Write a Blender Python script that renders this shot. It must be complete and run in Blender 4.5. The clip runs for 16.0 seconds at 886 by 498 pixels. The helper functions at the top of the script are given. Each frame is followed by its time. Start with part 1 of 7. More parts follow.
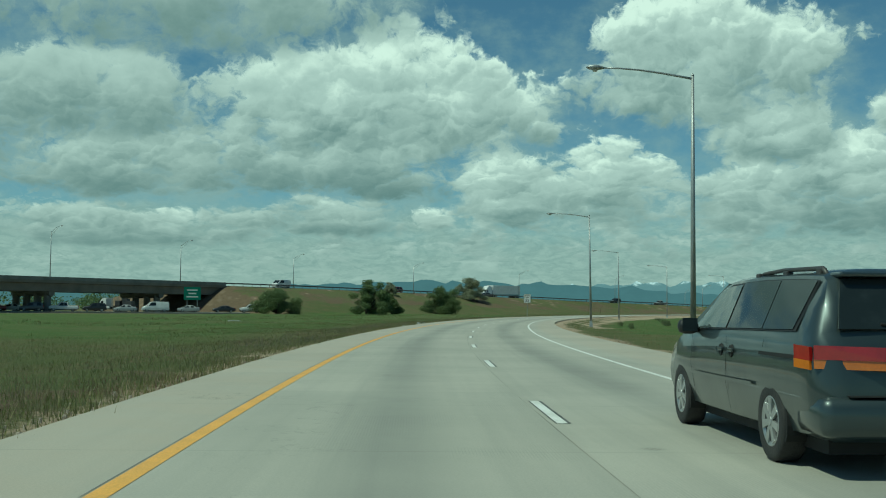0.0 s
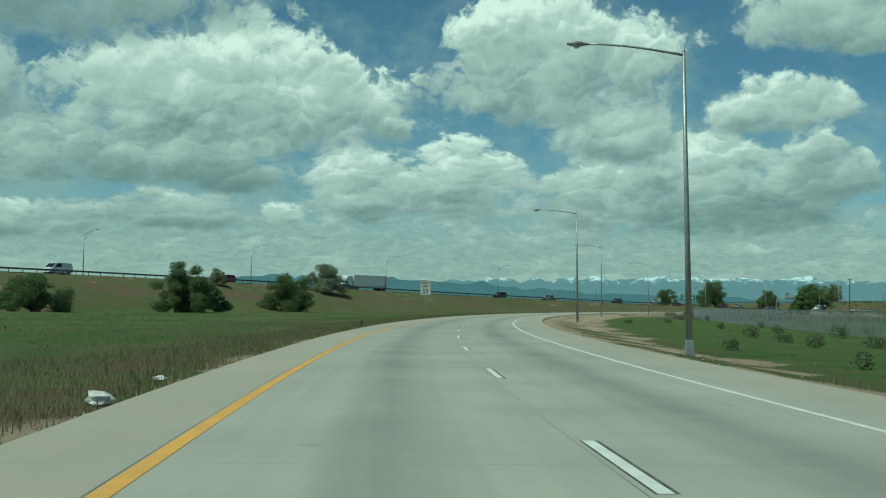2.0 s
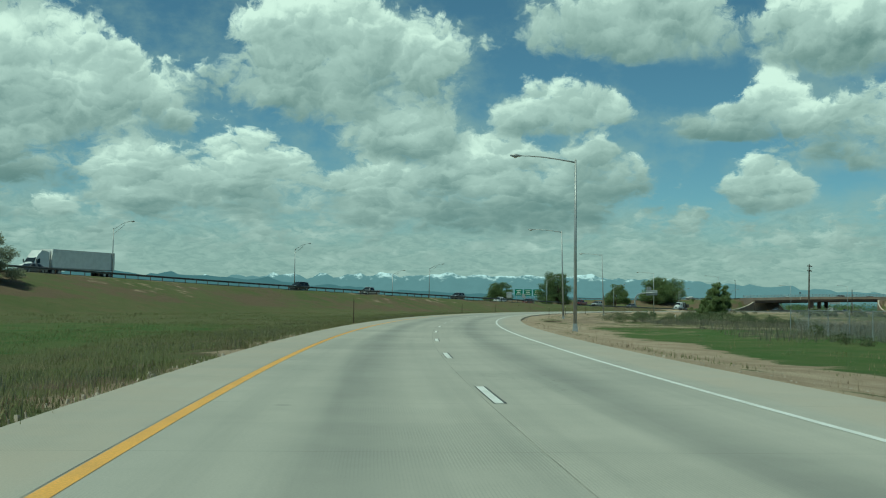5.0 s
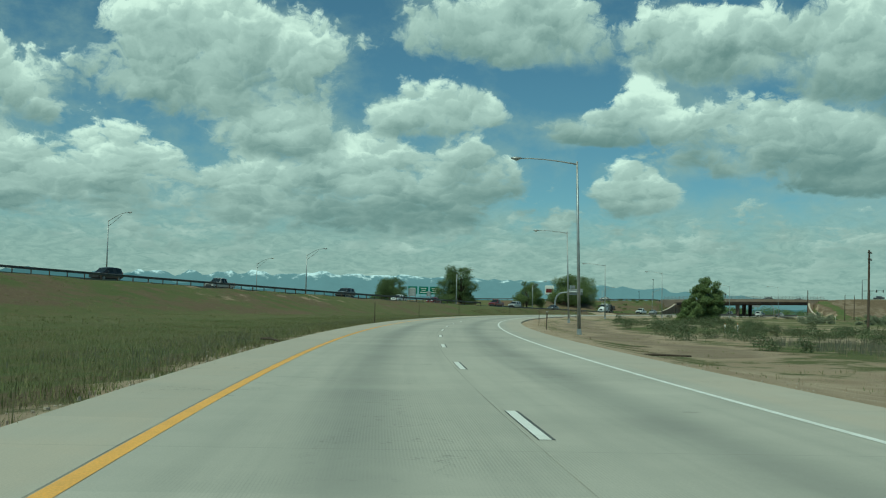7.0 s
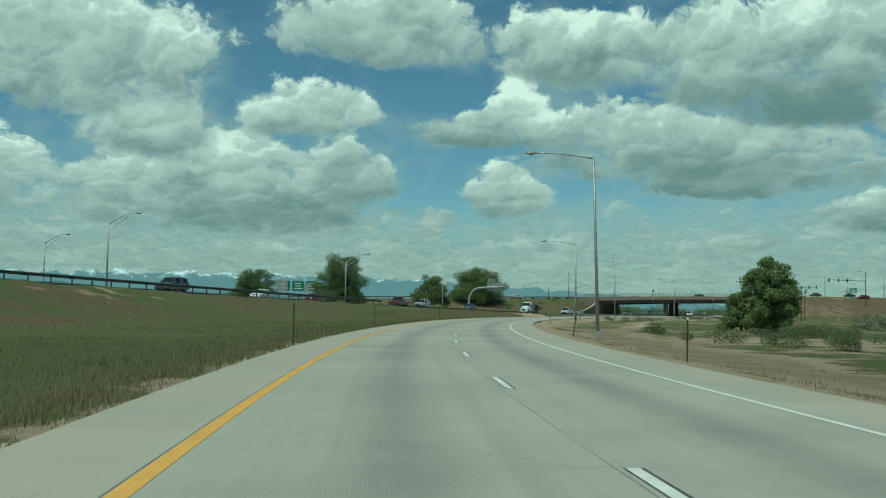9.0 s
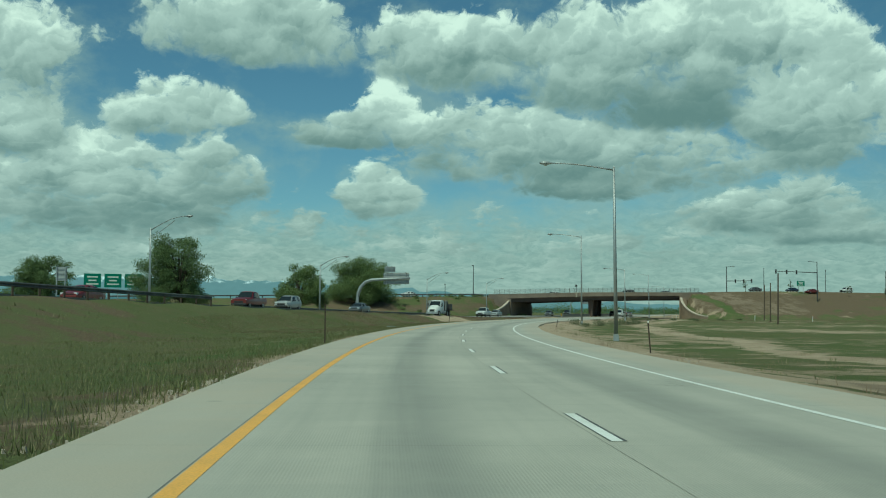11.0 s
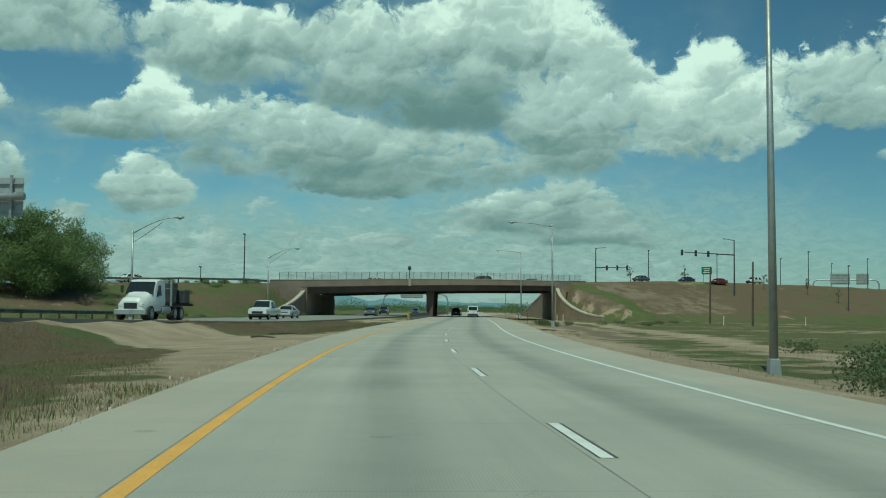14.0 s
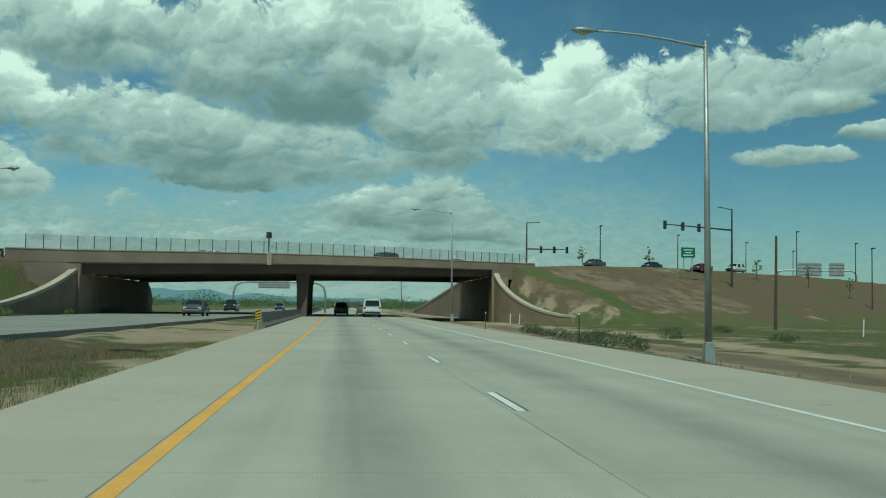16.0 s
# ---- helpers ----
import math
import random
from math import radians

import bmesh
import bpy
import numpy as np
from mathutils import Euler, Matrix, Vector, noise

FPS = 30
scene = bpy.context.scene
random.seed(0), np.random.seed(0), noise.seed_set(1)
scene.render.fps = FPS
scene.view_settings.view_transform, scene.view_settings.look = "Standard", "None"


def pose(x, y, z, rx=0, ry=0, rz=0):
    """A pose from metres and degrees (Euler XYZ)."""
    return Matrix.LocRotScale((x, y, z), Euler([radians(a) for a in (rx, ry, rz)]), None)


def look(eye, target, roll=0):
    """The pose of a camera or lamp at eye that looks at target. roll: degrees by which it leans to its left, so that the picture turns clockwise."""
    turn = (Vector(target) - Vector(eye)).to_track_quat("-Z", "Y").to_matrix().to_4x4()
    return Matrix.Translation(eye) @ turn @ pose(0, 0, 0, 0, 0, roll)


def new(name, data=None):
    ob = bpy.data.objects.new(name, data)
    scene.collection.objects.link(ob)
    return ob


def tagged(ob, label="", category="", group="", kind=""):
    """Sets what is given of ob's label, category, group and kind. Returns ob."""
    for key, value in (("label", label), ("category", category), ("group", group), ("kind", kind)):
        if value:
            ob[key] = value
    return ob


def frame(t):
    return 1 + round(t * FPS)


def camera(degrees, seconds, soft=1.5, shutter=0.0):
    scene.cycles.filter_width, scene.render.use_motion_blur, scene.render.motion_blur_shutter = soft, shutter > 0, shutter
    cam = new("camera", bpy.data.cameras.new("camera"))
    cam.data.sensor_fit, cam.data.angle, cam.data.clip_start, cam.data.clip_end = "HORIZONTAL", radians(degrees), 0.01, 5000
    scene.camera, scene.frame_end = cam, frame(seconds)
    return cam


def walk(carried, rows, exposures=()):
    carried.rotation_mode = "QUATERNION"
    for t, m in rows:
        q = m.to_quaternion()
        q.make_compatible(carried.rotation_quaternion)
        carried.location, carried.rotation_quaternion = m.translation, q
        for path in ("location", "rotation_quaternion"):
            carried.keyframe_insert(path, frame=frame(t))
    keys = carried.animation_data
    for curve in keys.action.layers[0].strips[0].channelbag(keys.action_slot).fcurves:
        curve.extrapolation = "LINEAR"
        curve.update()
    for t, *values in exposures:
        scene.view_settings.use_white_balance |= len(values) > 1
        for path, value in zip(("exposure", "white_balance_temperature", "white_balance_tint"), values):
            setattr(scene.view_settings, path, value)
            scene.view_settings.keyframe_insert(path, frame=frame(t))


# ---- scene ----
cam = camera(44.59, 16.0, soft=1.1)
PATH = [
    (0.0, (2.017, -7.298, 1.259), (2.352, 2.682, 1.805), 0.53),
    (0.5, (1.850, 11.244, 1.259), (2.420, 21.212, 1.813), 0.37),
    (1.0, (2.310, 29.564, 1.259), (3.207, 39.509, 1.796), 0.38),
    (1.5, (3.417, 47.900, 1.259), (4.717, 57.801, 1.784), 0.56),
    (2.0, (5.072, 66.045, 1.259), (6.783, 75.883, 1.777), 0.66),
    (2.5, (7.237, 83.632, 1.259), (9.312, 93.401, 1.780), 0.44),
    (3.0, (9.932, 101.302, 1.259), (12.351, 110.991, 1.776), 0.21),
    (3.5, (13.270, 119.104, 1.259), (16.020, 128.705, 1.772), 0.29),
    (4.0, (17.161, 136.526, 1.259), (20.237, 146.028, 1.770), 0.51),
    (4.5, (21.563, 154.160, 1.259), (24.921, 163.566, 1.769), 0.63),
    (5.0, (26.500, 171.837, 1.259), (30.110, 181.149, 1.770), 0.79),
    (5.5, (31.961, 189.395, 1.259), (35.823, 198.605, 1.772), 1.00),
    (6.0, (37.930, 206.679, 1.259), (42.054, 215.775, 1.776), 1.26),
    (6.5, (44.366, 223.541, 1.259), (48.758, 232.510, 1.780), 1.56),
    (7.0, (51.154, 239.670, 1.259), (55.819, 248.499, 1.789), 1.29),
    (7.5, (58.505, 256.111, 1.259), (63.439, 264.793, 1.780), 1.30),
    (8.0, (66.320, 272.566, 1.259), (71.481, 281.115, 1.800), 1.09),
    (8.5, (74.822, 288.948, 1.259), (80.225, 297.345, 1.802), 0.95),
    (9.0, (83.981, 305.216, 1.259), (89.642, 313.440, 1.808), 1.09),
    (9.5, (93.754, 321.251, 1.259), (99.654, 329.305, 1.817), 0.89),
    (10.0, (104.048, 337.059, 1.259), (110.182, 344.936, 1.826), 0.72),
    (10.5, (114.855, 352.604, 1.259), (121.220, 360.295, 1.831), 0.58),
    (11.0, (126.175, 367.841, 1.259), (132.771, 375.335, 1.833), 0.45),
    (11.5, (138.007, 382.727, 1.259), (144.831, 390.014, 1.828), 0.33),
    (12.0, (150.158, 397.368, 1.259), (157.232, 404.414, 1.811), 0.62),
    (12.5, (162.932, 411.550, 1.259), (170.248, 418.343, 1.833), 0.43),
    (13.0, (176.394, 425.347, 1.259), (183.967, 431.852, 1.837), 0.44),
    (13.5, (190.618, 439.103, 1.259), (198.425, 445.325, 1.836), 0.45),
    (14.0, (205.280, 452.398, 1.259), (213.287, 458.361, 1.824), 0.56),
    (14.5, (219.739, 464.638, 1.259), (227.932, 470.345, 1.819), 0.78),
    (15.0, (234.703, 476.558, 1.259), (243.081, 481.988, 1.824), 0.97),
    (15.5, (250.093, 488.177, 1.259), (258.656, 493.313, 1.806), 0.89),
    (16.0, (265.546, 499.309, 1.259), (274.226, 504.244, 1.798), 0.84),
]
walk(cam, [(t, look(eye, target, roll)) for t, eye, target, roll in PATH],
     exposures=[(0.0, -0.30, 6000, -28), (16.0, -0.30, 6000, -28)])

# ---- light ----
SUN_AZ, SUN_EL = -112.0, 60.0
sun_dir = Vector((math.sin(radians(SUN_AZ)) * math.cos(radians(SUN_EL)), math.cos(radians(SUN_AZ)) * math.cos(radians(SUN_EL)), math.sin(radians(SUN_EL))))
sun = new("sun", bpy.data.lights.new("sun", "SUN"))
sun.data.energy, sun.data.angle, sun.data.color = 3.6, radians(0.5), (1.0, 0.93, 0.83)
sun.matrix_world = look(sun_dir * 100, (0, 0, 0))

# Clouds: bearing, height of the widest part, half width, whole height (degrees), brightness.
CLOUDS_WEST = [
    (-12.8, 15.2, 12.7, 7.5, 0.50), (-16.7, 9.6, 6.6, 5.0, 0.46), (-1.5, 9.5, 9.2, 6.8, 0.66), (-14.9, 6.8, 8.1, 4.0, 0.50), (-4.8, 7.1, 6.3, 3.7, 0.46), (-0.8, 6.2, 3.3, 2.5, 0.38),
    (5.4, 5.7, 3.2, 3.8, 0.64), (10.9, 5.7, 4.6, 4.7, 0.62), (17.5, 5.4, 3.0, 3.4, 0.56), (1.0, 4.4, 1.5, 1.5, 0.66), (-14.6, 3.7, 7.3, 2.2, 0.48), (-4.2, 4.4, 4.1, 2.2, 0.48),
    (15.9, 11.5, 6.8, 6.7, 0.62), (19.5, 8.4, 3.6, 3.2, 0.58), (6.5, 9.2, 1.3, 1.7, 0.48)]
CLOUDS_NORTH = [
    (27.2, 9.8, 3.7, 3.3, 0.64), (31.4, 14.0, 5.9, 4.5, 0.60), (41.2, 12.9, 4.7, 4.0, 0.60), (48.6, 12.0, 3.6, 5.3, 0.54), (37.0, 9.1, 4.5, 2.0, 0.44), (38.5, 10.4, 1.7, 2.6, 0.92),
    (37.9, 5.8, 2.3, 2.9, 0.58), (22.7, 6.4, 2.4, 3.3, 0.66), (24.5, 5.1, 6.2, 4.9, 0.46), (45.2, 8.4, 6.1, 3.4, 0.50), (48.3, 6.4, 3.4, 1.4, 0.30), (17.6, 5.0, 1.9, 3.3, 0.58),
    (29.3, 6.4, 2.8, 3.1, 0.44), (34.2, 13.4, 2.6, 2.6, 0.56)]
CLOUDS_EAST = [
    (48.5, 12.3, 3.5, 5.6, 0.56), (55.8, 13.7, 5.0, 7.0, 0.74), (53.6, 10.4, 4.4, 4.1, 0.24), (60.7, 9.4, 3.6, 6.7, 0.60), (44.1, 8.1, 4.9, 3.9, 0.50), (52.4, 7.2, 5.6, 3.5, 0.46),
    (48.4, 6.2, 3.3, 1.4, 0.30), (56.5, 5.0, 2.4, 1.6, 0.50), (37.6, 5.8, 2.0, 2.6, 0.58), (60.2, 4.7, 3.6, 2.8, 0.44), (42.8, 8.0, 4.0, 3.5, 0.50), (48.4, 7.6, 5.7, 3.5, 0.46)]
CLOUDS_FAR_EAST = [
    (60.2, 9.4, 4.2, 6.7, 0.58), (67.3, 9.6, 4.6, 6.1, 0.78), (74.7, 10.4, 4.1, 4.4, 0.62), (82.0, 11.8, 4.8, 3.5, 0.58), (80.0, 10.3, 2.2, 1.4, 0.50), (78.2, 7.7, 3.2, 1.0, 0.50),
    (83.5, 8.7, 3.2, 1.1, 0.50), (56.9, 4.8, 3.5, 1.9, 0.46), (61.7, 3.8, 4.1, 1.3, 0.42)]


class Nodes:
    """Short hand for node trees."""

    def __init__(self, tree):
        self.tree = tree

    def add(self, kind, **values):
        node = self.tree.nodes.new(kind)
        for key, value in values.items():
            if key == "op":
                node.operation = value
            elif key == "inputs":
                for where, what in value.items():
                    self.put(node, where, what)
        return node

    def put(self, node, where, what):
        if isinstance(what, bpy.types.NodeSocket):
            self.tree.links.new(what, node.inputs[where])
        else:
            node.inputs[where].default_value = what

    def math(self, op, a, b=0.0, c=0.0):
        return self.add("ShaderNodeMath", op=op, inputs={0: a, 1: b, 2: c}).outputs[0]

    def mix(self, factor, a, b, blend="MIX"):
        node = self.tree.nodes.new("ShaderNodeMix")
        node.data_type, node.blend_type = "RGBA", blend
        self.put(node, 0, factor)
        self.put(node, 6, a if isinstance(a, bpy.types.NodeSocket) else (*a, 1))
        self.put(node, 7, b if isinstance(b, bpy.types.NodeSocket) else (*b, 1))
        return node.outputs[2]

    def noise(self, vector, scale, detail=4.0, rough=0.55, distort=0.0):
        node = self.tree.nodes.new("ShaderNodeTexNoise")
        if vector is not None:
            self.tree.links.new(vector, node.inputs["Vector"])
        node.inputs["Scale"].default_value, node.inputs["Detail"].default_value = scale, detail
        node.inputs["Roughness"].default_value, node.inputs["Distortion"].default_value = rough, distort
        return node.outputs["Fac"]

    def ramp(self, value, low, high, to_low=0.0, to_high=1.0, smooth=True):
        node = self.tree.nodes.new("ShaderNodeMapRange")
        node.interpolation_type = "SMOOTHSTEP" if smooth else "LINEAR"
        for i, v in enumerate((value, low, high, to_low, to_high)):
            self.put(node, i, v)
        return node.outputs[0]


def puff_group():
    """Node group: bearing and height to the ragged outline, the fine grain and the lit relief of the clouds."""
    group = bpy.data.node_groups.new("puffs", "ShaderNodeTree")
    for name in ("Bearing", "Height"):
        group.interface.new_socket(name, in_out="INPUT", socket_type="NodeSocketFloat")
    for name in ("Ragged", "Fine", "Relief"):
        group.interface.new_socket(name, in_out="OUTPUT", socket_type="NodeSocketFloat")
    n = Nodes(group)
    source, sink = group.nodes.new("NodeGroupInput"), group.nodes.new("NodeGroupOutput")
    az, el = source.outputs[0], source.outputs[1]
    rise = n.math("MULTIPLY", n.math("LOGARITHM", n.math("ADD", n.math("MAXIMUM", el, -1.0), 4.0), 2.718), 15.0)
    flat = n.add("ShaderNodeCombineXYZ", inputs={0: n.math("MULTIPLY", az, 0.80), 1: rise, 2: 3.7}).outputs[0]
    bend = n.tree.nodes.new("ShaderNodeTexNoise")
    n.put(bend, "Vector", flat), n.put(bend, "Scale", 0.45), n.put(bend, "Detail", 5.0), n.put(bend, "Roughness", 0.6)
    bent = n.add("ShaderNodeVectorMath", op="MULTIPLY_ADD", inputs={0: bend.outputs["Color"], 1: (2.4, 2.4, 0.0), 2: flat}).outputs[0]

    def heap(shift, scale, detail):
        where = n.add("ShaderNodeVectorMath", op="ADD", inputs={0: bent, 1: (*shift, 0.0)}).outputs[0]
        return n.noise(where, scale, detail, 0.60)

    def knobs(scale, seed):
        """Rounded heads: the distance into smooth cells."""
        where = n.add("ShaderNodeVectorMath", op="MULTIPLY_ADD", inputs={0: bent, 1: (scale, scale, 0.0), 2: (seed, seed, 0.0)}).outputs[0]
        cells = n.tree.nodes.new("ShaderNodeTexVoronoi")
        cells.voronoi_dimensions, cells.feature = "2D", "SMOOTH_F1"
        n.put(cells, "Vector", where), n.put(cells, "Scale", 1.0), n.put(cells, "Smoothness", 0.45)
        off = n.add("ShaderNodeSeparateXYZ", inputs={0: n.add("ShaderNodeVectorMath", op="SUBTRACT", inputs={0: where, 1: cells.outputs["Position"]}).outputs[0]})
        return n.math("SUBTRACT", 0.42, cells.outputs["Distance"]), n.math("MULTIPLY_ADD", off.outputs[0], -0.45, off.outputs[1])

    body, toward, above = heap((0.0, 0.0), 0.30, 10.0), heap((-0.5, 1.3), 0.30, 6.0), heap((-0.15, 0.40), 0.30, 10.0)
    relief = n.math("MULTIPLY_ADD", n.math("SUBTRACT", body, toward), 0.72, n.math("MULTIPLY", n.math("SUBTRACT", body, above), 0.70))
    ragged = n.math("MULTIPLY", n.math("SUBTRACT", body, 0.5), 2.3)
    for scale, seed, weight, light in ((0.62, 0.0, 0.42, 0.17), (1.7, 5.0, 0.26, 0.09)):
        bulge, slope = knobs(scale, seed)
        ragged = n.math("MULTIPLY_ADD", bulge, weight, ragged)
        relief = n.math("MULTIPLY_ADD", slope, light, relief)
    fine = n.math("SUBTRACT", n.noise(bent, 1.9, 8.0, 0.65), 0.5)
    group.links.new(ragged, sink.inputs[0])
    group.links.new(fine, sink.inputs[1])
    group.links.new(relief, sink.inputs[2])
    return group


def cloud_shapes(n, az, el, clouds, total, shade):
    """Adds each cloud's dome, flat below, to the sums of mass and of brightness."""
    for a, e, w, h, bright in clouds:
        dx = n.math("MULTIPLY", n.math("SUBTRACT", az, a), 1.0 / w)
        dy = n.math("SUBTRACT", el, e)
        v = n.math("MAXIMUM", n.math("MULTIPLY", dy, 1.0 / (0.72 * h)), n.math("MULTIPLY", dy, -1.0 / (0.32 * h)))
        mass = n.math("SUBTRACT", 1.0, n.math("MULTIPLY_ADD", dx, dx, n.math("MULTIPLY", v, v)))
        power = n.math("EXPONENT", n.math("MULTIPLY", mass, 4.0))
        total = n.math("ADD", power, total)
        tone = n.math("MULTIPLY_ADD", n.math("MINIMUM", n.math("MAXIMUM", dy, -0.4 * h), 0.8 * h), 0.67 / h, bright - 0.105)
        shade = n.math("MULTIPLY_ADD", power, tone, shade)
    return total, shade


def make_sky():
    world = bpy.data.worlds.new("sky")
    scene.world = world
    world.use_nodes = True
    world.node_tree.nodes.clear()
    n = Nodes(world.node_tree)
    sky = n.add("ShaderNodeTexSky")
    sky.sky_type, sky.sun_disc = "NISHITA", False
    sky.sun_elevation, sky.sun_rotation = radians(SUN_EL), radians(SUN_AZ)
    sky.altitude, sky.air_density, sky.dust_density, sky.ozone_density = 1600, 1.0, 0.6, 1.6
    where = n.add("ShaderNodeSeparateXYZ", inputs={0: n.add("ShaderNodeTexCoord").outputs["Generated"]})
    az = n.math("MULTIPLY", n.math("ARCTAN2", where.outputs[0], where.outputs[1]), 57.29578)
    el = n.math("MULTIPLY", n.math("ARCSINE", where.outputs[2]), 57.29578)
    group = puff_group()

    def puffs(bearing, height):
        node = world.node_tree.nodes.new("ShaderNodeGroup")
        node.node_tree = group
        n.put(node, 0, bearing), n.put(node, 1, height)
        return node.outputs

    ragged, fine, relief = puffs(az, el)
    # the large outlines wander a little
    spread = n.add("ShaderNodeCombineXYZ", inputs={0: n.math("MULTIPLY", az, 0.30), 1: n.math("MULTIPLY", el, 0.42), 2: 0.0}).outputs[0]
    wander = n.tree.nodes.new("ShaderNodeTexNoise")
    n.put(wander, "Vector", spread), n.put(wander, "Scale", 1.0), n.put(wander, "Detail", 4.0)
    apart = n.add("ShaderNodeSeparateXYZ", inputs={0: wander.outputs["Color"]})
    az_w = n.math("MULTIPLY_ADD", n.math("SUBTRACT", apart.outputs[0], 0.5), 1.7, az)
    el_w = n.math("MULTIPLY_ADD", n.math("SUBTRACT", apart.outputs[1], 0.5), 1.0, el)
    total, shade = 1e-4, 0.4e-4
    for clouds in (CLOUDS_WEST, CLOUDS_NORTH, CLOUDS_EAST, CLOUDS_FAR_EAST):
        total, shade = cloud_shapes(n, az_w, el_w, clouds, total, shade)
    # broken far layer low over the horizon
    layer = n.add("ShaderNodeCombineXYZ", inputs={0: n.math("MULTIPLY", az, 0.42), 1: n.math("MULTIPLY", n.math("LOGARITHM", n.math("ADD", n.math("MAXIMUM", el_w, -1.0), 2.2), 2.718), 5.5), 2: 1.0}).outputs[0]
    rows = n.math("MULTIPLY_ADD", n.math("SUBTRACT", n.noise(layer, 0.9, 6.0, 0.6), 0.5), 2.6, 0.05)
    low = n.math("SUBTRACT", rows, n.math("ADD", n.ramp(el, 4.2, 7.5, 0.0, 1.2), n.ramp(az, 60.0, 72.0, 0.0, 0.9)))
    power = n.math("EXPONENT", n.math("MULTIPLY", low, 4.0))
    total = n.math("ADD", power, total)
    shade = n.math("MULTIPLY_ADD", power, n.math("MULTIPLY_ADD", rows, 0.30, 0.43), shade)
    mass = n.math("MULTIPLY", n.math("LOGARITHM", total, 2.718), 0.25)
    tone = n.math("DIVIDE", shade, total)
    # crisp on the lit tops, torn and soft at the bases
    held = n.math("DIVIDE", n.math("MULTIPLY", mass, 1.15), n.math("ADD", n.math("ABSOLUTE", mass), 1.0))
    edge = n.math("ADD", n.math("MULTIPLY_ADD", ragged, 0.85, held), n.math("MULTIPLY", fine, 0.75))
    cover = n.ramp(edge, -0.06, n.ramp(tone, 0.34, 0.75, 0.50, 0.24))
    sheet_like = n.math("MULTIPLY", n.ramp(az, -9.0, 3.0, 1.0, 0.0), n.ramp(el, 9.5, 12.5))
    calm = n.math("MULTIPLY", n.ramp(tone, 0.30, 0.62, 0.55, 1.05), n.math("MULTIPLY_ADD", sheet_like, -0.7, 1.0))
    lit = n.math("MULTIPLY_ADD", relief, calm, tone)
    lit = n.math("MULTIPLY_ADD", n.math("SUBTRACT", n.noise(spread, 1.2, 5.0), 0.5), 0.55, lit)
    lit = n.math("ADD", lit, n.math("MULTIPLY_ADD", fine, 0.12, n.ramp(edge, 0.0, 0.8, 0.09, -0.06)))
    glare = n.ramp(lit, 0.77, 1.12)
    lit = n.ramp(lit, 0.02, 0.98)
    colour = n.mix(lit, (0.200, 0.280, 0.296), (0.660, 0.725, 0.725))
    colour = n.mix(glare, colour, (1.02, 1.06, 1.02))
    blue = n.mix(1.0, sky.outputs[0], (0.068, 0.081, 0.083), "MULTIPLY")
    # clearer air towards the east
    blue = n.mix(n.ramp(az, 58.0, 76.0, 0.0, 1.0), blue, n.mix(1.0, blue, (0.78, 0.80, 0.82), "MULTIPLY"))
    blue = n.mix(n.math("MULTIPLY", n.ramp(el, 0.0, 5.5, 0.62, 0.0), n.ramp(az, 60.0, 78.0, 1.0, 0.6)), blue, (0.25, 0.365, 0.385))
    # thin high veil, and the milky sheet over the horizon
    veil = n.ramp(n.math("ADD", n.noise(spread, 0.7, 7.0, 0.62), n.math("MULTIPLY", mass, 0.12)), 0.38, 0.72, 0.0, n.ramp(az, 52.0, 72.0, 0.55, 0.06))
    blue = n.mix(veil, blue, (0.42, 0.50, 0.50))
    torn = n.math("MULTIPLY_ADD", ragged, 2.2, n.math("ADD", el, n.ramp(az, 66.0, 82.0, 0.0, 1.5)))
    sheet = n.math("MULTIPLY", n.ramp(torn, 2.6, n.ramp(az, 46.0, 58.0, 6.2, 8.6), 1.0, 0.0), n.ramp(az, 62.0, 80.0, 0.9, 0.35))
    blue = n.mix(sheet, blue, n.mix(n.ramp(fine, -0.2, 0.2), (0.34, 0.425, 0.435), (0.48, 0.56, 0.555)))
    colour = n.mix(n.ramp(el, 0.5, 4.0, 0.88, 0.0), colour, (0.470, 0.550, 0.545))
    whole = n.mix(n.math("MULTIPLY", cover, 0.97), blue, colour)
    background = n.add("ShaderNodeBackground", inputs={0: whole, 1: 1.0})
    n.add("ShaderNodeOutputWorld", inputs={0: background.outputs[0]})


make_sky()

# ---- materials ----


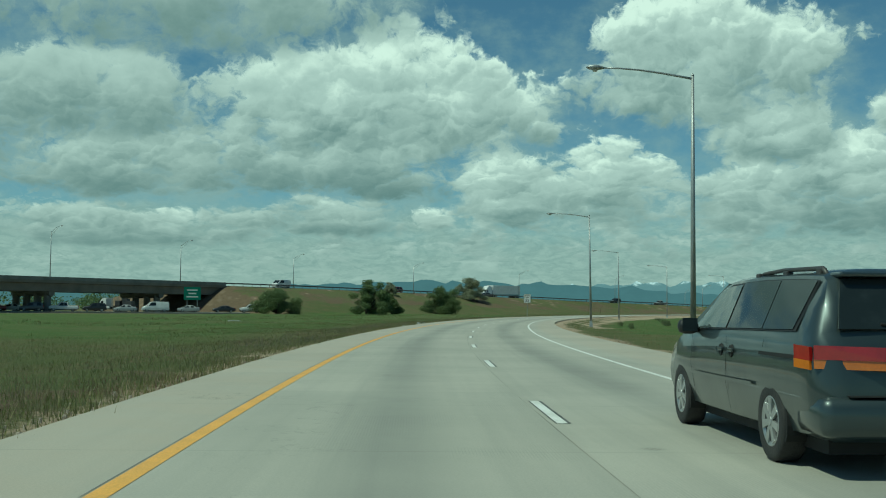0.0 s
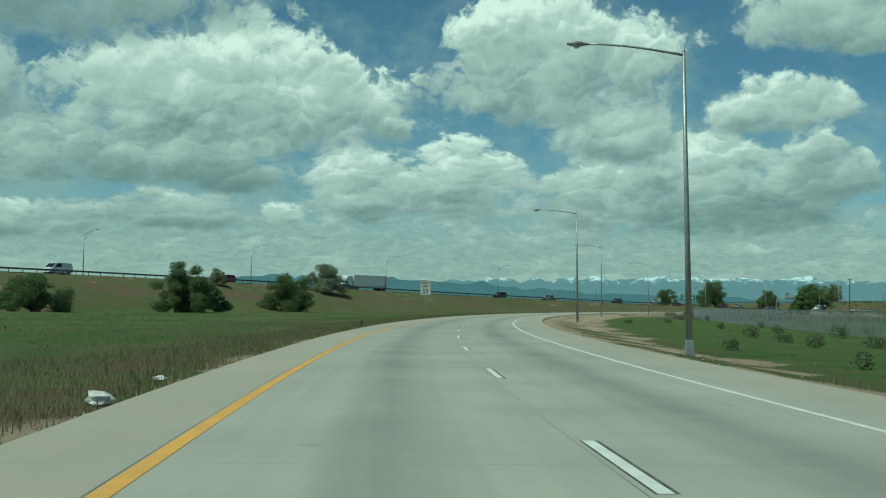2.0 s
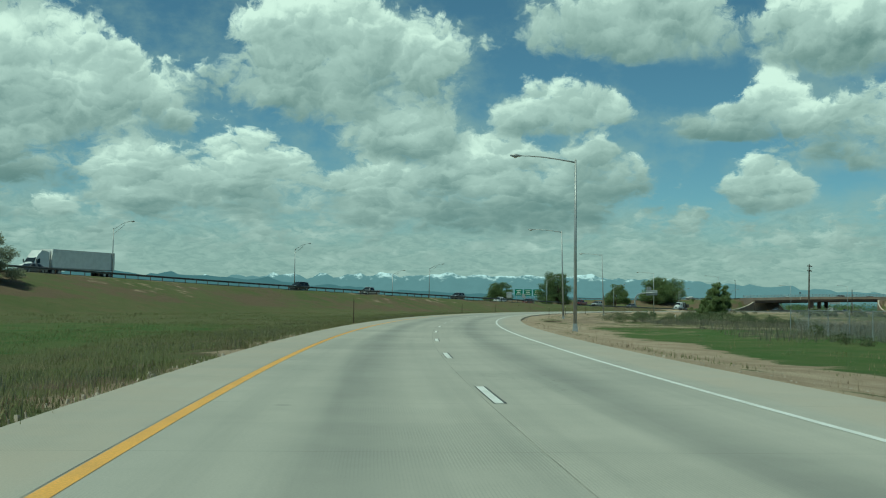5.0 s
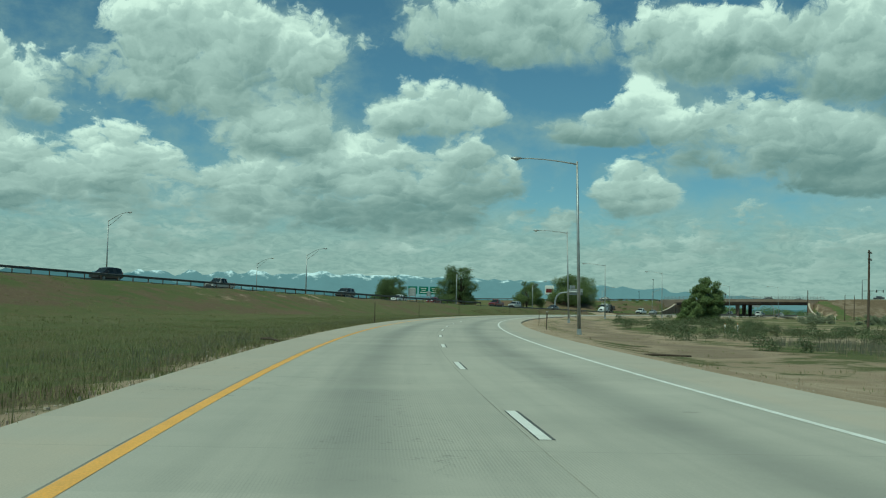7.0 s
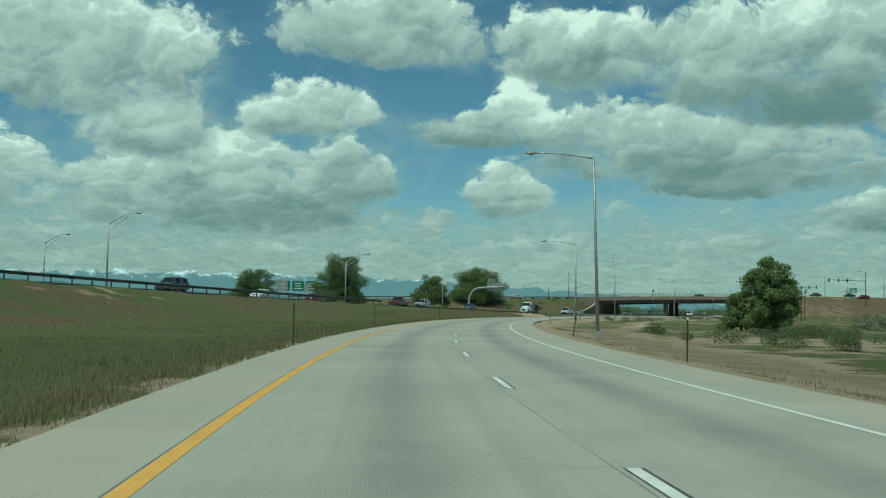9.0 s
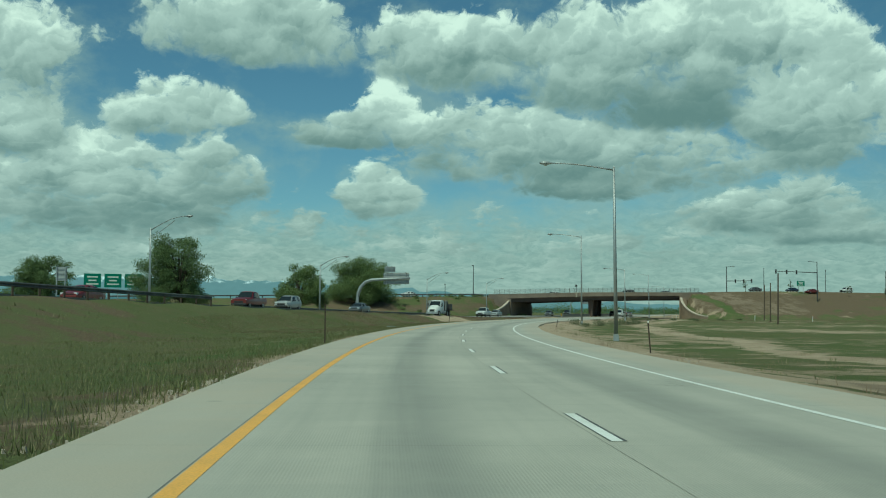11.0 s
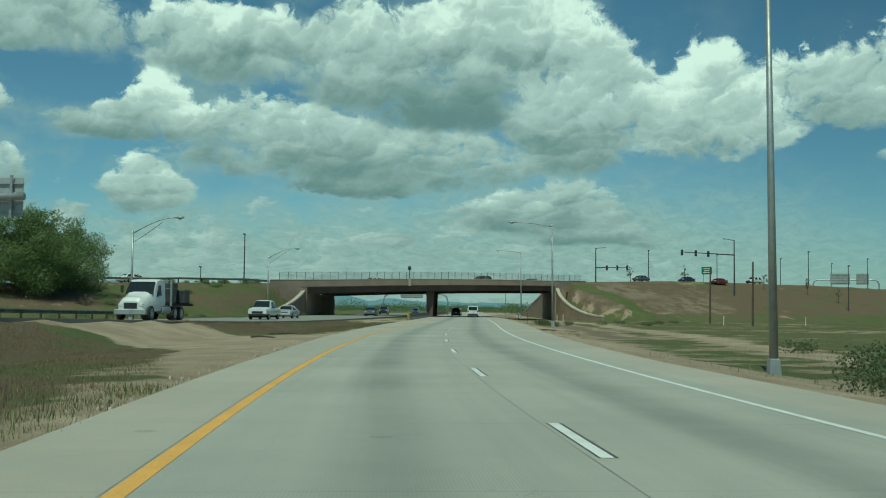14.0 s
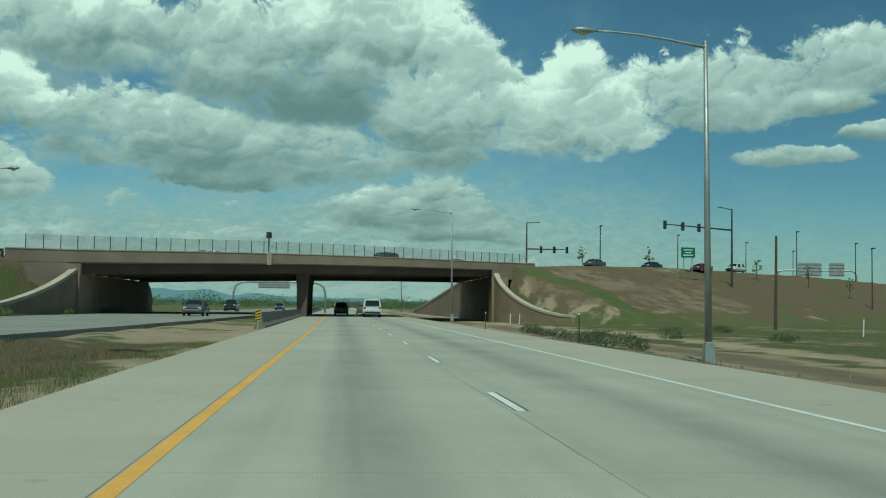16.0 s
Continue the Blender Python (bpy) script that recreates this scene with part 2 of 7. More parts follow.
def material(name, colour, second=None, scale=3.0, rough=0.8, metal=0.0, bump=0.0, fine=40.0, spread=0.12, coat=0.0, island=0.0):
    """A surface with two scales of variation. second: the colour that stains blend to."""
    m = bpy.data.materials.new(name)
    m.use_nodes = True
    n = Nodes(m.node_tree)
    shader = m.node_tree.nodes["Principled BSDF"]
    where = n.add("ShaderNodeNewGeometry").outputs["Position"]
    big, small = n.noise(where, scale, 5.0), n.noise(where, fine, 3.0)
    second = second or tuple(c * 0.72 for c in colour)
    base = n.mix(n.ramp(big, 0.35, 0.68), colour, second)
    base = n.mix(n.ramp(small, 0.3, 0.7, 0.0, spread), base, tuple(c * 0.35 for c in colour))
    if island:
        each = n.add("ShaderNodeNewGeometry").outputs["Random Per Island"]
        base = n.mix(n.math("MULTIPLY", each, island), base, tuple(min(1, c * 1.9 + 0.01) for c in second))
    n.put(shader, "Base Color", base)
    n.put(shader, "Roughness", n.math("MULTIPLY_ADD", big, 0.2, rough - 0.1))
    shader.inputs["Metallic"].default_value = metal
    shader.inputs["Coat Weight"].default_value = coat
    if bump:
        lift = n.add("ShaderNodeBump", inputs={"Strength": bump, "Distance": 0.02, "Height": small})
        n.put(shader, "Normal", lift.outputs[0])
    return m


def glass(name, tint, rough=0.03):
    """Dark car glass: glossy, seen as nearly opaque."""
    m = bpy.data.materials.new(name)
    m.use_nodes = True
    shader = m.node_tree.nodes["Principled BSDF"]
    n = Nodes(m.node_tree)
    dirt = n.noise(n.add("ShaderNodeNewGeometry").outputs["Position"], 6.0)
    n.put(shader, "Base Color", n.mix(n.ramp(dirt, 0.45, 0.75, 0.0, 0.4), tint, tuple(c * 1.6 + 0.01 for c in tint)))
    shader.inputs["Roughness"].default_value, shader.inputs["Specular IOR Level"].default_value = rough, 0.42
    return m


def concrete_road():
    m = bpy.data.materials.new("concrete_pavement")
    m.use_nodes = True
    n = Nodes(m.node_tree)
    shader = m.node_tree.nodes["Principled BSDF"]
    uv = n.add("ShaderNodeSeparateXYZ", inputs={0: n.add("ShaderNodeTexCoord").outputs["UV"]})
    s, d = uv.outputs[0], uv.outputs[1]
    where = n.add("ShaderNodeNewGeometry").outputs["Position"]
    streak = n.add("ShaderNodeCombineXYZ", inputs={0: n.math("MULTIPLY", s, 0.05), 1: n.math("MULTIPLY", d, 2.2), 2: 0.0}).outputs[0]
    blotch, grain, long = n.noise(where, 0.22, 6.0, 0.6), n.noise(where, 45.0, 4.0, 0.7), n.noise(streak, 1.0, 5.0, 0.6)
    base = n.mix(n.ramp(blotch, 0.3, 0.72), (0.49, 0.465, 0.395), (0.405, 0.387, 0.332))
    base = n.mix(n.ramp(n.noise(where, 0.9, 5.0, 0.7), 0.42, 0.7, 0.0, 0.3), base, (0.535, 0.505, 0.43))
    base = n.mix(n.ramp(n.noise(where, 0.045, 3.0), 0.4, 0.7, 0.0, 0.3), base, (0.345, 0.332, 0.295))
    base = n.mix(n.ramp(long, 0.4, 0.75, 0.0, 0.4), base, (0.31, 0.30, 0.262))
    # the shoulders are dustier than the lanes
    dusty = n.math("MAXIMUM", n.ramp(d, -0.35, 0.15, 1.0, 0.0), n.ramp(d, 7.3, 7.9, 0.0, 1.0))
    base = n.mix(n.math("MULTIPLY", dusty, n.ramp(n.noise(where, 0.6, 6.0, 0.65), 0.3, 0.7, 0.4, 0.9)), base, (0.475, 0.41, 0.325))
    # rubber and oil down the middle of each lane
    for middle in (1.85, 5.4):
        off = n.math("ABSOLUTE", n.math("SUBTRACT", n.math("MULTIPLY_ADD", n.math("SUBTRACT", long, 0.5), 0.5, d), middle))
        base = n.mix(n.math("MULTIPLY", n.ramp(off, 0.0, 0.85, 0.48, 0.0), n.ramp(blotch, 0.2, 0.7, 0.6, 1.0)), base, (0.13, 0.14, 0.13))
    # each slab weathers a little differently; the sawn joints are darker
    slab = n.add("ShaderNodeTexWhiteNoise")
    slab.noise_dimensions = "2D"
    n.put(slab, 0, n.add("ShaderNodeCombineXYZ", inputs={0: n.math("FLOOR", n.math("MULTIPLY", s, 0.22)), 1: n.math("FLOOR", n.math("MULTIPLY", n.math("ADD", d, 0.1), 0.27)), 2: 0.0}).outputs[0])
    base = n.mix(n.math("MULTIPLY", slab.outputs[0], 0.16), base, (0.22, 0.225, 0.20))
    cut = n.math("ABSOLUTE", n.math("SUBTRACT", n.math("FRACT", n.math("MULTIPLY", s, 0.22)), 0.5))
    base = n.mix(n.ramp(cut, 0.0, 0.004, 0.35, 0.0), base, (0.10, 0.10, 0.09))
    base = n.mix(n.ramp(grain, 0.35, 0.75, 0.0, 0.22), base, (0.16, 0.16, 0.145))
    # thin wandering cracks and small dark spots
    bent = n.add("ShaderNodeVectorMath", op="MULTIPLY_ADD", inputs={0: n.add("ShaderNodeCombineXYZ", inputs={0: n.noise(where, 0.7, 5.0, 0.6), 1: n.noise(where, 0.9, 5.0, 0.6), 2: 0.0}).outputs[0], 1: (5.0, 5.0, 0.0), 2: where}).outputs[0]
    cells = n.tree.nodes.new("ShaderNodeTexVoronoi")
    cells.feature = "DISTANCE_TO_EDGE"
    n.put(cells, "Vector", bent), n.put(cells, "Scale", 0.07)
    crack = n.math("MULTIPLY", n.ramp(cells.outputs["Distance"], 0.0, 0.0022, 0.5, 0.0), n.ramp(blotch, 0.40, 0.6))
    base = n.mix(crack, base, (0.09, 0.09, 0.08))
    spots = n.tree.nodes.new("ShaderNodeTexVoronoi")
    n.put(spots, "Vector", where), n.put(spots, "Scale", 0.45)
    base = n.mix(n.math("MULTIPLY", n.ramp(spots.outputs["Distance"], 0.03, 0.07, 0.55, 0.0), n.ramp(grain, 0.4, 0.6)), base, (0.07, 0.07, 0.065))
    worn = n.ramp(n.noise(where, 0.35, 4.0, 0.6), 0.50, 0.62)
    comb = n.math("MULTIPLY", n.ramp(n.math("SINE", n.math("MULTIPLY", d, 210.0)), 0.2, 0.9), worn)
    base = n.mix(n.math("MULTIPLY", comb, 0.22), base, (0.20, 0.205, 0.185))
    n.put(shader, "Base Color", base)
    n.put(shader, "Roughness", n.math("MULTIPLY_ADD", blotch, 0.2, 0.62))
    # cross tining and grain
    tine = n.math("SINE", n.math("MULTIPLY", d, 210.0))
    rough = n.math("MULTIPLY_ADD", n.math("MULTIPLY", tine, n.ramp(blotch, 0.45, 0.62)), 0.35, grain)
    n.put(shader, "Normal", n.add("ShaderNodeBump", inputs={"Strength": 0.35, "Distance": 0.006, "Height": rough}).outputs[0])
    return m


def ground_cover():
    """Grass, dry grass and bare earth, mixed by the bare-earth attribute and noise."""
    m = bpy.data.materials.new("ground_cover")
    m.use_nodes = True
    n = Nodes(m.node_tree)
    shader = m.node_tree.nodes["Principled BSDF"]
    where = n.add("ShaderNodeNewGeometry").outputs["Position"]
    bare = n.tree.nodes.new("ShaderNodeAttribute")
    bare.attribute_name = "bare"
    dry = n.tree.nodes.new("ShaderNodeAttribute")
    dry.attribute_name = "dry"
    broad, mid, fine = n.noise(where, 0.035, 5.0, 0.6), n.noise(where, 0.35, 6.0, 0.65), n.noise(where, 9.0, 5.0, 0.75)
    grass = n.mix(n.ramp(broad, 0.36, 0.62), (0.112, 0.134, 0.054), (0.148, 0.152, 0.072))
    grass = n.mix(n.ramp(mid, 0.42, 0.72, 0.0, 0.75), grass, (0.185, 0.142, 0.085))
    grass = n.mix(n.ramp(fine, 0.35, 0.75, 0.0, 0.75), grass, (0.078, 0.092, 0.036))
    earth = n.mix(n.ramp(mid, 0.3, 0.7), (0.50, 0.40, 0.290), (0.345, 0.262, 0.185))
    earth = n.mix(n.ramp(fine, 0.4, 0.8, 0.0, 0.4), earth, (0.18, 0.14, 0.10))
    grass = n.mix(n.ramp(dry.outputs["Fac"], -1.0, 0.0, 0.85, 0.0), grass, n.mix(n.ramp(mid, 0.35, 0.7), (0.070, 0.132, 0.036), (0.125, 0.150, 0.058)))
    withered = n.ramp(n.math("ADD", n.math("MULTIPLY_ADD", n.math("SUBTRACT", mid, 0.5), 1.6, dry.outputs["Fac"]), n.math("MULTIPLY", n.math("SUBTRACT", fine, 0.5), 0.9)), 0.35, 0.65)
    stalks = n.mix(n.ramp(fine, 0.3, 0.7), (0.20, 0.150, 0.098), (0.105, 0.077, 0.052))
    grass = n.mix(withered, grass, stalks)
    earth = n.mix(n.ramp(dry.outputs["Fac"], 0.75, 1.0, 0.0, 0.7), earth, (0.135, 0.105, 0.078))
    mask = n.ramp(n.math("ADD", n.math("MULTIPLY_ADD", n.math("SUBTRACT", mid, 0.5), 1.5, bare.outputs["Fac"]), n.math("MULTIPLY", n.math("SUBTRACT", fine, 0.5), 0.5)), 0.4, 0.6)
    n.put(shader, "Base Color", n.mix(mask, grass, earth))
    shader.inputs["Roughness"].default_value, shader.inputs["Specular IOR Level"].default_value = 0.95, 0.1
    n.put(shader, "Normal", n.add("ShaderNodeBump", inputs={"Strength": 0.9, "Distance": 0.12, "Height": n.math("ADD", fine, mid)}).outputs[0])
    return m


def hazed_mountain(name, colour, snow):
    """Ranges kilometres away: rock or forest, snow on the heights, the air's veil painted as a blue glow."""
    m = bpy.data.materials.new(name)
    m.use_nodes = True
    n = Nodes(m.node_tree)
    shader = m.node_tree.nodes["Principled BSDF"]
    where = n.add("ShaderNodeNewGeometry").outputs["Position"]
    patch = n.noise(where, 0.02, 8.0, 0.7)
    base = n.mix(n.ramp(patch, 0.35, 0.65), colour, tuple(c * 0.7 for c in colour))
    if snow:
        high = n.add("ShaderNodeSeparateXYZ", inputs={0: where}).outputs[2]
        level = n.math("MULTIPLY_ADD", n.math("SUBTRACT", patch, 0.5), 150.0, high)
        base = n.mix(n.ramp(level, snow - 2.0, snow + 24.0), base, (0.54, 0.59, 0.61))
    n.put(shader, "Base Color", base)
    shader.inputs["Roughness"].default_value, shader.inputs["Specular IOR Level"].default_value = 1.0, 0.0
    # bluish emission stands in for distance haze; the slopes are no light source
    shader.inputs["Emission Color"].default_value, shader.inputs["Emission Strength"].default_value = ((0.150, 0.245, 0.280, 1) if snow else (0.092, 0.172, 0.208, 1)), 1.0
    return m


CONCRETE = concrete_road()
GROUND = ground_cover()
YELLOW = material("yellow_road_paint", (0.88, 0.46, 0.09), (0.76, 0.41, 0.10), 1.3, 0.6, bump=0.2, spread=0.3)
WHITE_PAINT = material("white_road_paint", (0.84, 0.84, 0.80), (0.70, 0.70, 0.65), 1.7, 0.6, bump=0.2, spread=0.2)
BLACK_PAINT = material("black_contrast_paint", (0.07, 0.072, 0.07), (0.15, 0.15, 0.14), 2.0, 0.7)
SEAL = material("joint_seal", (0.20, 0.195, 0.17), (0.40, 0.385, 0.33), 0.35, 0.8)
STEEL = material("galvanised_steel", (0.42, 0.44, 0.44), (0.33, 0.35, 0.35), 2.0, 0.5, 0.55, spread=0.15)
DARK_STEEL = material("dark_bronze_steel", (0.055, 0.055, 0.06), (0.09, 0.085, 0.08), 2.0, 0.5, 0.3)
RAIL = material("weathered_guardrail", (0.20, 0.20, 0.195), (0.13, 0.125, 0.12), 1.0, 0.6, 0.5, spread=0.25)
WOOD = material("weathered_wood", (0.11, 0.078, 0.055), (0.07, 0.052, 0.04), 2.5, 0.9, bump=0.5)
RUST = material("rusty_post", (0.085, 0.055, 0.038), (0.05, 0.038, 0.03), 5.0, 0.9)
GIRDER = material("brown_painted_girder", (0.135, 0.093, 0.072), (0.10, 0.072, 0.057), 0.25, 0.75, bump=0.1, spread=0.25)
TAN = material("tan_concrete", (0.37, 0.285, 0.22), (0.30, 0.23, 0.18), 0.35, 0.85, bump=0.3, spread=0.3)
TAN_WALL = material("tan_block_wall", (0.335, 0.245, 0.172), (0.265, 0.195, 0.14), 0.5, 0.9, bump=0.5, fine=14, spread=0.35)
CAP = material("pale_concrete_cap", (0.52, 0.44, 0.35), (0.42, 0.36, 0.29), 0.8, 0.85, bump=0.2)
GREY_CONCRETE = material("grey_concrete", (0.30, 0.295, 0.27), (0.22, 0.215, 0.20), 0.6, 0.85, bump=0.3, spread=0.3)
PALE_ROAD = material("pale_worn_pavement", (0.29, 0.28, 0.25), (0.23, 0.225, 0.20), 0.3, 0.85, bump=0.3)
SIGN_WHITE = material("white_sign_sheeting", (0.80, 0.80, 0.76), (0.72, 0.72, 0.68), 1.0, 0.45)
SIGN_BLACK = material("black_sign_ink", (0.02, 0.02, 0.02), (0.03, 0.03, 0.03), 1.0, 0.5)
SIGN_GREEN = material("green_sign_sheeting", (0.02, 0.20, 0.13), (0.016, 0.16, 0.10), 1.0, 0.45)
SIGN_BACK = material("bare_aluminium_sign_back", (0.48, 0.48, 0.46), (0.38, 0.38, 0.37), 1.0, 0.45, 0.4)
SIGN_YELLOW = material("yellow_reflective_sheeting", (0.75, 0.45, 0.02), (0.65, 0.38, 0.02), 1.0, 0.45)
LENS = material("lamp_lens", (0.55, 0.56, 0.52), (0.45, 0.46, 0.42), 3.0, 0.2)
MESH_WIRE = material("fence_wire", (0.42, 0.43, 0.43), (0.33, 0.34, 0.34), 2.0, 0.5, 0.5)

# ---- building helpers ----


def mesh_object(name, verts, faces, mat, smooth=False):
    me = bpy.data.meshes.new(name)
    me.from_pydata([tuple(v) for v in verts], [], [tuple(f) for f in faces])
    me.update()
    me.materials.append(mat)
    if smooth:
        me.polygons.foreach_set("use_smooth", [True] * len(me.polygons))
    return new(name, me)


def part(name, bm, mat, parent=None, label="", smooth=False):
    """Links a bmesh as one mesh object, under a thing or under a part."""
    me = bpy.data.meshes.new(name)
    bmesh.ops.recalc_face_normals(bm, faces=bm.faces)
    bm.to_mesh(me)
    bm.free()
    me.materials.append(mat)
    if smooth:
        me.polygons.foreach_set("use_smooth", [True] * len(me.polygons))
    ob = new(name, me)
    if parent:
        ob.parent = parent
    return tagged(ob, label)


def thing(name, label, category, m=None, group="", kind=""):
    """An empty at the base of a thing, which parents its parts."""
    ob = new(name)
    ob.empty_display_size = 0.2
    if m is not None:
        ob.matrix_basis = m
    return tagged(ob, label, category, group, kind)


def box(bm, x0, y0, z0, x1, y1, z1, bevel=0.0):
    made = bmesh.ops.create_cube(bm, size=1.0)["verts"]
    bmesh.ops.scale(bm, vec=(x1 - x0, y1 - y0, z1 - z0), verts=made)
    bmesh.ops.translate(bm, vec=((x0 + x1) / 2, (y0 + y1) / 2, (z0 + z1) / 2), verts=made)
    if bevel:
        edges = list({e for v in made for e in v.link_edges})
        bmesh.ops.bevel(bm, geom=edges, offset=bevel, segments=2, affect="EDGES", profile=0.5)
    return bm


def boxed(*a, bevel=0.0):
    return box(bmesh.new(), *a, bevel=bevel)


def tube(bm, points, radii, sides=10, ends=True):
    """A round bar through points; radii: one for all or one each."""
    points = [Vector(p) for p in points]
    radii = radii if isinstance(radii, (list, tuple)) else [radii] * len(points)
    rings = []
    for i, p in enumerate(points):
        along = (points[min(i + 1, len(points) - 1)] - points[max(i - 1, 0)]).normalized()
        side = along.orthogonal().normalized() if abs(along.z) < 0.999 else Vector((1, 0, 0))
        if abs(along.z) < 0.999:
            side = along.cross(Vector((0, 0, 1))).normalized()
        up = side.cross(along)
        rings.append([bm.verts.new(p + (side * math.cos(a) + up * math.sin(a)) * radii[i]) for a in (2 * math.pi * k / sides for k in range(sides))])
    for a, b in zip(rings, rings[1:]):
        for k in range(sides):
            bm.faces.new((a[k], a[(k + 1) % sides], b[(k + 1) % sides], b[k]))
    if ends:
        bm.faces.new(rings[0][::-1]), bm.faces.new(rings[-1])
    return bm


def prism(bm, outline, axis, lo, hi):
    """Extrudes an outline of 2D points along an axis (0, 1 or 2)."""
    def at(p, h):
        return {0: (h, p[0], p[1]), 1: (p[0], h, p[1]), 2: (p[0], p[1], h)}[axis]
    a, b = [bm.verts.new(at(p, lo)) for p in outline], [bm.verts.new(at(p, hi)) for p in outline]
    k = len(outline)
    for i in range(k):
        bm.faces.new((a[i], a[(i + 1) % k], b[(i + 1) % k], b[i]))
    bm.faces.new(a[::-1]), bm.faces.new(b)
    return bm


def words(text, height, mat, parent, m, name="lettering"):
    """Flat lettering in the built-in font, turned into a mesh; it reads along local x and stands along local y."""
    curve = bpy.data.curves.new(name, "FONT")
    curve.body, curve.size, curve.align_x, curve.align_y, curve.extrude = text, height * 1.38, "CENTER", "CENTER", 0.002
    curve.offset = height * 0.012
    temp = bpy.data.objects.new(name, curve)
    me = bpy.data.meshes.new_from_object(temp)
    bpy.data.objects.remove(temp)
    me.materials.clear()
    me.materials.append(mat)
    ob = new(name, me)
    ob.parent, ob.matrix_basis = parent, m
    return ob


# ---- the line of the road: s metres along, d metres to the right of the yellow line ----
BEND = [0.3784, 1.1285, 1.8723, 1.5627, 1.8395, 1.5573, 1.7061, 1.6719, 1.6289, 1.5903, 1.9393, 1.2581, 1.7665, 1.7633, 1.6688, 1.6098, 0.0559, -0.1638, -0.0174, 0.0272]
S0, S1 = -40, 1400
s_line = np.arange(S0, S1 + 1, 1.0)
bend = np.interp(s_line, np.arange(20) * 40.0 - 40, np.array(BEND) / 1000)
turn_line = np.concatenate([[0], np.cumsum((bend[1:] + bend[:-1]) / 2)])
turn_line -= turn_line[-S0]
x_line = np.concatenate([[0], np.cumsum(np.sin((turn_line[1:] + turn_line[:-1]) / 2))])
y_line = np.concatenate([[0], np.cumsum(np.cos((turn_line[1:] + turn_line[:-1]) / 2))])
x_line, y_line = x_line - x_line[-S0], y_line - y_line[-S0]


def heading(s):
    return float(np.interp(s, s_line, turn_line))


def on_road(s, d, z=0.0):
    h = heading(s)
    return Vector((float(np.interp(s, s_line, x_line)) + d * math.cos(h), float(np.interp(s, s_line, y_line)) - d * math.sin(h), z))


def road_pose(s, d, z=0.0, turn=0.0):
    """Local y runs along the road, local x to its right."""
    p = on_road(s, d, z)
    return pose(p.x, p.y, z, 0, 0, -math.degrees(heading(s)) + turn)


def left_edge(s):
    return float(np.interp(s, [-40, 0, 60, 545, 610, 1400], [-1.9, -1.75, -1.5, -1.5, -2.5, -2.85]))


def right_edge(s):
    return float(np.interp(s, [-40, 50, 100, 160, 260, 340, 540, 610, 1400], [9.6, 9.3, 8.95, 9.15, 9.1, 8.85, 8.8, 10.2, 10.2]))


def white_line(s):
    return 3.743 + float(np.interp(s, [-40, 10, 60, 160, 210, 500, 610, 1400], [3.03, 3.032, 3.288, 3.138, 3.51, 3.085, 3.632, 3.749]))


def ribbon(name, s0, s1, lo, hi, z, mat, step=2.0, thick=0.0, parent=None):
    """A strip along the road between two offsets (numbers or functions of s), with UV in metres."""
    ss = np.arange(s0, s1 + 1e-6, step)
    f, g = (lo if callable(lo) else lambda s: lo), (hi if callable(hi) else lambda s: hi)
    verts, faces, uvs = [], [], []
    for s in ss:
        a, b = f(s), g(s)
        row = [(a, z), (b, z)] if not thick else [(a, z - thick), (a, z), (b, z), (b, z - thick)]
        for d, h in row:
            verts.append(on_road(s, d, h)), uvs.append((s, d))
    w = 2 if not thick else 4
    for i in range(len(ss) - 1):
        for j in range(w - 1):
            faces.append((i * w + j, i * w + j + 1, (i + 1) * w + j + 1, (i + 1) * w + j))
    ob = mesh_object(name, verts, faces, mat)
    layer = ob.data.uv_layers.new(name="along")
    index = np.empty(len(ob.data.loops), dtype=np.int32)
    ob.data.loops.foreach_get("vertex_index", index)
    layer.data.foreach_set("uv", np.array(uvs)[index].ravel())
    if parent:
        ob.parent = parent
    return ob

# ---- the ground ----
# near edge of the other carriageway, from the flyover down to the level of this road: x, y, height
UPPER = [(-180, 75, 6.1), (-78, 203, 6.1), (-42.5, 245.3, 6.05), (-22.3, 273.7, 5.95), (7.3, 313.4, 5.55), (64, 370.5, 4.05), (124.4, 416.3, 2.6), (170.7, 452, 1.75), (220.7, 487.9, 0.95), (267.6, 515.6, 0.12), (310, 542, 0.2), (352, 570, 0.2), (430, 623, 0.2), (640, 768, 0.2)]
UPPER_WIDE = 14.0
FLY_END = Vector((-39, 246, 0))
BRIDGE_L, BRIDGE_R = Vector((335.3, 577.2, 0)), Vector((394.8, 565.2, 0))
ALONG = (BRIDGE_R - BRIDGE_L).normalized()
ROAD_END = Vector((math.sin(heading(690)), math.cos(heading(690)), 0))
BRIDGE_DEEP = 36.0


def polyline(points, step):
    """Points at even steps on a smooth curve through the given ones."""
    p = np.array(points, float)
    cum = np.concatenate([[0], np.cumsum(np.hypot(*np.diff(p[:, :2], axis=0).T))])
    at = np.arange(0, cum[-1], step)
    out = np.stack([np.interp(at, cum, p[:, i]) for i in range(3)], 1)
    kernel = np.hanning(int(40 / step) * 2 + 3)
    kernel /= kernel.sum()
    k = len(kernel) // 2
    padded = np.concatenate([out[:1] + (out[:1] - out[k:0:-1]), out, out[-1:] + (out[-1:] - out[-2:-k - 2:-1])])
    return np.stack([np.convolve(padded[:, i], kernel, "valid") for i in range(3)], 1)


upper_line = polyline(UPPER, 3.0)
upper_way = np.gradient(upper_line[:, :2], axis=0)
upper_way /= np.linalg.norm(upper_way, axis=1)[:, None]


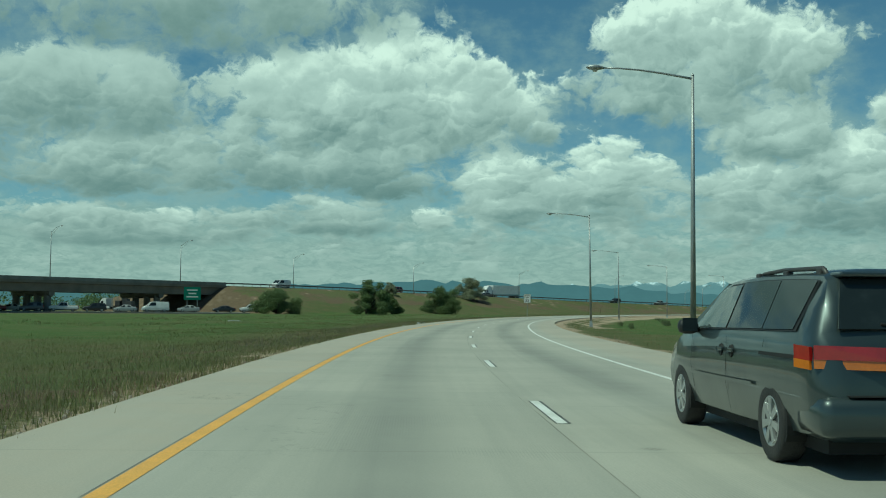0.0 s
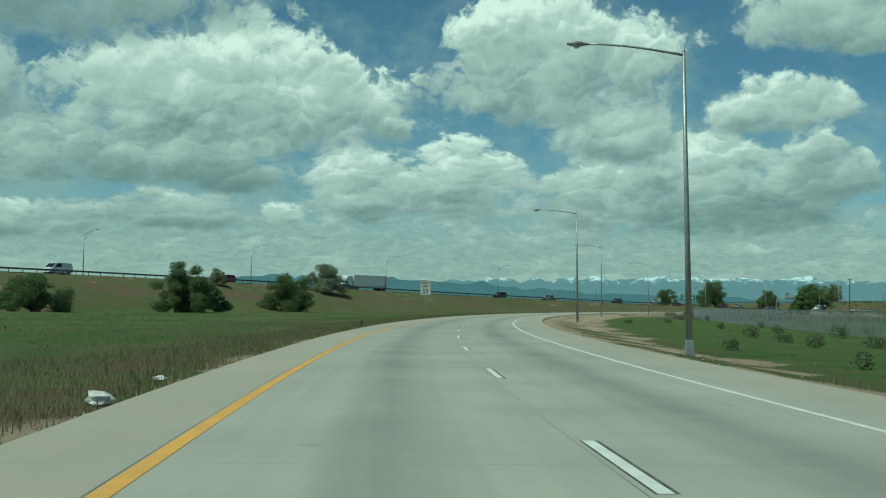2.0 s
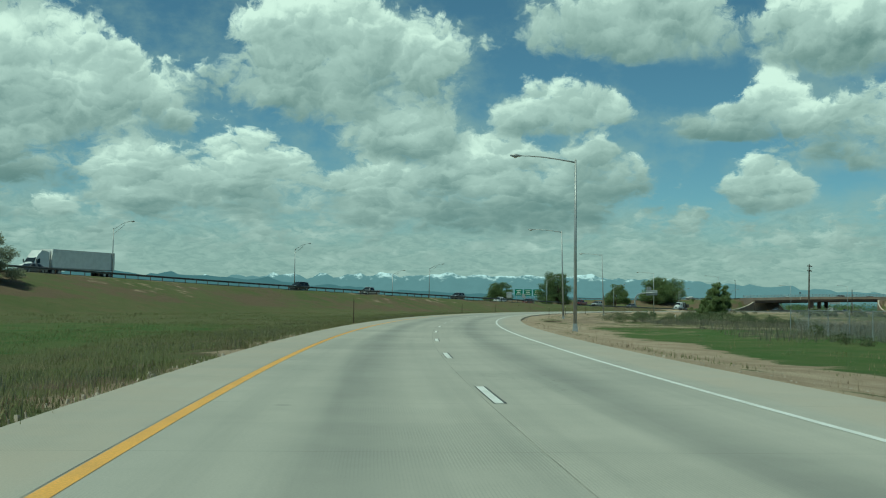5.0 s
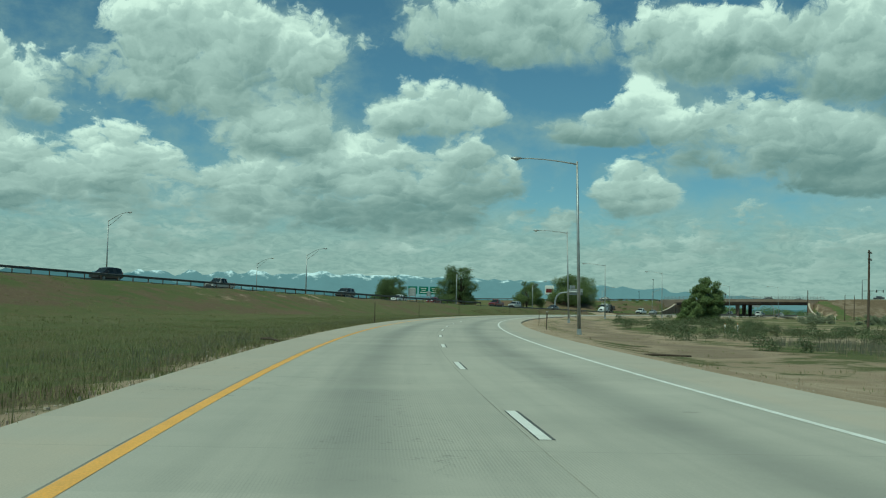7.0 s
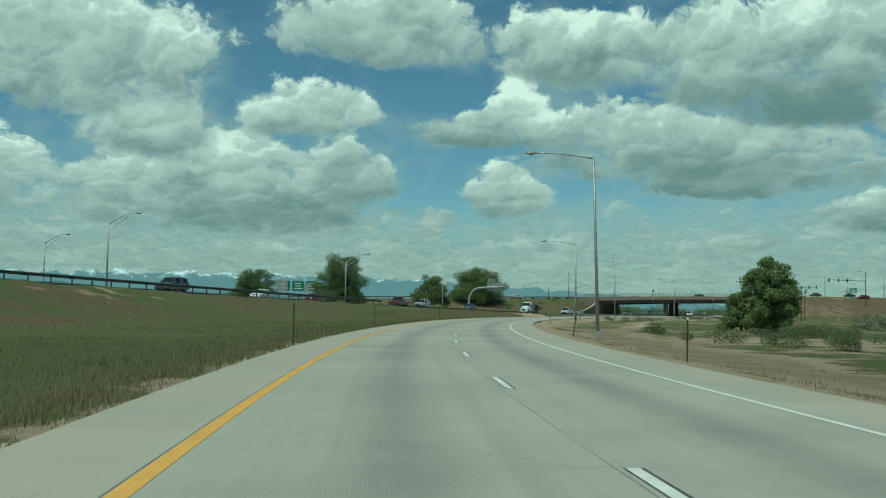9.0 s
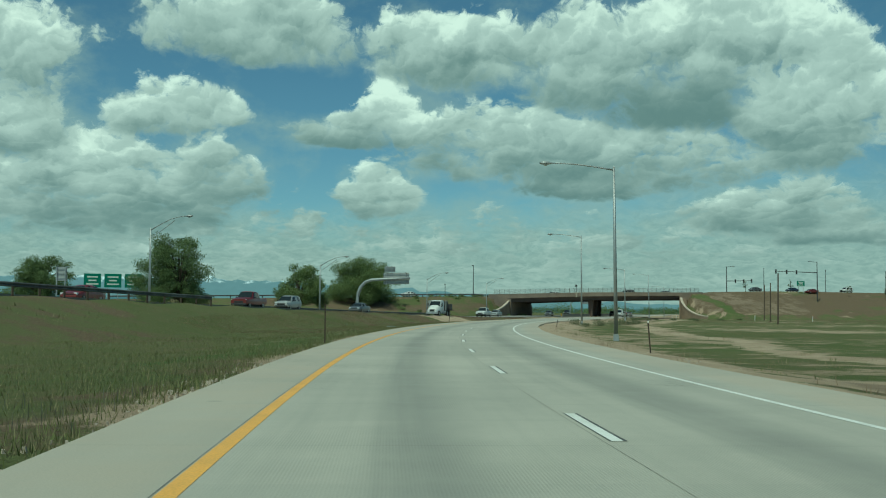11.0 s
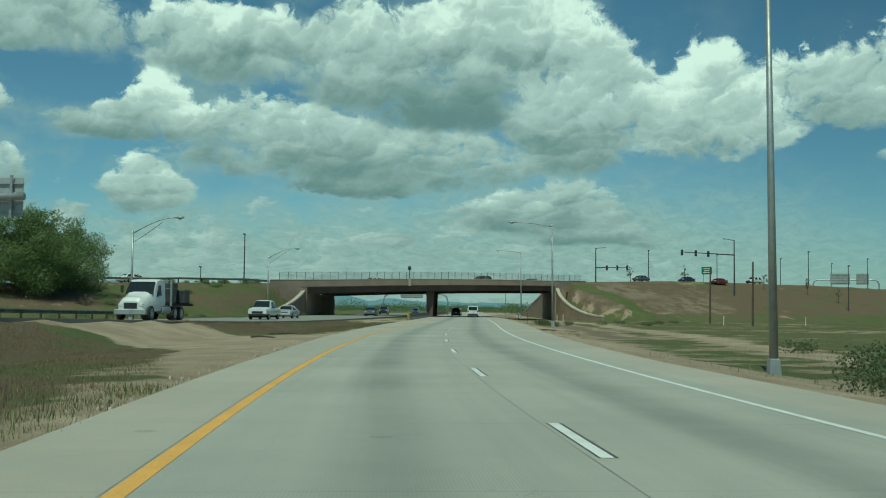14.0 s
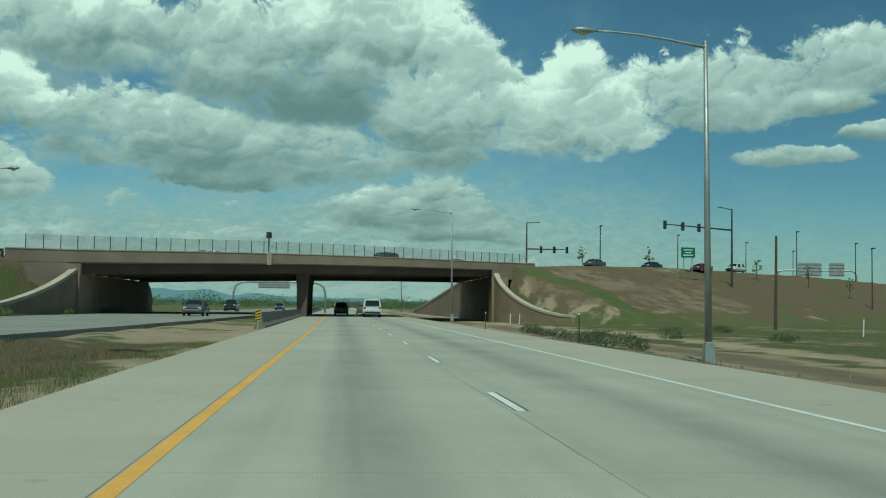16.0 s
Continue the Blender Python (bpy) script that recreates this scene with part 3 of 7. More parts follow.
def road_side(x, y):
    """Signed offset d and s of many points, by the nearest metre of the road."""
    base = np.stack([x_line[::4], y_line[::4]], 1)
    s = np.empty(len(x))
    for i in range(0, len(x), 4000):
        q = np.stack([x[i:i + 4000], y[i:i + 4000]], 1)
        far = ((q[:, None, :] - base[None]) ** 2).sum(2)
        s[i:i + 4000] = s_line[::4][far.argmin(1)]
    for _ in range(2):
        th = np.interp(s, s_line, turn_line)
        s = s + (x - np.interp(s, s_line, x_line)) * np.sin(th) + (y - np.interp(s, s_line, y_line)) * np.cos(th)
    th = np.interp(s, s_line, turn_line)
    d = (x - np.interp(s, s_line, x_line)) * np.cos(th) - (y - np.interp(s, s_line, y_line)) * np.sin(th)
    return s, d


def upper_side(x, y):
    """Offset to the right of the upper carriageway's near edge, its height there and the step along it."""
    q, z, k = np.empty(len(x)), np.empty(len(x)), np.empty(len(x), int)
    for i in range(0, len(x), 4000):
        p = np.stack([x[i:i + 4000], y[i:i + 4000]], 1)
        j = ((p[:, None, :] - upper_line[None, :, :2]) ** 2).sum(2).argmin(1)
        off = p - upper_line[j, :2]
        q[i:i + 4000] = off[:, 0] * upper_way[j, 1] - off[:, 1] * upper_way[j, 0]
        z[i:i + 4000], k[i:i + 4000] = upper_line[j, 2], j
    return q, z, k


def waves(x, y, size, seed):
    return np.array([noise.noise(Vector((a / size, b / size, seed))) for a, b in zip(x, y)])


def terrain(x, y):
    """Height and bareness of the ground at many points."""
    s, d = road_side(x, y)
    rough = waves(x, y, 14.0, 1.3) * 0.16 + waves(x, y, 4.0, 7.7) * 0.07
    z = -0.38 + rough - 0.14 * np.clip((d - 9.0) / 3.0, 0, 1)
    # rising banks of the other carriageway
    q, zu, k = upper_side(x, y)
    bank = np.where(q > 0, zu - 0.08 - np.maximum(q - 1.2, 0) / 3.9, np.where(q > -30, zu - 0.08, zu - 0.08 - (-q - 30) / 4.0))
    toward = (x - FLY_END.x) * upper_way[10, 0] + (y - FLY_END.y) * upper_way[10, 1]
    gap = (toward < 0) & (y < 330) & (x < 60)
    bank = np.where(gap, bank + toward / 1.7, bank)
    # fills of the cross street on both sides of its bridge
    u = (x - BRIDGE_L.x) * ALONG.x + (y - BRIDGE_L.y) * ALONG.y
    v = -((x - BRIDGE_L.x) * ALONG.y * -1 + (y - BRIDGE_L.y) * ALONG.x)
    long = (BRIDGE_R - BRIDGE_L).length
    top = np.where(u < long / 2, np.interp(u, [-160, -60, 0], [2.6, 4.2, 5.5]), np.interp(u, [long, long + 45, long + 110, long + 300], [6.9, 8.5, 8.8, 7.6]))
    fill = np.where(v > 0, top - v / 3.6, np.where(v > -46, top, top - (-v - 46) / 3.0))
    # the wing walls hold the fills back
    ends = road_side(np.array([BRIDGE_L.x, BRIDGE_R.x]), np.array([BRIDGE_L.y, BRIDGE_R.y]))
    for sign, es, ed, deep, out, low in ((-1, ends[0][0], ends[1][0], 24.0, 3.5, 4.3), (1, ends[0][1], ends[1][1], 13.5, 7.5, 5.7)):
        far_long, far_out = (110.0, 0.0) if sign > 0 else (deep, out)
        t = np.maximum((es - s) / deep, (s - es - BRIDGE_DEEP) / far_long)
        wall = ed + sign * (1.3 + np.where(s < es + 9, out, far_out) * np.clip(t, 0, 1.4) ** 1.6)
        crest = np.where(t < 0, 9.0, low * np.clip(1 - t, 0, 1) ** 1.7 + 0.1)
        beyond = (d - wall) * sign
        mine = (d * sign > 0)
        fill = np.where(mine & (beyond < 1.3), -9, np.where(mine, np.minimum(fill, crest + np.maximum(beyond, 0) / 1.9), fill))
    fill = np.where(s < 520, -9, fill)
    z = np.maximum(np.maximum(z, bank + rough * 0.5), fill + rough * 1.25)
    # the verge meets the pavement just below its edge
    le, re = np.interp(s, [-40, 0, 60, 545, 610, 1400], [-1.9, -1.75, -1.5, -1.5, -2.5, -2.85]), np.interp(s, [-40, 50, 100, 160, 260, 340, 540, 610, 1400], [9.6, 9.3, 8.95, 9.15, 9.1, 8.85, 8.8, 10.2, 10.2])
    off = np.maximum(le - d, d - re)
    reach = np.where(d > 4, 4.0, 7.0)
    flat = np.clip(off / reach, 0, 1)
    edge = np.where(off < 0, -0.22, -0.045 + rough * 0.12)
    z = np.where(off < reach, edge * (1 - flat) + z * flat, z)
    under = (q < 0.5) & (q > -UPPER_WIDE - 0.5) & ~gap
    z = np.where(under, zu - 0.25, z)
    # bare earth: beside the pavement, on the right-hand verge, on the gore and on the banks
    bare = np.clip(1.0 - np.maximum(off, 0) / np.where(d > 4, np.interp(s, [100, 200, 420, 450, 560, 610], [2.2, 4.2, 4.2, 8.5, 8.5, 5.0]), np.interp(s, [60, 160, 515, 540], [0.9, 0.8, 1.0, 2.0])), 0, 1)
    bare = np.maximum(bare, np.where((d > 9) & (d < 60), np.interp(s, [110, 230, 270, 320, 400, 440], [0.06, 0.10, 0.42, 0.48, 0.45, 0.36]) + 0.30 * waves(x, y, 22.0, 3.1), 0))
    bare = np.maximum(bare, np.where((d < -1) & (d > -8) & (s < 520), np.interp(s, [60, 150], [0.12, 0.06]) + 0.03 * (d + 3) + 0.30 * waves(x, y, 6.5, 4.4), 0))
    line = np.where((s > 436) & (s < 548) & (d < 0), np.clip(1.5 - np.abs(d + 4.6 + 0.5 * waves(x, y, 16.0, 7.3)) / 0.7, 0, 1), 0)
    bare = np.maximum(bare, 0.5 * line)
    # a dirt track leaves the pavement round the tip of the weedy island and crosses to the other carriageway
    tip = np.interp(-d, [2.2, 2.6, 4.2, 7.2, 12.0, 16.0], [519, 533, 544, 554, 557, 557])
    track_in = np.where((d < 0) & (q > -1), np.clip((s - tip) / 2.5, 0, 1) * np.clip((576 + 3 * waves(x, y, 8.0, 5.5) - s) / 3.0, 0, 1), 0)
    bare = np.maximum(bare, track_in)
    bare = np.maximum(bare, np.where((d < 0) & (s > 520) & (s < 680) & (q > -1), np.interp(s, [520, 622, 632], [0.16, 0.2, 0.52]) + 0.3 * waves(x, y, 9.0, 5.5), 0))
    bare = np.maximum(bare, np.where((q > 0) & (q < 14) & (zu > 2.5), 0.30 - 0.012 * q + 0.25 * waves(x, y, 18.0, 6.1), 0))
    bare = np.maximum(bare, np.where((fill > 0.2) & (z < fill + 0.6), np.where(d > 0, 0.13, 0.17) + 0.34 * waves(u * 0.4, v, 3.2, 2.2), 0))
    bare = np.maximum(bare, np.where(gap & (bank > -1) & (toward > -14), 0.40, 0))
    bare = np.maximum(bare, np.where((d > 4) & (s > 425) & (s < 610), np.clip(1.7 - off / 2.4 + 0.8 * waves(x, y, 5.0, 8.8), 0, 1) * (off > -1), 0))
    # a strip of turned sand between the dry verge and the green field
    middle, half = np.interp(s, [110, 150, 200, 260], [12.6, 13.2, 13.2, 12.6]), np.interp(s, [90, 130, 200, 260], [0.4, 1.0, 2.6, 3.2])
    sand = np.where((s > 80) & (s < 280) & (d > 9), np.clip(1.4 - np.abs(d - middle - 1.2 * waves(x, y, 9.0, 1.7)) / half, 0, 1), 0)
    bare = np.maximum(bare, 0.9 * sand)
    # dry or dark-soiled places: reddish weeds beside the pavement, the banks, the dug-up strip before the overpass
    dry = np.where((d < 0) & (off > 0), np.interp(s, [-20, 60, 150, 220], [0.45, 0.48, 0.5, 0.15]) * np.clip(1.25 - off / 6.0, 0, 1), 0) + 0.25 * waves(x, y, 7.0, 9.1) * (off < 9)
    dry = np.maximum(dry, np.where((d < 0) & (off > 0) & (s < 428), 0.62 * np.clip(1.3 - off / 2.8, 0, 1), 0))
    dry = np.maximum(dry, np.where((q > 0) & (q < 16) & (zu > 2.0), 0.45 + 0.5 * waves(x, y, 12.0, 3.3), 0))
    dry = np.maximum(dry, np.where(fill > 0.9, np.where(d > 0, 0.82, 0.54) + 0.75 * waves(u * 0.45, v, 4.5, 8.4), 0))
    dry = np.maximum(dry, np.where((d < 0) & (s > 515) & (s < 645) & (q > -1), 0.55 + 0.5 * waves(x, y, 7.0, 2.8), 0))
    dry = np.where(track_in > 0.2, 0.0, dry)
    track = np.where((s > 430) & (d > 0), np.clip(1.3 - np.abs(d - 20.5 - 4.0 * waves(x, y, 34.0, 4.9)) / 2.0, 0, 1), 0)
    bare = np.maximum(bare, 0.85 * track)
    dry = np.where(gap & (bank > -1) & (toward > -14), 0.97, dry)
    dug = np.where((s > 585) & (d > 0), np.clip(1.4 - np.abs(d - 16 - 1.5 * waves(x, y, 11.0, 1.9)) / 3.0, 0, 1), 0)
    dry, bare = np.maximum(dry, dug), np.maximum(bare, 0.75 * dug)
    soil = np.where((s > 290) & (s < 425) & (d > 0), np.clip(1.5 - np.abs(d - 15 - 3.0 * waves(x, y, 15.0, 2.9)) / 4.0, 0, 1), 0)
    dry, bare = np.maximum(dry, 0.9 * soil), np.maximum(bare, 0.7 * soil)
    toe = (s > 560) & (d > 0) & (fill > -1.6) & (fill < 0.9)
    dry, bare = np.where(toe, 0.28 + 0.6 * waves(x, y, 6.0, 3.6), dry), np.where(toe & (track < 0.3), 0.14 + 0.5 * waves(x, y, 8.0, 5.9), bare)
    # a worn mound behind the wing wall, a green gully beside it, and pale scars along the slope
    gully = np.abs(x - np.interp(y, [541, 549, 556, 564], [389.5, 395.5, 399.0, 400.0]))
    on_bank = (fill > 0.3) & (d > 0) & (s < 760)
    mound = on_bank & (x < np.interp(y, [541, 549, 556, 564], [387.5, 393.5, 397.0, 398.0])) & (y < 562)
    dry, bare = np.where(mound, 0.97, dry), np.where(mound, 0.50 + 0.3 * waves(x, y, 3.0, 4.1), bare)
    green = on_bank & (gully < 2.4) & (y < 564)
    dry, bare = np.where(green, -0.45, dry), np.where(green, 0.0, bare)
    dry = np.where(on_bank & (bare > 0.28), np.maximum(dry, 0.92), dry)
    # lush green, given as less than dry
    lush = np.where((s > 70) & (s < 265) & (d > 14.5) & (d < 60), 0.9, 0) + np.where((s > 40) & (s < 250) & (d < -9) & (q > 24), 0.75 + 0.9 * waves(x, y, 16.0, 5.2), 0)
    lush = lush + np.where((s > 440) & (s < 590) & (d > 13.0) & (d < 30), 0.12 + 0.9 * waves(x, y, 12.0, 6.6), 0) + np.where((s > 425) & (s < 500) & (d < 0) & (d > -5.5), 0.8 * np.clip(off / 1.2, 0, 1), 0)
    dry = np.where((dry < 0.3) & (lush > 0), -np.clip(lush, 0, 1), dry)
    return z, bare, np.clip(dry, -1, 1)


def spaced(lo, hi, step, reach, grow=1.22):
    mid = list(np.arange(lo, hi, step))
    w, up, down = step, [mid[-1]], [mid[0]]
    while up[-1] < reach:
        w *= grow
        up.append(up[-1] + w), down.append(down[-1] - w)
    return np.array(down[:0:-1] + mid + up[1:])


def build_ground():
    gx, gy = spaced(-140, 540, 2.1, 4700), spaced(-30, 690, 2.1, 4700)
    X, Y = [a.ravel() for a in np.meshgrid(gx, gy)]
    z, bare, dry = terrain(X, Y)
    far = np.clip((np.maximum(np.abs(X - 200), np.abs(Y - 330)) - 600) / 300, 0, 1)
    z, bare = z * (1 - far) - 0.5 * far, bare * (1 - far) + 0.25 * far
    w, h = len(gx), len(gy)
    i = np.arange(w * h).reshape(h, w)
    faces = np.stack([i[:-1, :-1], i[:-1, 1:], i[1:, 1:], i[1:, :-1]], -1).reshape(-1, 4)
    me = bpy.data.meshes.new("ground")
    me.from_pydata(np.stack([X, Y, z], 1).tolist(), [], faces.tolist())
    me.materials.append(GROUND)
    me.polygons.foreach_set("use_smooth", [True] * len(me.polygons))
    layer = me.attributes.new("bare", "FLOAT", "POINT")
    layer.data.foreach_set("value", bare)
    layer = me.attributes.new("dry", "FLOAT", "POINT")
    layer.data.foreach_set("value", dry)
    return tagged(new("ground", me), "rolling roadside ground with grass, dry weeds and bare earth", "ground", kind="structure")


build_ground()


def ground_z(x, y):
    z, _, _ = terrain(np.array([x], float), np.array([y], float))
    return float(z[0])


# ---- pavement and its markings ----
road = tagged(ribbon("road", -40, 1300, left_edge, right_edge, 0.0, CONCRETE, 2.0, 0.2), "pale concrete freeway pavement with rubber-darkened lane middles", "road", kind="structure")
tagged(ribbon("edge_line", -40, 1300, -0.08, 0.08, 0.004, YELLOW, 2.0, parent=road), "worn yellow edge line")
tagged(ribbon("edge_line", -40, 1300, lambda s: white_line(s) - 0.058, lambda s: white_line(s) + 0.058, 0.004, WHITE_PAINT, 2.0, parent=road), "white edge line")
for low, high in ((-0.112, -0.098), (3.594, 3.604)):
    tagged(ribbon("joint_seal", -40, 800, low, high, 0.003, SEAL, 2.0, parent=road), "dark longitudinal joint")
DASH_START, DASH_STEP, DASH_LONG = -6.854 - 11.5 * 2, 11.5, 2.875
for i in range(76):
    s = DASH_START + DASH_STEP * i
    dash = ribbon("lane_dash", s, s + DASH_LONG, 3.68, 3.80, 0.005, WHITE_PAINT, DASH_LONG / 3, parent=road)
    for low, high in ((3.662, 3.68), (3.80, 3.838)):
        ribbon("contrast_strip", s, s + DASH_LONG, low, high, 0.005, BLACK_PAINT, DASH_LONG / 3, parent=dash)

# ---- the other carriageway ----


def along_upper(name, points, profile, mat, closed=False, smooth=False):
    """Sweeps a profile of (offset right, height) along points of the upper line."""
    verts, faces, k = [], [], len(profile)
    for i in points:
        p, w = upper_line[i], upper_way[i]
        verts += [(p[0] + w[1] * o, p[1] - w[0] * o, p[2] + h) for o, h in profile]
    n = len(points)
    for i in range(n - 1):
        for j in range(k if closed else k - 1):
            faces.append((i * k + j, (i + 1) * k + j, (i + 1) * k + (j + 1) % k, i * k + (j + 1) % k))
    return mesh_object(name, verts, faces, mat, smooth)


N_UP = len(upper_line)
tagged(along_upper("carriageway", range(N_UP), [(-UPPER_WIDE, -0.4), (-UPPER_WIDE, 0.0), (0.0, 0.0), (0.0, -0.4)], PALE_ROAD), "grey asphalt carriageway climbing beside the freeway", "road", kind="structure")
first_rail = int(np.argmin(np.hypot(upper_line[:, 0] + 39, upper_line[:, 1] - 246)))
last_rail = int(np.argmin(np.hypot(upper_line[:, 0] - 178, upper_line[:, 1] - 453)))


def guardrail(label, indices, offset, facing):
    """A steel beam with two ribs on posts."""
    rail = thing("guardrail", label, "guardrail")
    wave = [(0.0, 0.42), (0.05, 0.47), (0.05, 0.52), (0.0, 0.575), (0.05, 0.63), (0.05, 0.68), (0.0, 0.73), (-0.012, 0.73), (-0.012, 0.42)]
    beam = along_upper("beam", indices, [(offset + facing * o, h) for o, h in wave], RAIL, closed=True)
    beam.parent = rail
    for i in list(indices)[::1]:
        p, w = upper_line[i], upper_way[i]
        x, y = p[0] + w[1] * (offset - facing * 0.09), p[1] - w[0] * (offset - facing * 0.09)
        part("post", boxed(x - 0.06, y - 0.06, p[2] - 0.4, x + 0.06, y + 0.06, p[2] + 0.70), WOOD, rail)
    return rail


guardrail("weathered steel guardrail on posts along the bank's top", range(first_rail, last_rail), 0.6, 1)
gantry_step = int(np.argmin(np.hypot(upper_line[:, 0] - 226, upper_line[:, 1] - 489)))
guardrail("grey steel guardrail on posts beside the slip road", range(gantry_step - 6, gantry_step + 22), -UPPER_WIDE - 0.8, 1)

# flyover at the end of the bank
FLY_DECK = material("weathered_brown_concrete", (0.27, 0.235, 0.195), (0.20, 0.175, 0.15), 0.3, 0.85, bump=0.3, spread=0.3)
fly = thing("flyover", "long brown-grey concrete flyover on round piers", "bridge", kind="structure")
steps = range(0, first_rail + 1)
for name, profile, mat, label in (
        ("deck", [(-UPPER_WIDE - 1, -2.2), (-UPPER_WIDE - 1, 0.05), (1.0, 0.05), (1.0, -0.5), (0.4, -0.6), (0.4, -2.2)], FLY_DECK, "grey-brown deck and girder"),
        ("parapet", [(0.7, 0.05), (0.7, 0.75), (1.0, 0.75), (1.0, 0.05)], GREY_CONCRETE, "pale concrete parapet"),
        ("parapet", [(-UPPER_WIDE - 1, 0.05), (-UPPER_WIDE - 1, 0.75), (-UPPER_WIDE - 0.7, 0.75), (-UPPER_WIDE - 0.7, 0.05)], GREY_CONCRETE, "pale concrete parapet")):
    piece = along_upper(name, steps, profile, mat, closed=True)
    piece.parent = fly
    tagged(piece, label)
for back in (18, 46, 80, 115):
    i = max(0, first_rail - round(back / 3))
    p, w = upper_line[i], upper_way[i]
    for off in (-1.5, -5.0, -9.0, -13.0):
        x, y = p[0] + w[1] * off, p[1] - w[0] * off
        part("pier", tube(bmesh.new(), [(x, y, -0.8), (x, y, p[2] - 2.1)], 0.75, 14), GREY_CONCRETE, fly, smooth=False)
    a, b = Vector((p[0], p[1], 0)), Vector((p[0] - w[1] * UPPER_WIDE, p[1] + w[0] * UPPER_WIDE, 0))
    part("pier_cap", tube(bmesh.new(), [(a.x, a.y, p[2] - 2.5), (b.x, b.y, p[2] - 2.5)], 0.7, 8), GREY_CONCRETE, fly)

frontage = bmesh.new()
prism(frontage, [(-5.0, -0.5), (-5.0, 0.0), (5.0, 0.0), (5.0, -0.5)], 1, -95, 52)
tagged(part("frontage_road", frontage, PALE_ROAD), "pale surface road passing under the flyover", "road", kind="structure").matrix_basis = pose(-82, 211, -0.1, 0, 0, -74)

# ---- the overpass ----


def overpass():
    bridge = thing("overpass", "brown steel and tan concrete overpass with a wire fence", "bridge", kind="structure")
    z_low = lambda f: 3.8 + 1.6 * f
    z_mid = lambda f: 4.8 + 1.5 * f
    z_top = lambda f: 6.0 + 1.35 * f
    span = BRIDGE_R - BRIDGE_L

    def slab(name, f0, f1, front, back, lo, hi, mat, label=""):
        """A bar along the deck; front and back are metres behind the near face, along the road."""
        bm = bmesh.new()
        corners = []
        for f in np.linspace(f0, f1, 13):
            base = BRIDGE_L + span * float(f)
            rise = 0.25 * math.sin(math.pi * min(max(float(f), 0), 1))
            corners.append([bm.verts.new((base + ROAD_END * a) + Vector((0, 0, h(float(f)) + rise))) for a, h in ((front, lo), (front, hi), (back, hi), (back, lo))])
        for a, b in zip(corners, corners[1:]):
            for j in range(4):
                bm.faces.new((a[j], b[j], b[(j + 1) % 4], a[(j + 1) % 4]))
        bm.faces.new(corners[0][::-1]), bm.faces.new(corners[-1])
        return part(name, bm, mat, bridge, label)

    for front in (0.6, 6, 12, 18, 24, 30, BRIDGE_DEEP - 1.2):
        slab("girder", 0.0, 1.0, front, front + 0.6, z_low, z_mid, GIRDER, "brown steel girder")
    slab("deck", -0.02, 1.02, 0.0, BRIDGE_DEEP, lambda f: z_mid(f) - 0.02, lambda f: z_mid(f) + 0.28, GIRDER, "deck slab")
    for front in (-0.02, BRIDGE_DEEP - 0.4):
        slab("parapet", -0.12, 1.16, front, front + 0.42, lambda f: z_mid(f) + 0.1, z_top, TAN, "tan concrete parapet")
        slab("coping", -0.12, 1.16, front - 0.05, front + 0.47, z_top, lambda f: z_top(f) + 0.10, CAP, "pale coping")
    # fence of posts and wires on the near parapet
    for i in range(45):
        f = -0.09 + i * 1.22 / 44
        p = BRIDGE_L + span * f + ROAD_END * 0.2
        rise = 0.25 * math.sin(math.pi * min(max(f, 0), 1))
        part("fence_post", tube(bmesh.new(), [p + Vector((0, 0, z_top(f) + rise)), p + Vector((0, 0, z_top(f) + rise + 1.35))], 0.04, 6), DARK_STEEL, bridge)
    bm = bmesh.new()
    for k in range(18):
        h = 0.10 + k * 0.072
        pts = [BRIDGE_L + span * float(f) + ROAD_END * 0.2 + Vector((0, 0, z_top(float(f)) + 0.25 * math.sin(math.pi * min(max(float(f), 0), 1)) + h)) for f in np.linspace(-0.09, 1.13, 12)]
        tube(bm, pts, 0.011, 4)
    part("wire_mesh", bm, MESH_WIRE, bridge, "thin wire fence")
    # a lamp on a pilaster of the near parapet
    f = 0.365
    foot = BRIDGE_L + span * f + Vector((0, 0, z_mid(f) + 0.2))
    bm = bmesh.new()
    box(bm, -0.22, -0.22, 0.0, 0.22, 0.02, z_top(f) - z_mid(f) + 0.2)
    bmesh.ops.transform(bm, matrix=pose(foot.x, foot.y, foot.z, 0, 0, math.degrees(math.atan2(span.y, span.x))), verts=bm.verts)
    pilaster = part("pilaster", bm, CAP, bridge, "pale concrete pilaster")
    top = foot + Vector((0, 0, z_top(f) - z_mid(f))) - ROAD_END * 0.1
    part("lamp_post", tube(bmesh.new(), [top, top + Vector((0, 0, 1.7))], 0.07, 8), DARK_STEEL, pilaster)
    part("lamp_box", boxed(top.x - 0.28, top.y - 0.16, top.z + 1.7, top.x + 0.28, top.y + 0.16, top.z + 2.35, bevel=0.03), DARK_STEEL, pilaster, "boxy grey floodlight")
    # middle pier: three blunt columns between the carriageways
    for i, back in enumerate((3.0, 16.0, 29.0)):
        bm = bmesh.new()
        foot = BRIDGE_L + span * 0.444 + ROAD_END * back
        prism(bm, [(-0.55, -0.4), (0.55, -0.4), (0.55, 3.2), (0.75, 4.2), (0.75, 5.2), (-0.75, 5.2), (-0.75, 4.2), (-0.55, 3.2)], 1, -1.0, 1.0)
        bmesh.ops.bevel(bm, geom=list(bm.edges), offset=0.08, segments=1, affect="EDGES")
        bmesh.ops.transform(bm, matrix=pose(foot.x, foot.y, 0.15, 0, 0, -math.degrees(heading(700))), verts=bm.verts)
        part("pier", bm, GIRDER, bridge, "dark brown concrete pier")
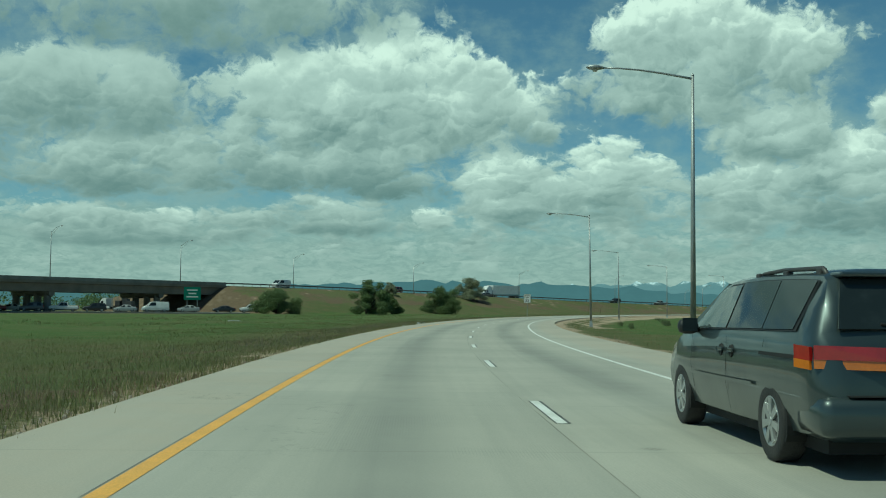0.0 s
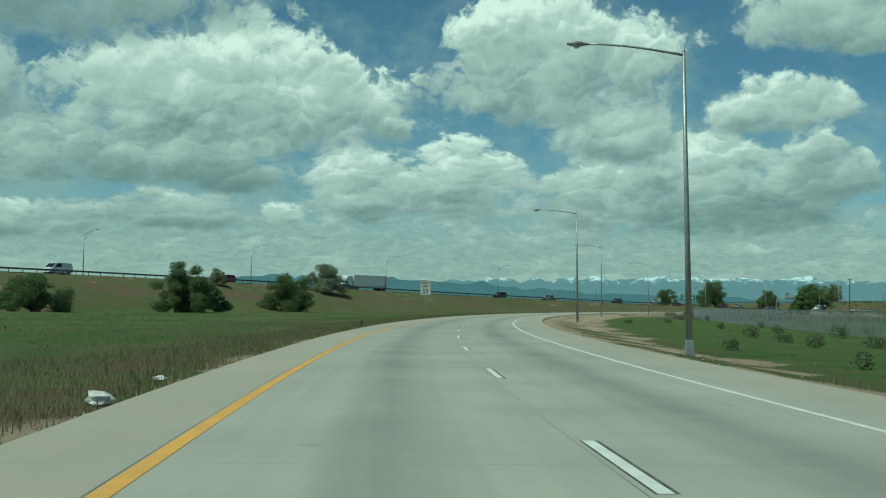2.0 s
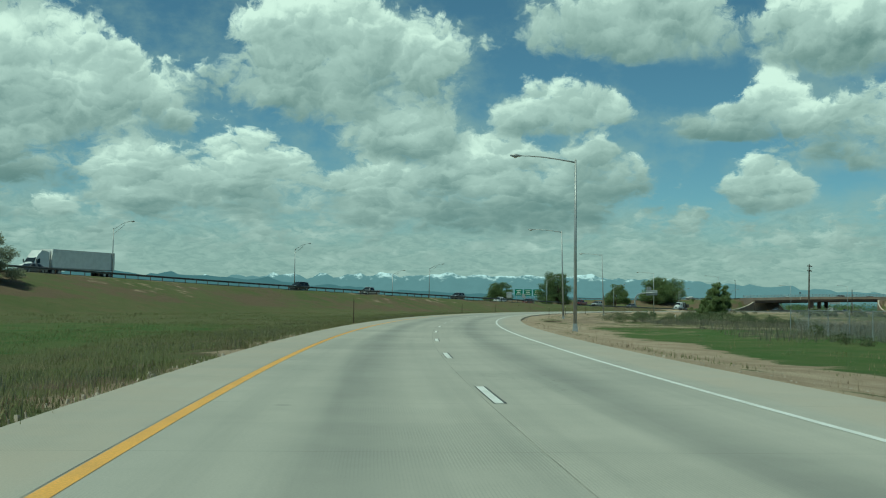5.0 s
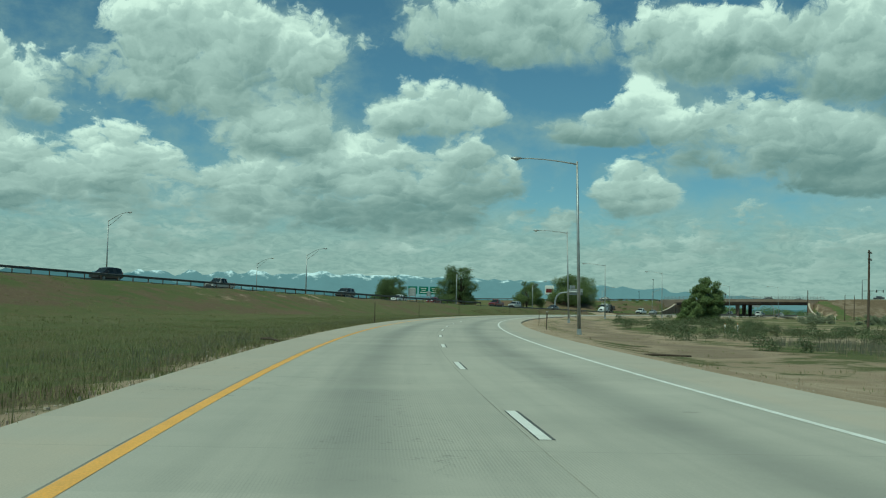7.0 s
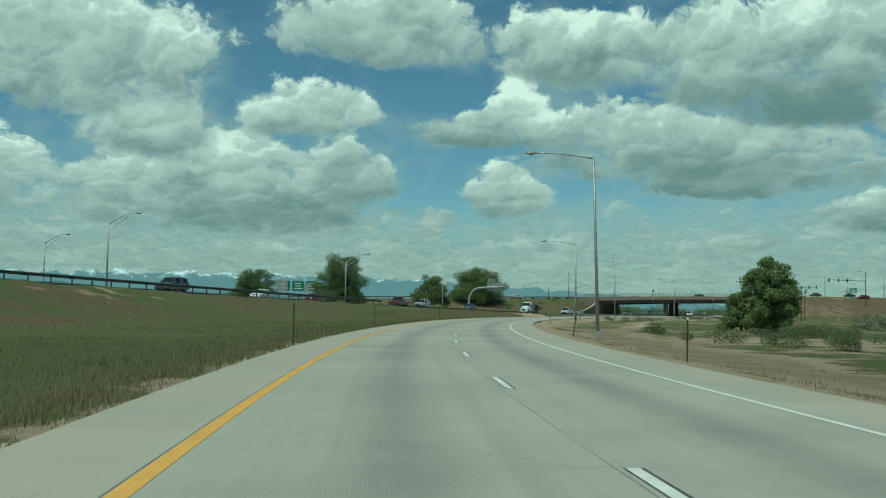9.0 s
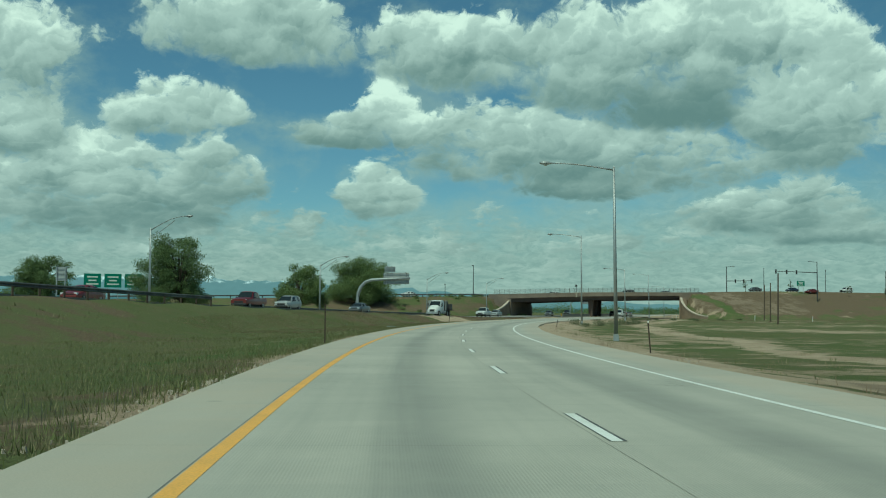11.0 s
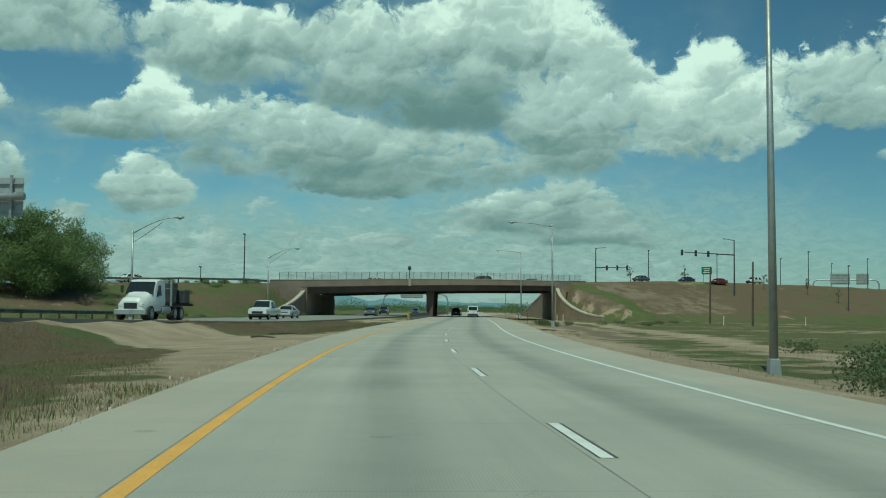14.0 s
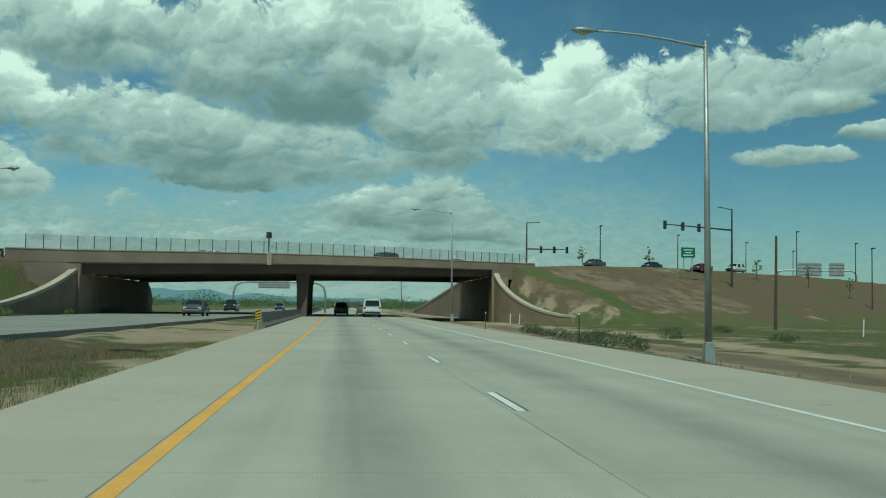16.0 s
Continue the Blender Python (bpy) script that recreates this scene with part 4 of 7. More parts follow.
    # abutments with their wing walls
    side = Vector((ROAD_END.y, -ROAD_END.x, 0))
    for end, sign in ((BRIDGE_L, -1), (BRIDGE_R, 1)):
        f = 0.0 if sign < 0 else 1.0
        bm = bmesh.new()
        a, b = end + ROAD_END * -0.3, end + ROAD_END * (BRIDGE_DEEP + 0.3)
        quad = [a, b, b + side * 2.2 * sign, a + side * 2.2 * sign]
        lower = [bm.verts.new((p.x, p.y, -1.0)) for p in quad]
        upper = [bm.verts.new((p.x, p.y, z_low(f) + 0.05)) for p in quad]
        for j in range(4):
            bm.faces.new((lower[j], lower[(j + 1) % 4], upper[(j + 1) % 4], upper[j]))
        bm.faces.new(upper)
        part("abutment", bm, TAN_WALL, bridge, "tan block abutment wall")
        # end block under the parapet
        bm = bmesh.new()
        out = ALONG * sign
        p0, p1 = end + ROAD_END * 0.0, end + out * 6.5 + ROAD_END * 0.0
        for zz in (-0.5 if sign < 0 else z_low(f) - 0.2, z_mid(f) + 0.25):
            for p in (p0, p1, p1 + ROAD_END * 1.2, p0 + ROAD_END * 1.2):
                bm.verts.new((p.x, p.y, zz))
        v = list(bm.verts)
        for j in range(4):
            bm.faces.new((v[j], v[(j + 1) % 4], v[4 + (j + 1) % 4], v[4 + j]))
        bm.faces.new(v[4:]), bm.faces.new(v[:4])
        part("end_block", bm, TAN, bridge)
        # wing walls sweep down on the near and the far side
        for away, start in ((-1, a), (1, b)):
            wall, cap = bmesh.new(), bmesh.new()
            rows, caps = [], []
            for t in np.linspace(0, 1, 15):
                t = float(t)
                p = start + ROAD_END * (away * (24.0 if sign < 0 else (13.5 if away < 0 else 110.0)) * t) + side * sign * (0.3 + (3.5 if sign < 0 else (7.5 if away < 0 else 0.0)) * t ** 1.6)
                top = z_low(f) * (1 - t) ** (1.1 if sign > 0 and away > 0 else 1.7) + 0.25
                back = side * sign * 0.5
                rows.append([wall.verts.new(q) for q in ((p.x, p.y, -1.0), (p.x, p.y, top), (p.x + back.x, p.y + back.y, top), (p.x + back.x, p.y + back.y, -1.0))])
                o = side * -sign * 0.08
                caps.append([cap.verts.new(q) for q in ((p.x + o.x, p.y + o.y, top), (p.x + o.x, p.y + o.y, top + 0.28), (p.x + back.x - o.x, p.y + back.y - o.y, top + 0.28), (p.x + back.x - o.x, p.y + back.y - o.y, top))])
            for bm, rr in ((wall, rows), (cap, caps)):
                for q, r in zip(rr, rr[1:]):
                    for j in range(4):
                        bm.faces.new((q[j], r[j], r[(j + 1) % 4], q[(j + 1) % 4]))
                bm.faces.new(rr[0][::-1]), bm.faces.new(rr[-1])
            w = part("wing_wall", wall, TAN_WALL, bridge, "tan block wing wall")
            part("coping", cap, CAP, w, "pale curved coping")
    return bridge


overpass()
side_rail = thing("guardrail", "dark steel guardrail along the cross street's approach", "guardrail")
out = -ALONG
run = [BRIDGE_L + out * (7.5 + 4.0 * i) + ROAD_END * 0.3 for i in range(26)]
rail_pts = [(p.x, p.y, ground_z(p.x, p.y) + 0.62) for p in run]
bm = bmesh.new()
rings = [[bm.verts.new((x, y + o, z + h)) for o, h in ((0, -0.16), (-0.05, -0.08), (0, 0), (-0.05, 0.08), (0, 0.16), (0.03, 0.16), (0.03, -0.16))] for x, y, z in rail_pts]
for q, r in zip(rings, rings[1:]):
    for j in range(7):
        bm.faces.new((q[j], r[j], r[(j + 1) % 7], q[(j + 1) % 7]))
part("beam", bm, RAIL, side_rail)
for x, y, z in rail_pts:
    part("post", boxed(x - 0.07, y + 0.05, z - 0.9, x + 0.07, y + 0.2, z + 0.14), WOOD, side_rail)

# ---- far ranges ----


def mountain_range(name, label, distance, depth, az0, az1, heights, mat, seed, rugged):
    """A long ridge on an arc about the middle of the drive; heights: a list of (bearing, metres)."""
    centre = Vector((130, 250, 0))
    az = np.linspace(az0, az1, 420)
    hs = np.interp(az, [a for a, _ in heights], [h for _, h in heights])
    rows, verts, faces = 7, [], []
    for i, (a, h) in enumerate(zip(az, hs)):
        crest = h * (1 + rugged * noise.fractal(Vector((a * 0.8, seed, 0)), 0.8, 2.1, 7))
        for r in range(rows):
            t = r / (rows - 1)
            far = distance - depth * (1 - t) + depth * 0.06 * noise.noise(Vector((a * 1.3, t * 3, seed)))
            z = crest * t ** 1.25 * (1 + (0.22 * noise.fractal(Vector((a * 1.6, t * 2.2, seed + 4)), 1.0, 2.0, 4)) * (1 - t) * t * 4) - 1.0
            verts.append((centre.x + math.sin(radians(a)) * far, centre.y + math.cos(radians(a)) * far, z))
    for i in range(len(az) - 1):
        for r in range(rows - 1):
            p = i * rows + r
            faces.append((p, p + rows, p + rows + 1, p + 1))
    return tagged(mesh_object(name, verts, faces, mat, True), label, "mountains", kind="structure")


# both ranges carry their haze as a blue glow in the material
PEAKS = hazed_mountain("snowy_peaks_haze_glow", (0.040, 0.062, 0.075), 112.0)
HILLS = hazed_mountain("forested_hills_haze_glow", (0.020, 0.036, 0.040), 0)
mountain_range("backdrop_peaks", "distant snow-capped mountain range, blue from a painted haze glow", 4500, 300, -40, 110,
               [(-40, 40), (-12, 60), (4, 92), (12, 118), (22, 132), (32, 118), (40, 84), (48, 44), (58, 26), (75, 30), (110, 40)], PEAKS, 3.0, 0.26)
mountain_range("backdrop_hills", "distant forested foothills, dark blue from a painted haze glow", 4150, 250, -40, 110,
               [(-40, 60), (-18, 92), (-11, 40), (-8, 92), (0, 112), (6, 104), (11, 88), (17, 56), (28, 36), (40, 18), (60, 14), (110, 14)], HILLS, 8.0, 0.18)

# ---- lamps, masts and signs ----


def lamp_head(bm, tip, way, long=0.75):
    """A cobra-head luminaire: a flattened drop shape along way."""
    way = Vector(way).normalized()
    pts = [Vector(tip) + way * (long * t) for t in (-0.15, 0.0, 0.25, 0.5, 0.8, 1.0)]
    tube(bm, pts, [0.04, 0.075, 0.15, 0.19, 0.16, 0.05], 10)
    for v in bm.verts:
        if (v.co - Vector(tip)).dot(way) > -0.2 * long and (v.co - Vector(tip)).length < 1.3 * long:
            v.co.z = tip[2] + (v.co.z - tip[2]) * 0.6
    return bm


def prism_base():
    """A square foot that narrows upwards."""
    bm = boxed(-0.19, -0.19, -0.3, 0.19, 0.19, 0.45)
    for v in bm.verts:
        if v.co.z > 0:
            v.co.x, v.co.y = v.co.x * 0.72, v.co.y * 0.72
    bmesh.ops.bevel(bm, geom=list(bm.edges), offset=0.02, segments=1, affect="EDGES")
    return bm


def street_lamp(m, tall, arm, rise, label, group, truss=False):
    """A tapered pole with a curved arm towards local -x."""
    lamp = thing("street_lamp", label, "street lamp", m, group)
    part("base", prism_base(), STEEL, lamp, "square breakaway base")
    part("pole", tube(bmesh.new(), [(0, 0, 0.4), (0, 0, tall * 0.5), (0, 0, tall)], [0.125, 0.095, 0.065], 12), STEEL, lamp, smooth=True)
    curve = [(-arm * t, 0, tall - 0.15 + rise * math.sin(t * math.pi / 2)) for t in (0, 0.15, 0.35, 0.6, 0.85, 1.0)]
    part("arm", tube(bmesh.new(), curve, [0.055, 0.05, 0.045, 0.04, 0.035, 0.035], 8), STEEL, lamp, smooth=True)
    if truss:
        low = [(0, 0, tall - 0.9), (-arm * 0.35, 0, tall - 0.5 + rise * 0.3), (-arm * 0.7, 0, tall - 0.2 + rise * 0.75)]
        part("brace", tube(bmesh.new(), low, 0.03, 6), STEEL, lamp)
    head = part("luminaire", lamp_head(bmesh.new(), curve[-1], (-1, 0, 0.06)), STEEL, lamp, "grey cobra-head luminaire", True)
    x, z = curve[-1][0] - 0.38, curve[-1][2] - 0.10
    part("lens", tube(bmesh.new(), [(x, 0, z - 0.05), (x, 0, z + 0.02)], [0.09, 0.14], 10), LENS, head)
    part("cap", tube(bmesh.new(), [(0, 0, tall), (0, 0, tall + 0.08)], [0.075, 0.03], 10), STEEL, lamp)
    return lamp


# along the road, offset, height over the foot, foot, lean towards the road in degrees
for s, d, tall, z, lean in ((37.9, 12.95, 11.45, -0.35, -0.0), (107.3, 12.41, 11.44, -0.40, 1.1), (178.6, 12.46, 11.57, -0.65, 0.9), (248.6, 12.48, 11.54, -0.38, 0.3), (320.3, 12.45, 11.68, -0.52, 1.6), (392.0, 12.59, 11.88, -0.47, 2.0), (461.5, 12.74, 10.41, -0.49, 0.7), (541.9, 12.22, 11.72, -0.41, 0.5), (623.5, 13.34, 10.22, -0.18, 0.7), (709.5, 14.15, 11.84, 0.07, 0.8), (815, 14.8, 11.2, -0.2, 0.8)):
    street_lamp(road_pose(s, d, z) @ pose(0, 0, 0, 0, -lean, 0), tall, 3.7, 0.45, "tall galvanised street lamp with a long curved arm", "street lamps beside the freeway")
for x, y, top, turn in ((-52, 253, 15.6, 39), (-75, 229, 17.0, 39), (-29.8, 298.1, 14.8, 39), (4.2, 329.9, 14.0, 42), (40, 356.4, 12.9, 44), (82.2, 405.9, 13.0, 49), (172.6, 462.3, 8.8, 53), (122.1, 427.7, 10.2, 51), (124.1, 462.8, 9.5, 52), (213.4, 493.0, 7.6, 55), (260.6, 525.1, 7.4, 57), (306.9, 557.1, 8.1, 57)):
    z = 5.7 if x < -40 else ground_z(x, y)
    lamp = street_lamp(pose(x, y, z, 0, 0, 180 - turn), top - z, 3.5, 1.3, "grey street lamp with an upswept braced arm", "street lamps along the other carriageway", True)


def dark_lamp(x, y, z, tall):
    lamp = thing("street_lamp", "dark steel street lamp with a short flat head", "street lamp", pose(x, y, z, 0, 0, 35), "dark street lamps on the cross street")
    part("pole", tube(bmesh.new(), [(0, 0, -0.5), (0, 0, tall)], [0.13, 0.08], 8), DARK_STEEL, lamp)
    part("head", boxed(-1.0, -0.16, tall - 0.12, 0.12, 0.16, tall + 0.10, bevel=0.04), DARK_STEEL, lamp)


for x, y, tall in ((338, 595.2, 9.0), (359.3, 631.5, 8.5), (451.7, 572, 8.0), (484.9, 567.8, 8.3), (490.8, 545, 9), (463.5, 526.9, 10.5), (517.8, 561.9, 8.5), (522.5, 538.6, 8.5), (300, 604, 8.5), (560, 560, 9)):
    dark_lamp(x, y, ground_z(x, y), tall)


def signal_mast(x, y, z, tall, arm_z, turn, reach, heads, label):
    """A dark mast with a signal arm and a lamp arm along local x."""
    mast = thing("traffic_signal", label, "traffic signal", pose(x, y, z, 0, 0, turn))
    part("mast", tube(bmesh.new(), [(0, 0, -0.5), (0, 0, tall)], [0.2, 0.11], 10), DARK_STEEL, mast)
    part("signal_arm", tube(bmesh.new(), [(0, 0, arm_z), (reach, 0, arm_z + 0.25)], [0.14, 0.07], 8), DARK_STEEL, mast)
    part("lamp_arm", tube(bmesh.new(), [(0, 0, tall - 0.15), (2.4, 0, tall + 0.1)], [0.07, 0.05], 8), DARK_STEEL, mast)
    part("luminaire", boxed(2.2, -0.18, tall, 3.0, 0.18, tall + 0.2, bevel=0.05), STEEL, mast)
    for f in heads:
        box_z = arm_z + 0.25 * f
        head = part("signal_head", boxed(reach * f - 0.22, -0.2, box_z - 0.75, reach * f + 0.22, 0.12, box_z + 0.55, bevel=0.04), DARK_STEEL, mast)
        for i in range(3):
            c = (reach * f, -0.2, box_z + 0.28 - i * 0.38)
            part("visor", tube(bmesh.new(), [c, (c[0], c[1] - 0.18, c[2])], 0.13, 8), DARK_STEEL, head)


signal_mast(437.5, 544.2, ground_z(437.5, 544.2), 17.6 - ground_z(437.5, 544.2), 14.2 - ground_z(437.5, 544.2), 150, 14.0, (0.5, 0.74, 1.0), "tall dark signal mast with a long arm on the bank's top")
signal_mast(452, 587, ground_z(452, 587), 17.7 - ground_z(452, 587), 12.6 - ground_z(452, 587), -30, 9.5, (0.35, 0.68, 1.0), "dark signal mast with an arm beside the bridge's end")


def speed_sign():
    m = pose(23.0, 179.7, ground_z(23.0, 179.7), 0, 0, -8)
    sign = thing("speed_limit_sign", "white speed limit sign on a square steel post", "road sign", m)
    part("post", boxed(-0.035, 0.02, -0.4, 0.035, 0.09, 3.75), STEEL, sign)
    panel = part("panel", boxed(-0.58, -0.01, 2.40, 0.58, 0.015, 3.92, bevel=0.004), SIGN_WHITE, sign, "white reflective panel")
    border = bmesh.new()
    for x0, z0, x1, z1 in ((-0.55, 2.43, 0.55, 2.455), (-0.55, 3.865, 0.55, 3.89), (-0.55, 2.43, -0.525, 3.89), (0.525, 2.43, 0.55, 3.89)):
        box(border, x0, -0.015, z0, x1, -0.011, z1)
    part("border", border, SIGN_BLACK, panel, "black border line")
    for text, tall, z in (("SPEED", 0.22, 3.65), ("LIMIT", 0.22, 3.32), ("55", 0.50, 2.80)):
        words(text, tall, SIGN_BLACK, panel, pose(0, -0.016, z, 90, 0, 0))


speed_sign()


def cantilever_gantry():
    x, y = 228.8, 504.8
    z = ground_z(x, y)
    g = thing("sign_gantry", "grey curved pipe gantry with bare sign backs", "sign gantry", pose(x, y, z, 0, 0, -56))
    bend = [(0, 0, -0.5), (0, 0, 2.2), (0.12, 0, 3.4), (0.55, 0, 4.5), (1.3, 0, 5.25), (2.3, 0, 5.6), (5.0, 0, 5.75), (8.6, 0, 5.85)]
    part("pipe", tube(bmesh.new(), bend, [0.29, 0.28, 0.27, 0.26, 0.25, 0.23, 0.21, 0.18], 14), STEEL, g, smooth=True)
    for x0, x1, z0, z1 in ((4.2, 8.4, 4.95, 6.75), (4.4, 6.1, 6.85, 7.7)):
        back = part("sign_panel", boxed(x0, 0.32, z0, x1, 0.36, z1), SIGN_BACK, g, "bare aluminium sign back")
        for i in range(4):
            zz = z0 + (z1 - z0) * (i + 0.3) / 4
            part("stiffener", boxed(x0 - 0.05, 0.22, zz, x1 + 0.05, 0.30, zz + 0.07), STEEL, back)
        for xx in (x0 + 0.5, x1 - 0.5):
            part("bracket", boxed(xx - 0.06, 0.12, z0 - 0.1, xx + 0.06, 0.22, z1 + 0.1), STEEL, back)
    part("footing", tube(bmesh.new(), [(0, 0, -0.6), (0, 0, 0.25)], 0.6, 14), GREY_CONCRETE, g)


cantilever_gantry()


def green_sign(x, y, z, turn, wide, tall, lift, label, posts=2, group=""):
    """A green guide sign whose small lettering shows as bars."""
    sign = thing("guide_sign", label, "road sign", pose(x, y, z, 0, 0, turn), group)
    panel = part("panel", boxed(-wide / 2, -0.03, lift, wide / 2, 0.0, lift + tall, bevel=0.01), SIGN_GREEN, sign, "green reflective panel")
    for i, (w, f) in enumerate(((0.62, 0.76), (0.45, 0.5), (0.7, 0.24))):
        part("text_bar", boxed(-wide * w / 2, -0.036, lift + tall * (f - 0.05), wide * w / 2, -0.031, lift + tall * (f + 0.05)), SIGN_WHITE, panel)
    for i in range(posts):
        px = 0 if posts == 1 else wide * (-0.3 + 0.6 * i / (posts - 1))
        part("post", boxed(px - 0.06, 0.01, -0.6, px + 0.06, 0.13, lift + tall), STEEL, sign)
    return sign


green_sign(-43, 222, ground_z(-43, 222), 8, 3.5, 2.7, 2.9, "large green guide sign on two tall posts before the flyover")
green_sign(442.5, 552.8, ground_z(442.5, 552.8), -55, 2.4, 1.7, 2.4, "green guide sign on two posts on the bank's top")
for i in range(3):
    x, y = 208.3 + i * 3.2, 557.7 - i * 1.6
    green_sign(x, y, ground_z(x, y), -27, 3.0, 2.5, 5.1 - ground_z(x, y), "green guide sign with a white arrow over the far road", 2, "green signs over the far road")



def back_sign(x, y, turn, wide, tall, lift):
    z = ground_z(x, y)
    sign = thing("road_sign", "grey road sign seen from behind on steel posts", "road sign", pose(x, y, z, 0, 0, turn), "signs facing away")
    part("panel", boxed(-wide / 2, 0.06, lift, wide / 2, 0.09, lift + tall), SIGN_BACK, sign)
    for i in range(3):
        part("stiffener", boxed(-wide / 2, 0.0, lift + tall * (0.15 + 0.33 * i), wide / 2, 0.06, lift + tall * (0.15 + 0.33 * i) + 0.06), STEEL, sign)
    for px in (-wide * 0.38, wide * 0.38):
        part("post", boxed(px - 0.04, -0.05, -0.4, px + 0.04, 0.03, lift + tall), STEEL, sign)


back_sign(265.4, 529.5, -57, 1.25, 2.1, 1.3)
back_sign(150, 440, -45, 1.6, 1.6, 1.4)
back_sign(160, 452, -45, 0.9, 1.1, 1.8)


def marker_post(s, d, tall=1.5, lean=0.0, tip=False):
    p = on_road(s, d)
    post = thing("marker_post", "rusty leaning steel marker post beside the pavement" if lean else "rusty steel marker post beside the pavement", "post", pose(p.x, p.y, ground_z(p.x, p.y), lean, lean * 0.7, -math.degrees(heading(s))), "marker posts beside the pavement")
    bm = bmesh.new()
    prism(bm, [(-0.027, -0.016), (-0.01, 0.02), (0.01, 0.02), (0.027, -0.016), (0.012, -0.01), (-0.012, -0.01)], 2, -0.4, tall)
    part("channel", bm, RUST, post)
    if tip:
        part("reflector", boxed(-0.026, -0.035, tall - 0.11, 0.026, -0.022, tall - 0.03), SIGN_WHITE, post, "small white reflector")


for s, d, tall, lean in ((245, -2.1, 1.55, 0), (326, -1.9, 1.5, 0), (358, -1.9, 1.4, 0), (392, -2.0, 1.4, 0), (441, -1.95, 1.6, 0), (519, -2.0, 1.4, 7), (131, -2.3, 0.45, 16)):
    marker_post(s, d, tall, lean)
marker_post(503, 10.4, 0.75, 12)
for s, d, tall, lean in ((323, 10.4, 1.3, 0), (353, 10.4, 1.35, 0), (383, 10.3, 1.3, 8), (436, 10.4, 1.2, -5), (633, 11.2, 1.3, 0), (664, 11.6, 1.2, 0)):
    marker_post(s, d, tall, lean, True)


def white_post(x, y, tall):
    post = thing("utility_marker", "slim white marker post with an orange cap in the weeds", "post", pose(x, y, ground_z(x, y), 1.5, 0, 20), "white marker posts in the fields")
    part("shaft", tube(bmesh.new(), [(0, 0, -0.3), (0, 0, tall)], 0.055, 10), SIGN_WHITE, post)
    part("cap", tube(bmesh.new(), [(0, 0, tall), (0, 0, tall + 0.07), (0, 0, tall + 0.1)], [0.06, 0.06, 0.03], 10), ORANGE_CAP, post, "orange plastic cap")


ORANGE_CAP = material("orange_plastic", (0.55, 0.20, 0.05), (0.42, 0.16, 0.05), 4.0, 0.5)
for x, y, tall in ((121.8, 316.7, 0.75), (122.9, 316.2, 0.75), (373.5, 552, 1.2), (374.6, 551.4, 1.2), (352, 512, 1.3), (366, 505, 1.3)):
    white_post(x, y, tall)


def wood_pole(x, y, tall, cross, label):
    z = ground_z(x, y)
    pole = thing("utility_pole", label, "utility pole", pose(x, y, z, 0.6, 0.4, 30), "wooden poles on the right-hand fields")
    part("pole", tube(bmesh.new(), [(0, 0, -0.8), (0, 0, tall)], [0.17, 0.11], 10), WOOD, pole)
    for i in range(cross):
        h = tall - 0.35 - i * 0.9
        arm = part("crossarm", boxed(-1.2, -0.14, h - 0.06, 1.2, -0.03, h + 0.06), WOOD, pole)
        for px in (-1.1, -0.5, 0.5, 1.1):
            part("insulator", tube(bmesh.new(), [(px, -0.085, h + 0.06), (px, -0.085, h + 0.2)], [0.03, 0.045], 6), GREY_CONCRETE, arm)


wood_pole(374.3, 523.4, 9.3, 0, "bare brown wooden pole at the bank's foot")
wood_pole(351.8, 507.7, 9.0, 0, "bare brown wooden pole at the bank's foot")
wood_pole(295.5, 471.3, 9.0, 0, "bare brown wooden pole in the field")
wood_pole(164.7, 337.1, 10.3, 2, "wooden utility pole with two crossarms")


def field_fence():
    """A chain-link fence: posts, a top rail and crossing wires."""
    fence = thing("chain_link_fence", "grey chain-link fence along the green field", "fence")
    a, b = on_road(250, 27.2), on_road(62, 19.5)
    along, long, tall = (b - a).normalized(), (b - a).length, 1.7
    feet = []
    for i in range(int(long / 3.0) + 1):
        p = a + along * (3.0 * i)
        z = ground_z(p.x, p.y)
        feet.append(z)
        part("post", tube(bmesh.new(), [(p.x, p.y, z - 0.3), (p.x, p.y, z + tall + 0.04)], 0.03, 6), STEEL, fence)
    level = float(np.mean(feet))
    part("top_rail", tube(bmesh.new(), [(a.x, a.y, level + tall), (b.x, b.y, level + tall)], 0.022, 6), STEEL, fence)
    verts, faces, side, step = [], [], Vector((-along.y, along.x, 0)) * 0.004, 0.11
    for lean in (-1, 1):
        for i in range(int((long - tall) / step)):
            p = a + along * (i * step + (0.0 if lean > 0 else tall)) + side * lean
            q = p + along * (lean * tall)
            k, w = len(verts), along * 0.0045
            for end, z in ((p, level), (q, level + tall)):
                verts += [tuple((end - w) + Vector((0, 0, z))), tuple((end + w) + Vector((0, 0, z))), tuple(end + side * 2 + Vector((0, 0, z)))]
            faces += [(k, k + 1, k + 4, k + 3), (k + 1, k + 2, k + 5, k + 4), (k + 2, k, k + 3, k + 5)]
    mesh = mesh_object("wire_mesh", verts, faces, MESH_WIRE)
    mesh.parent = fence
    tagged(mesh, "fine grey wire mesh")


field_fence()


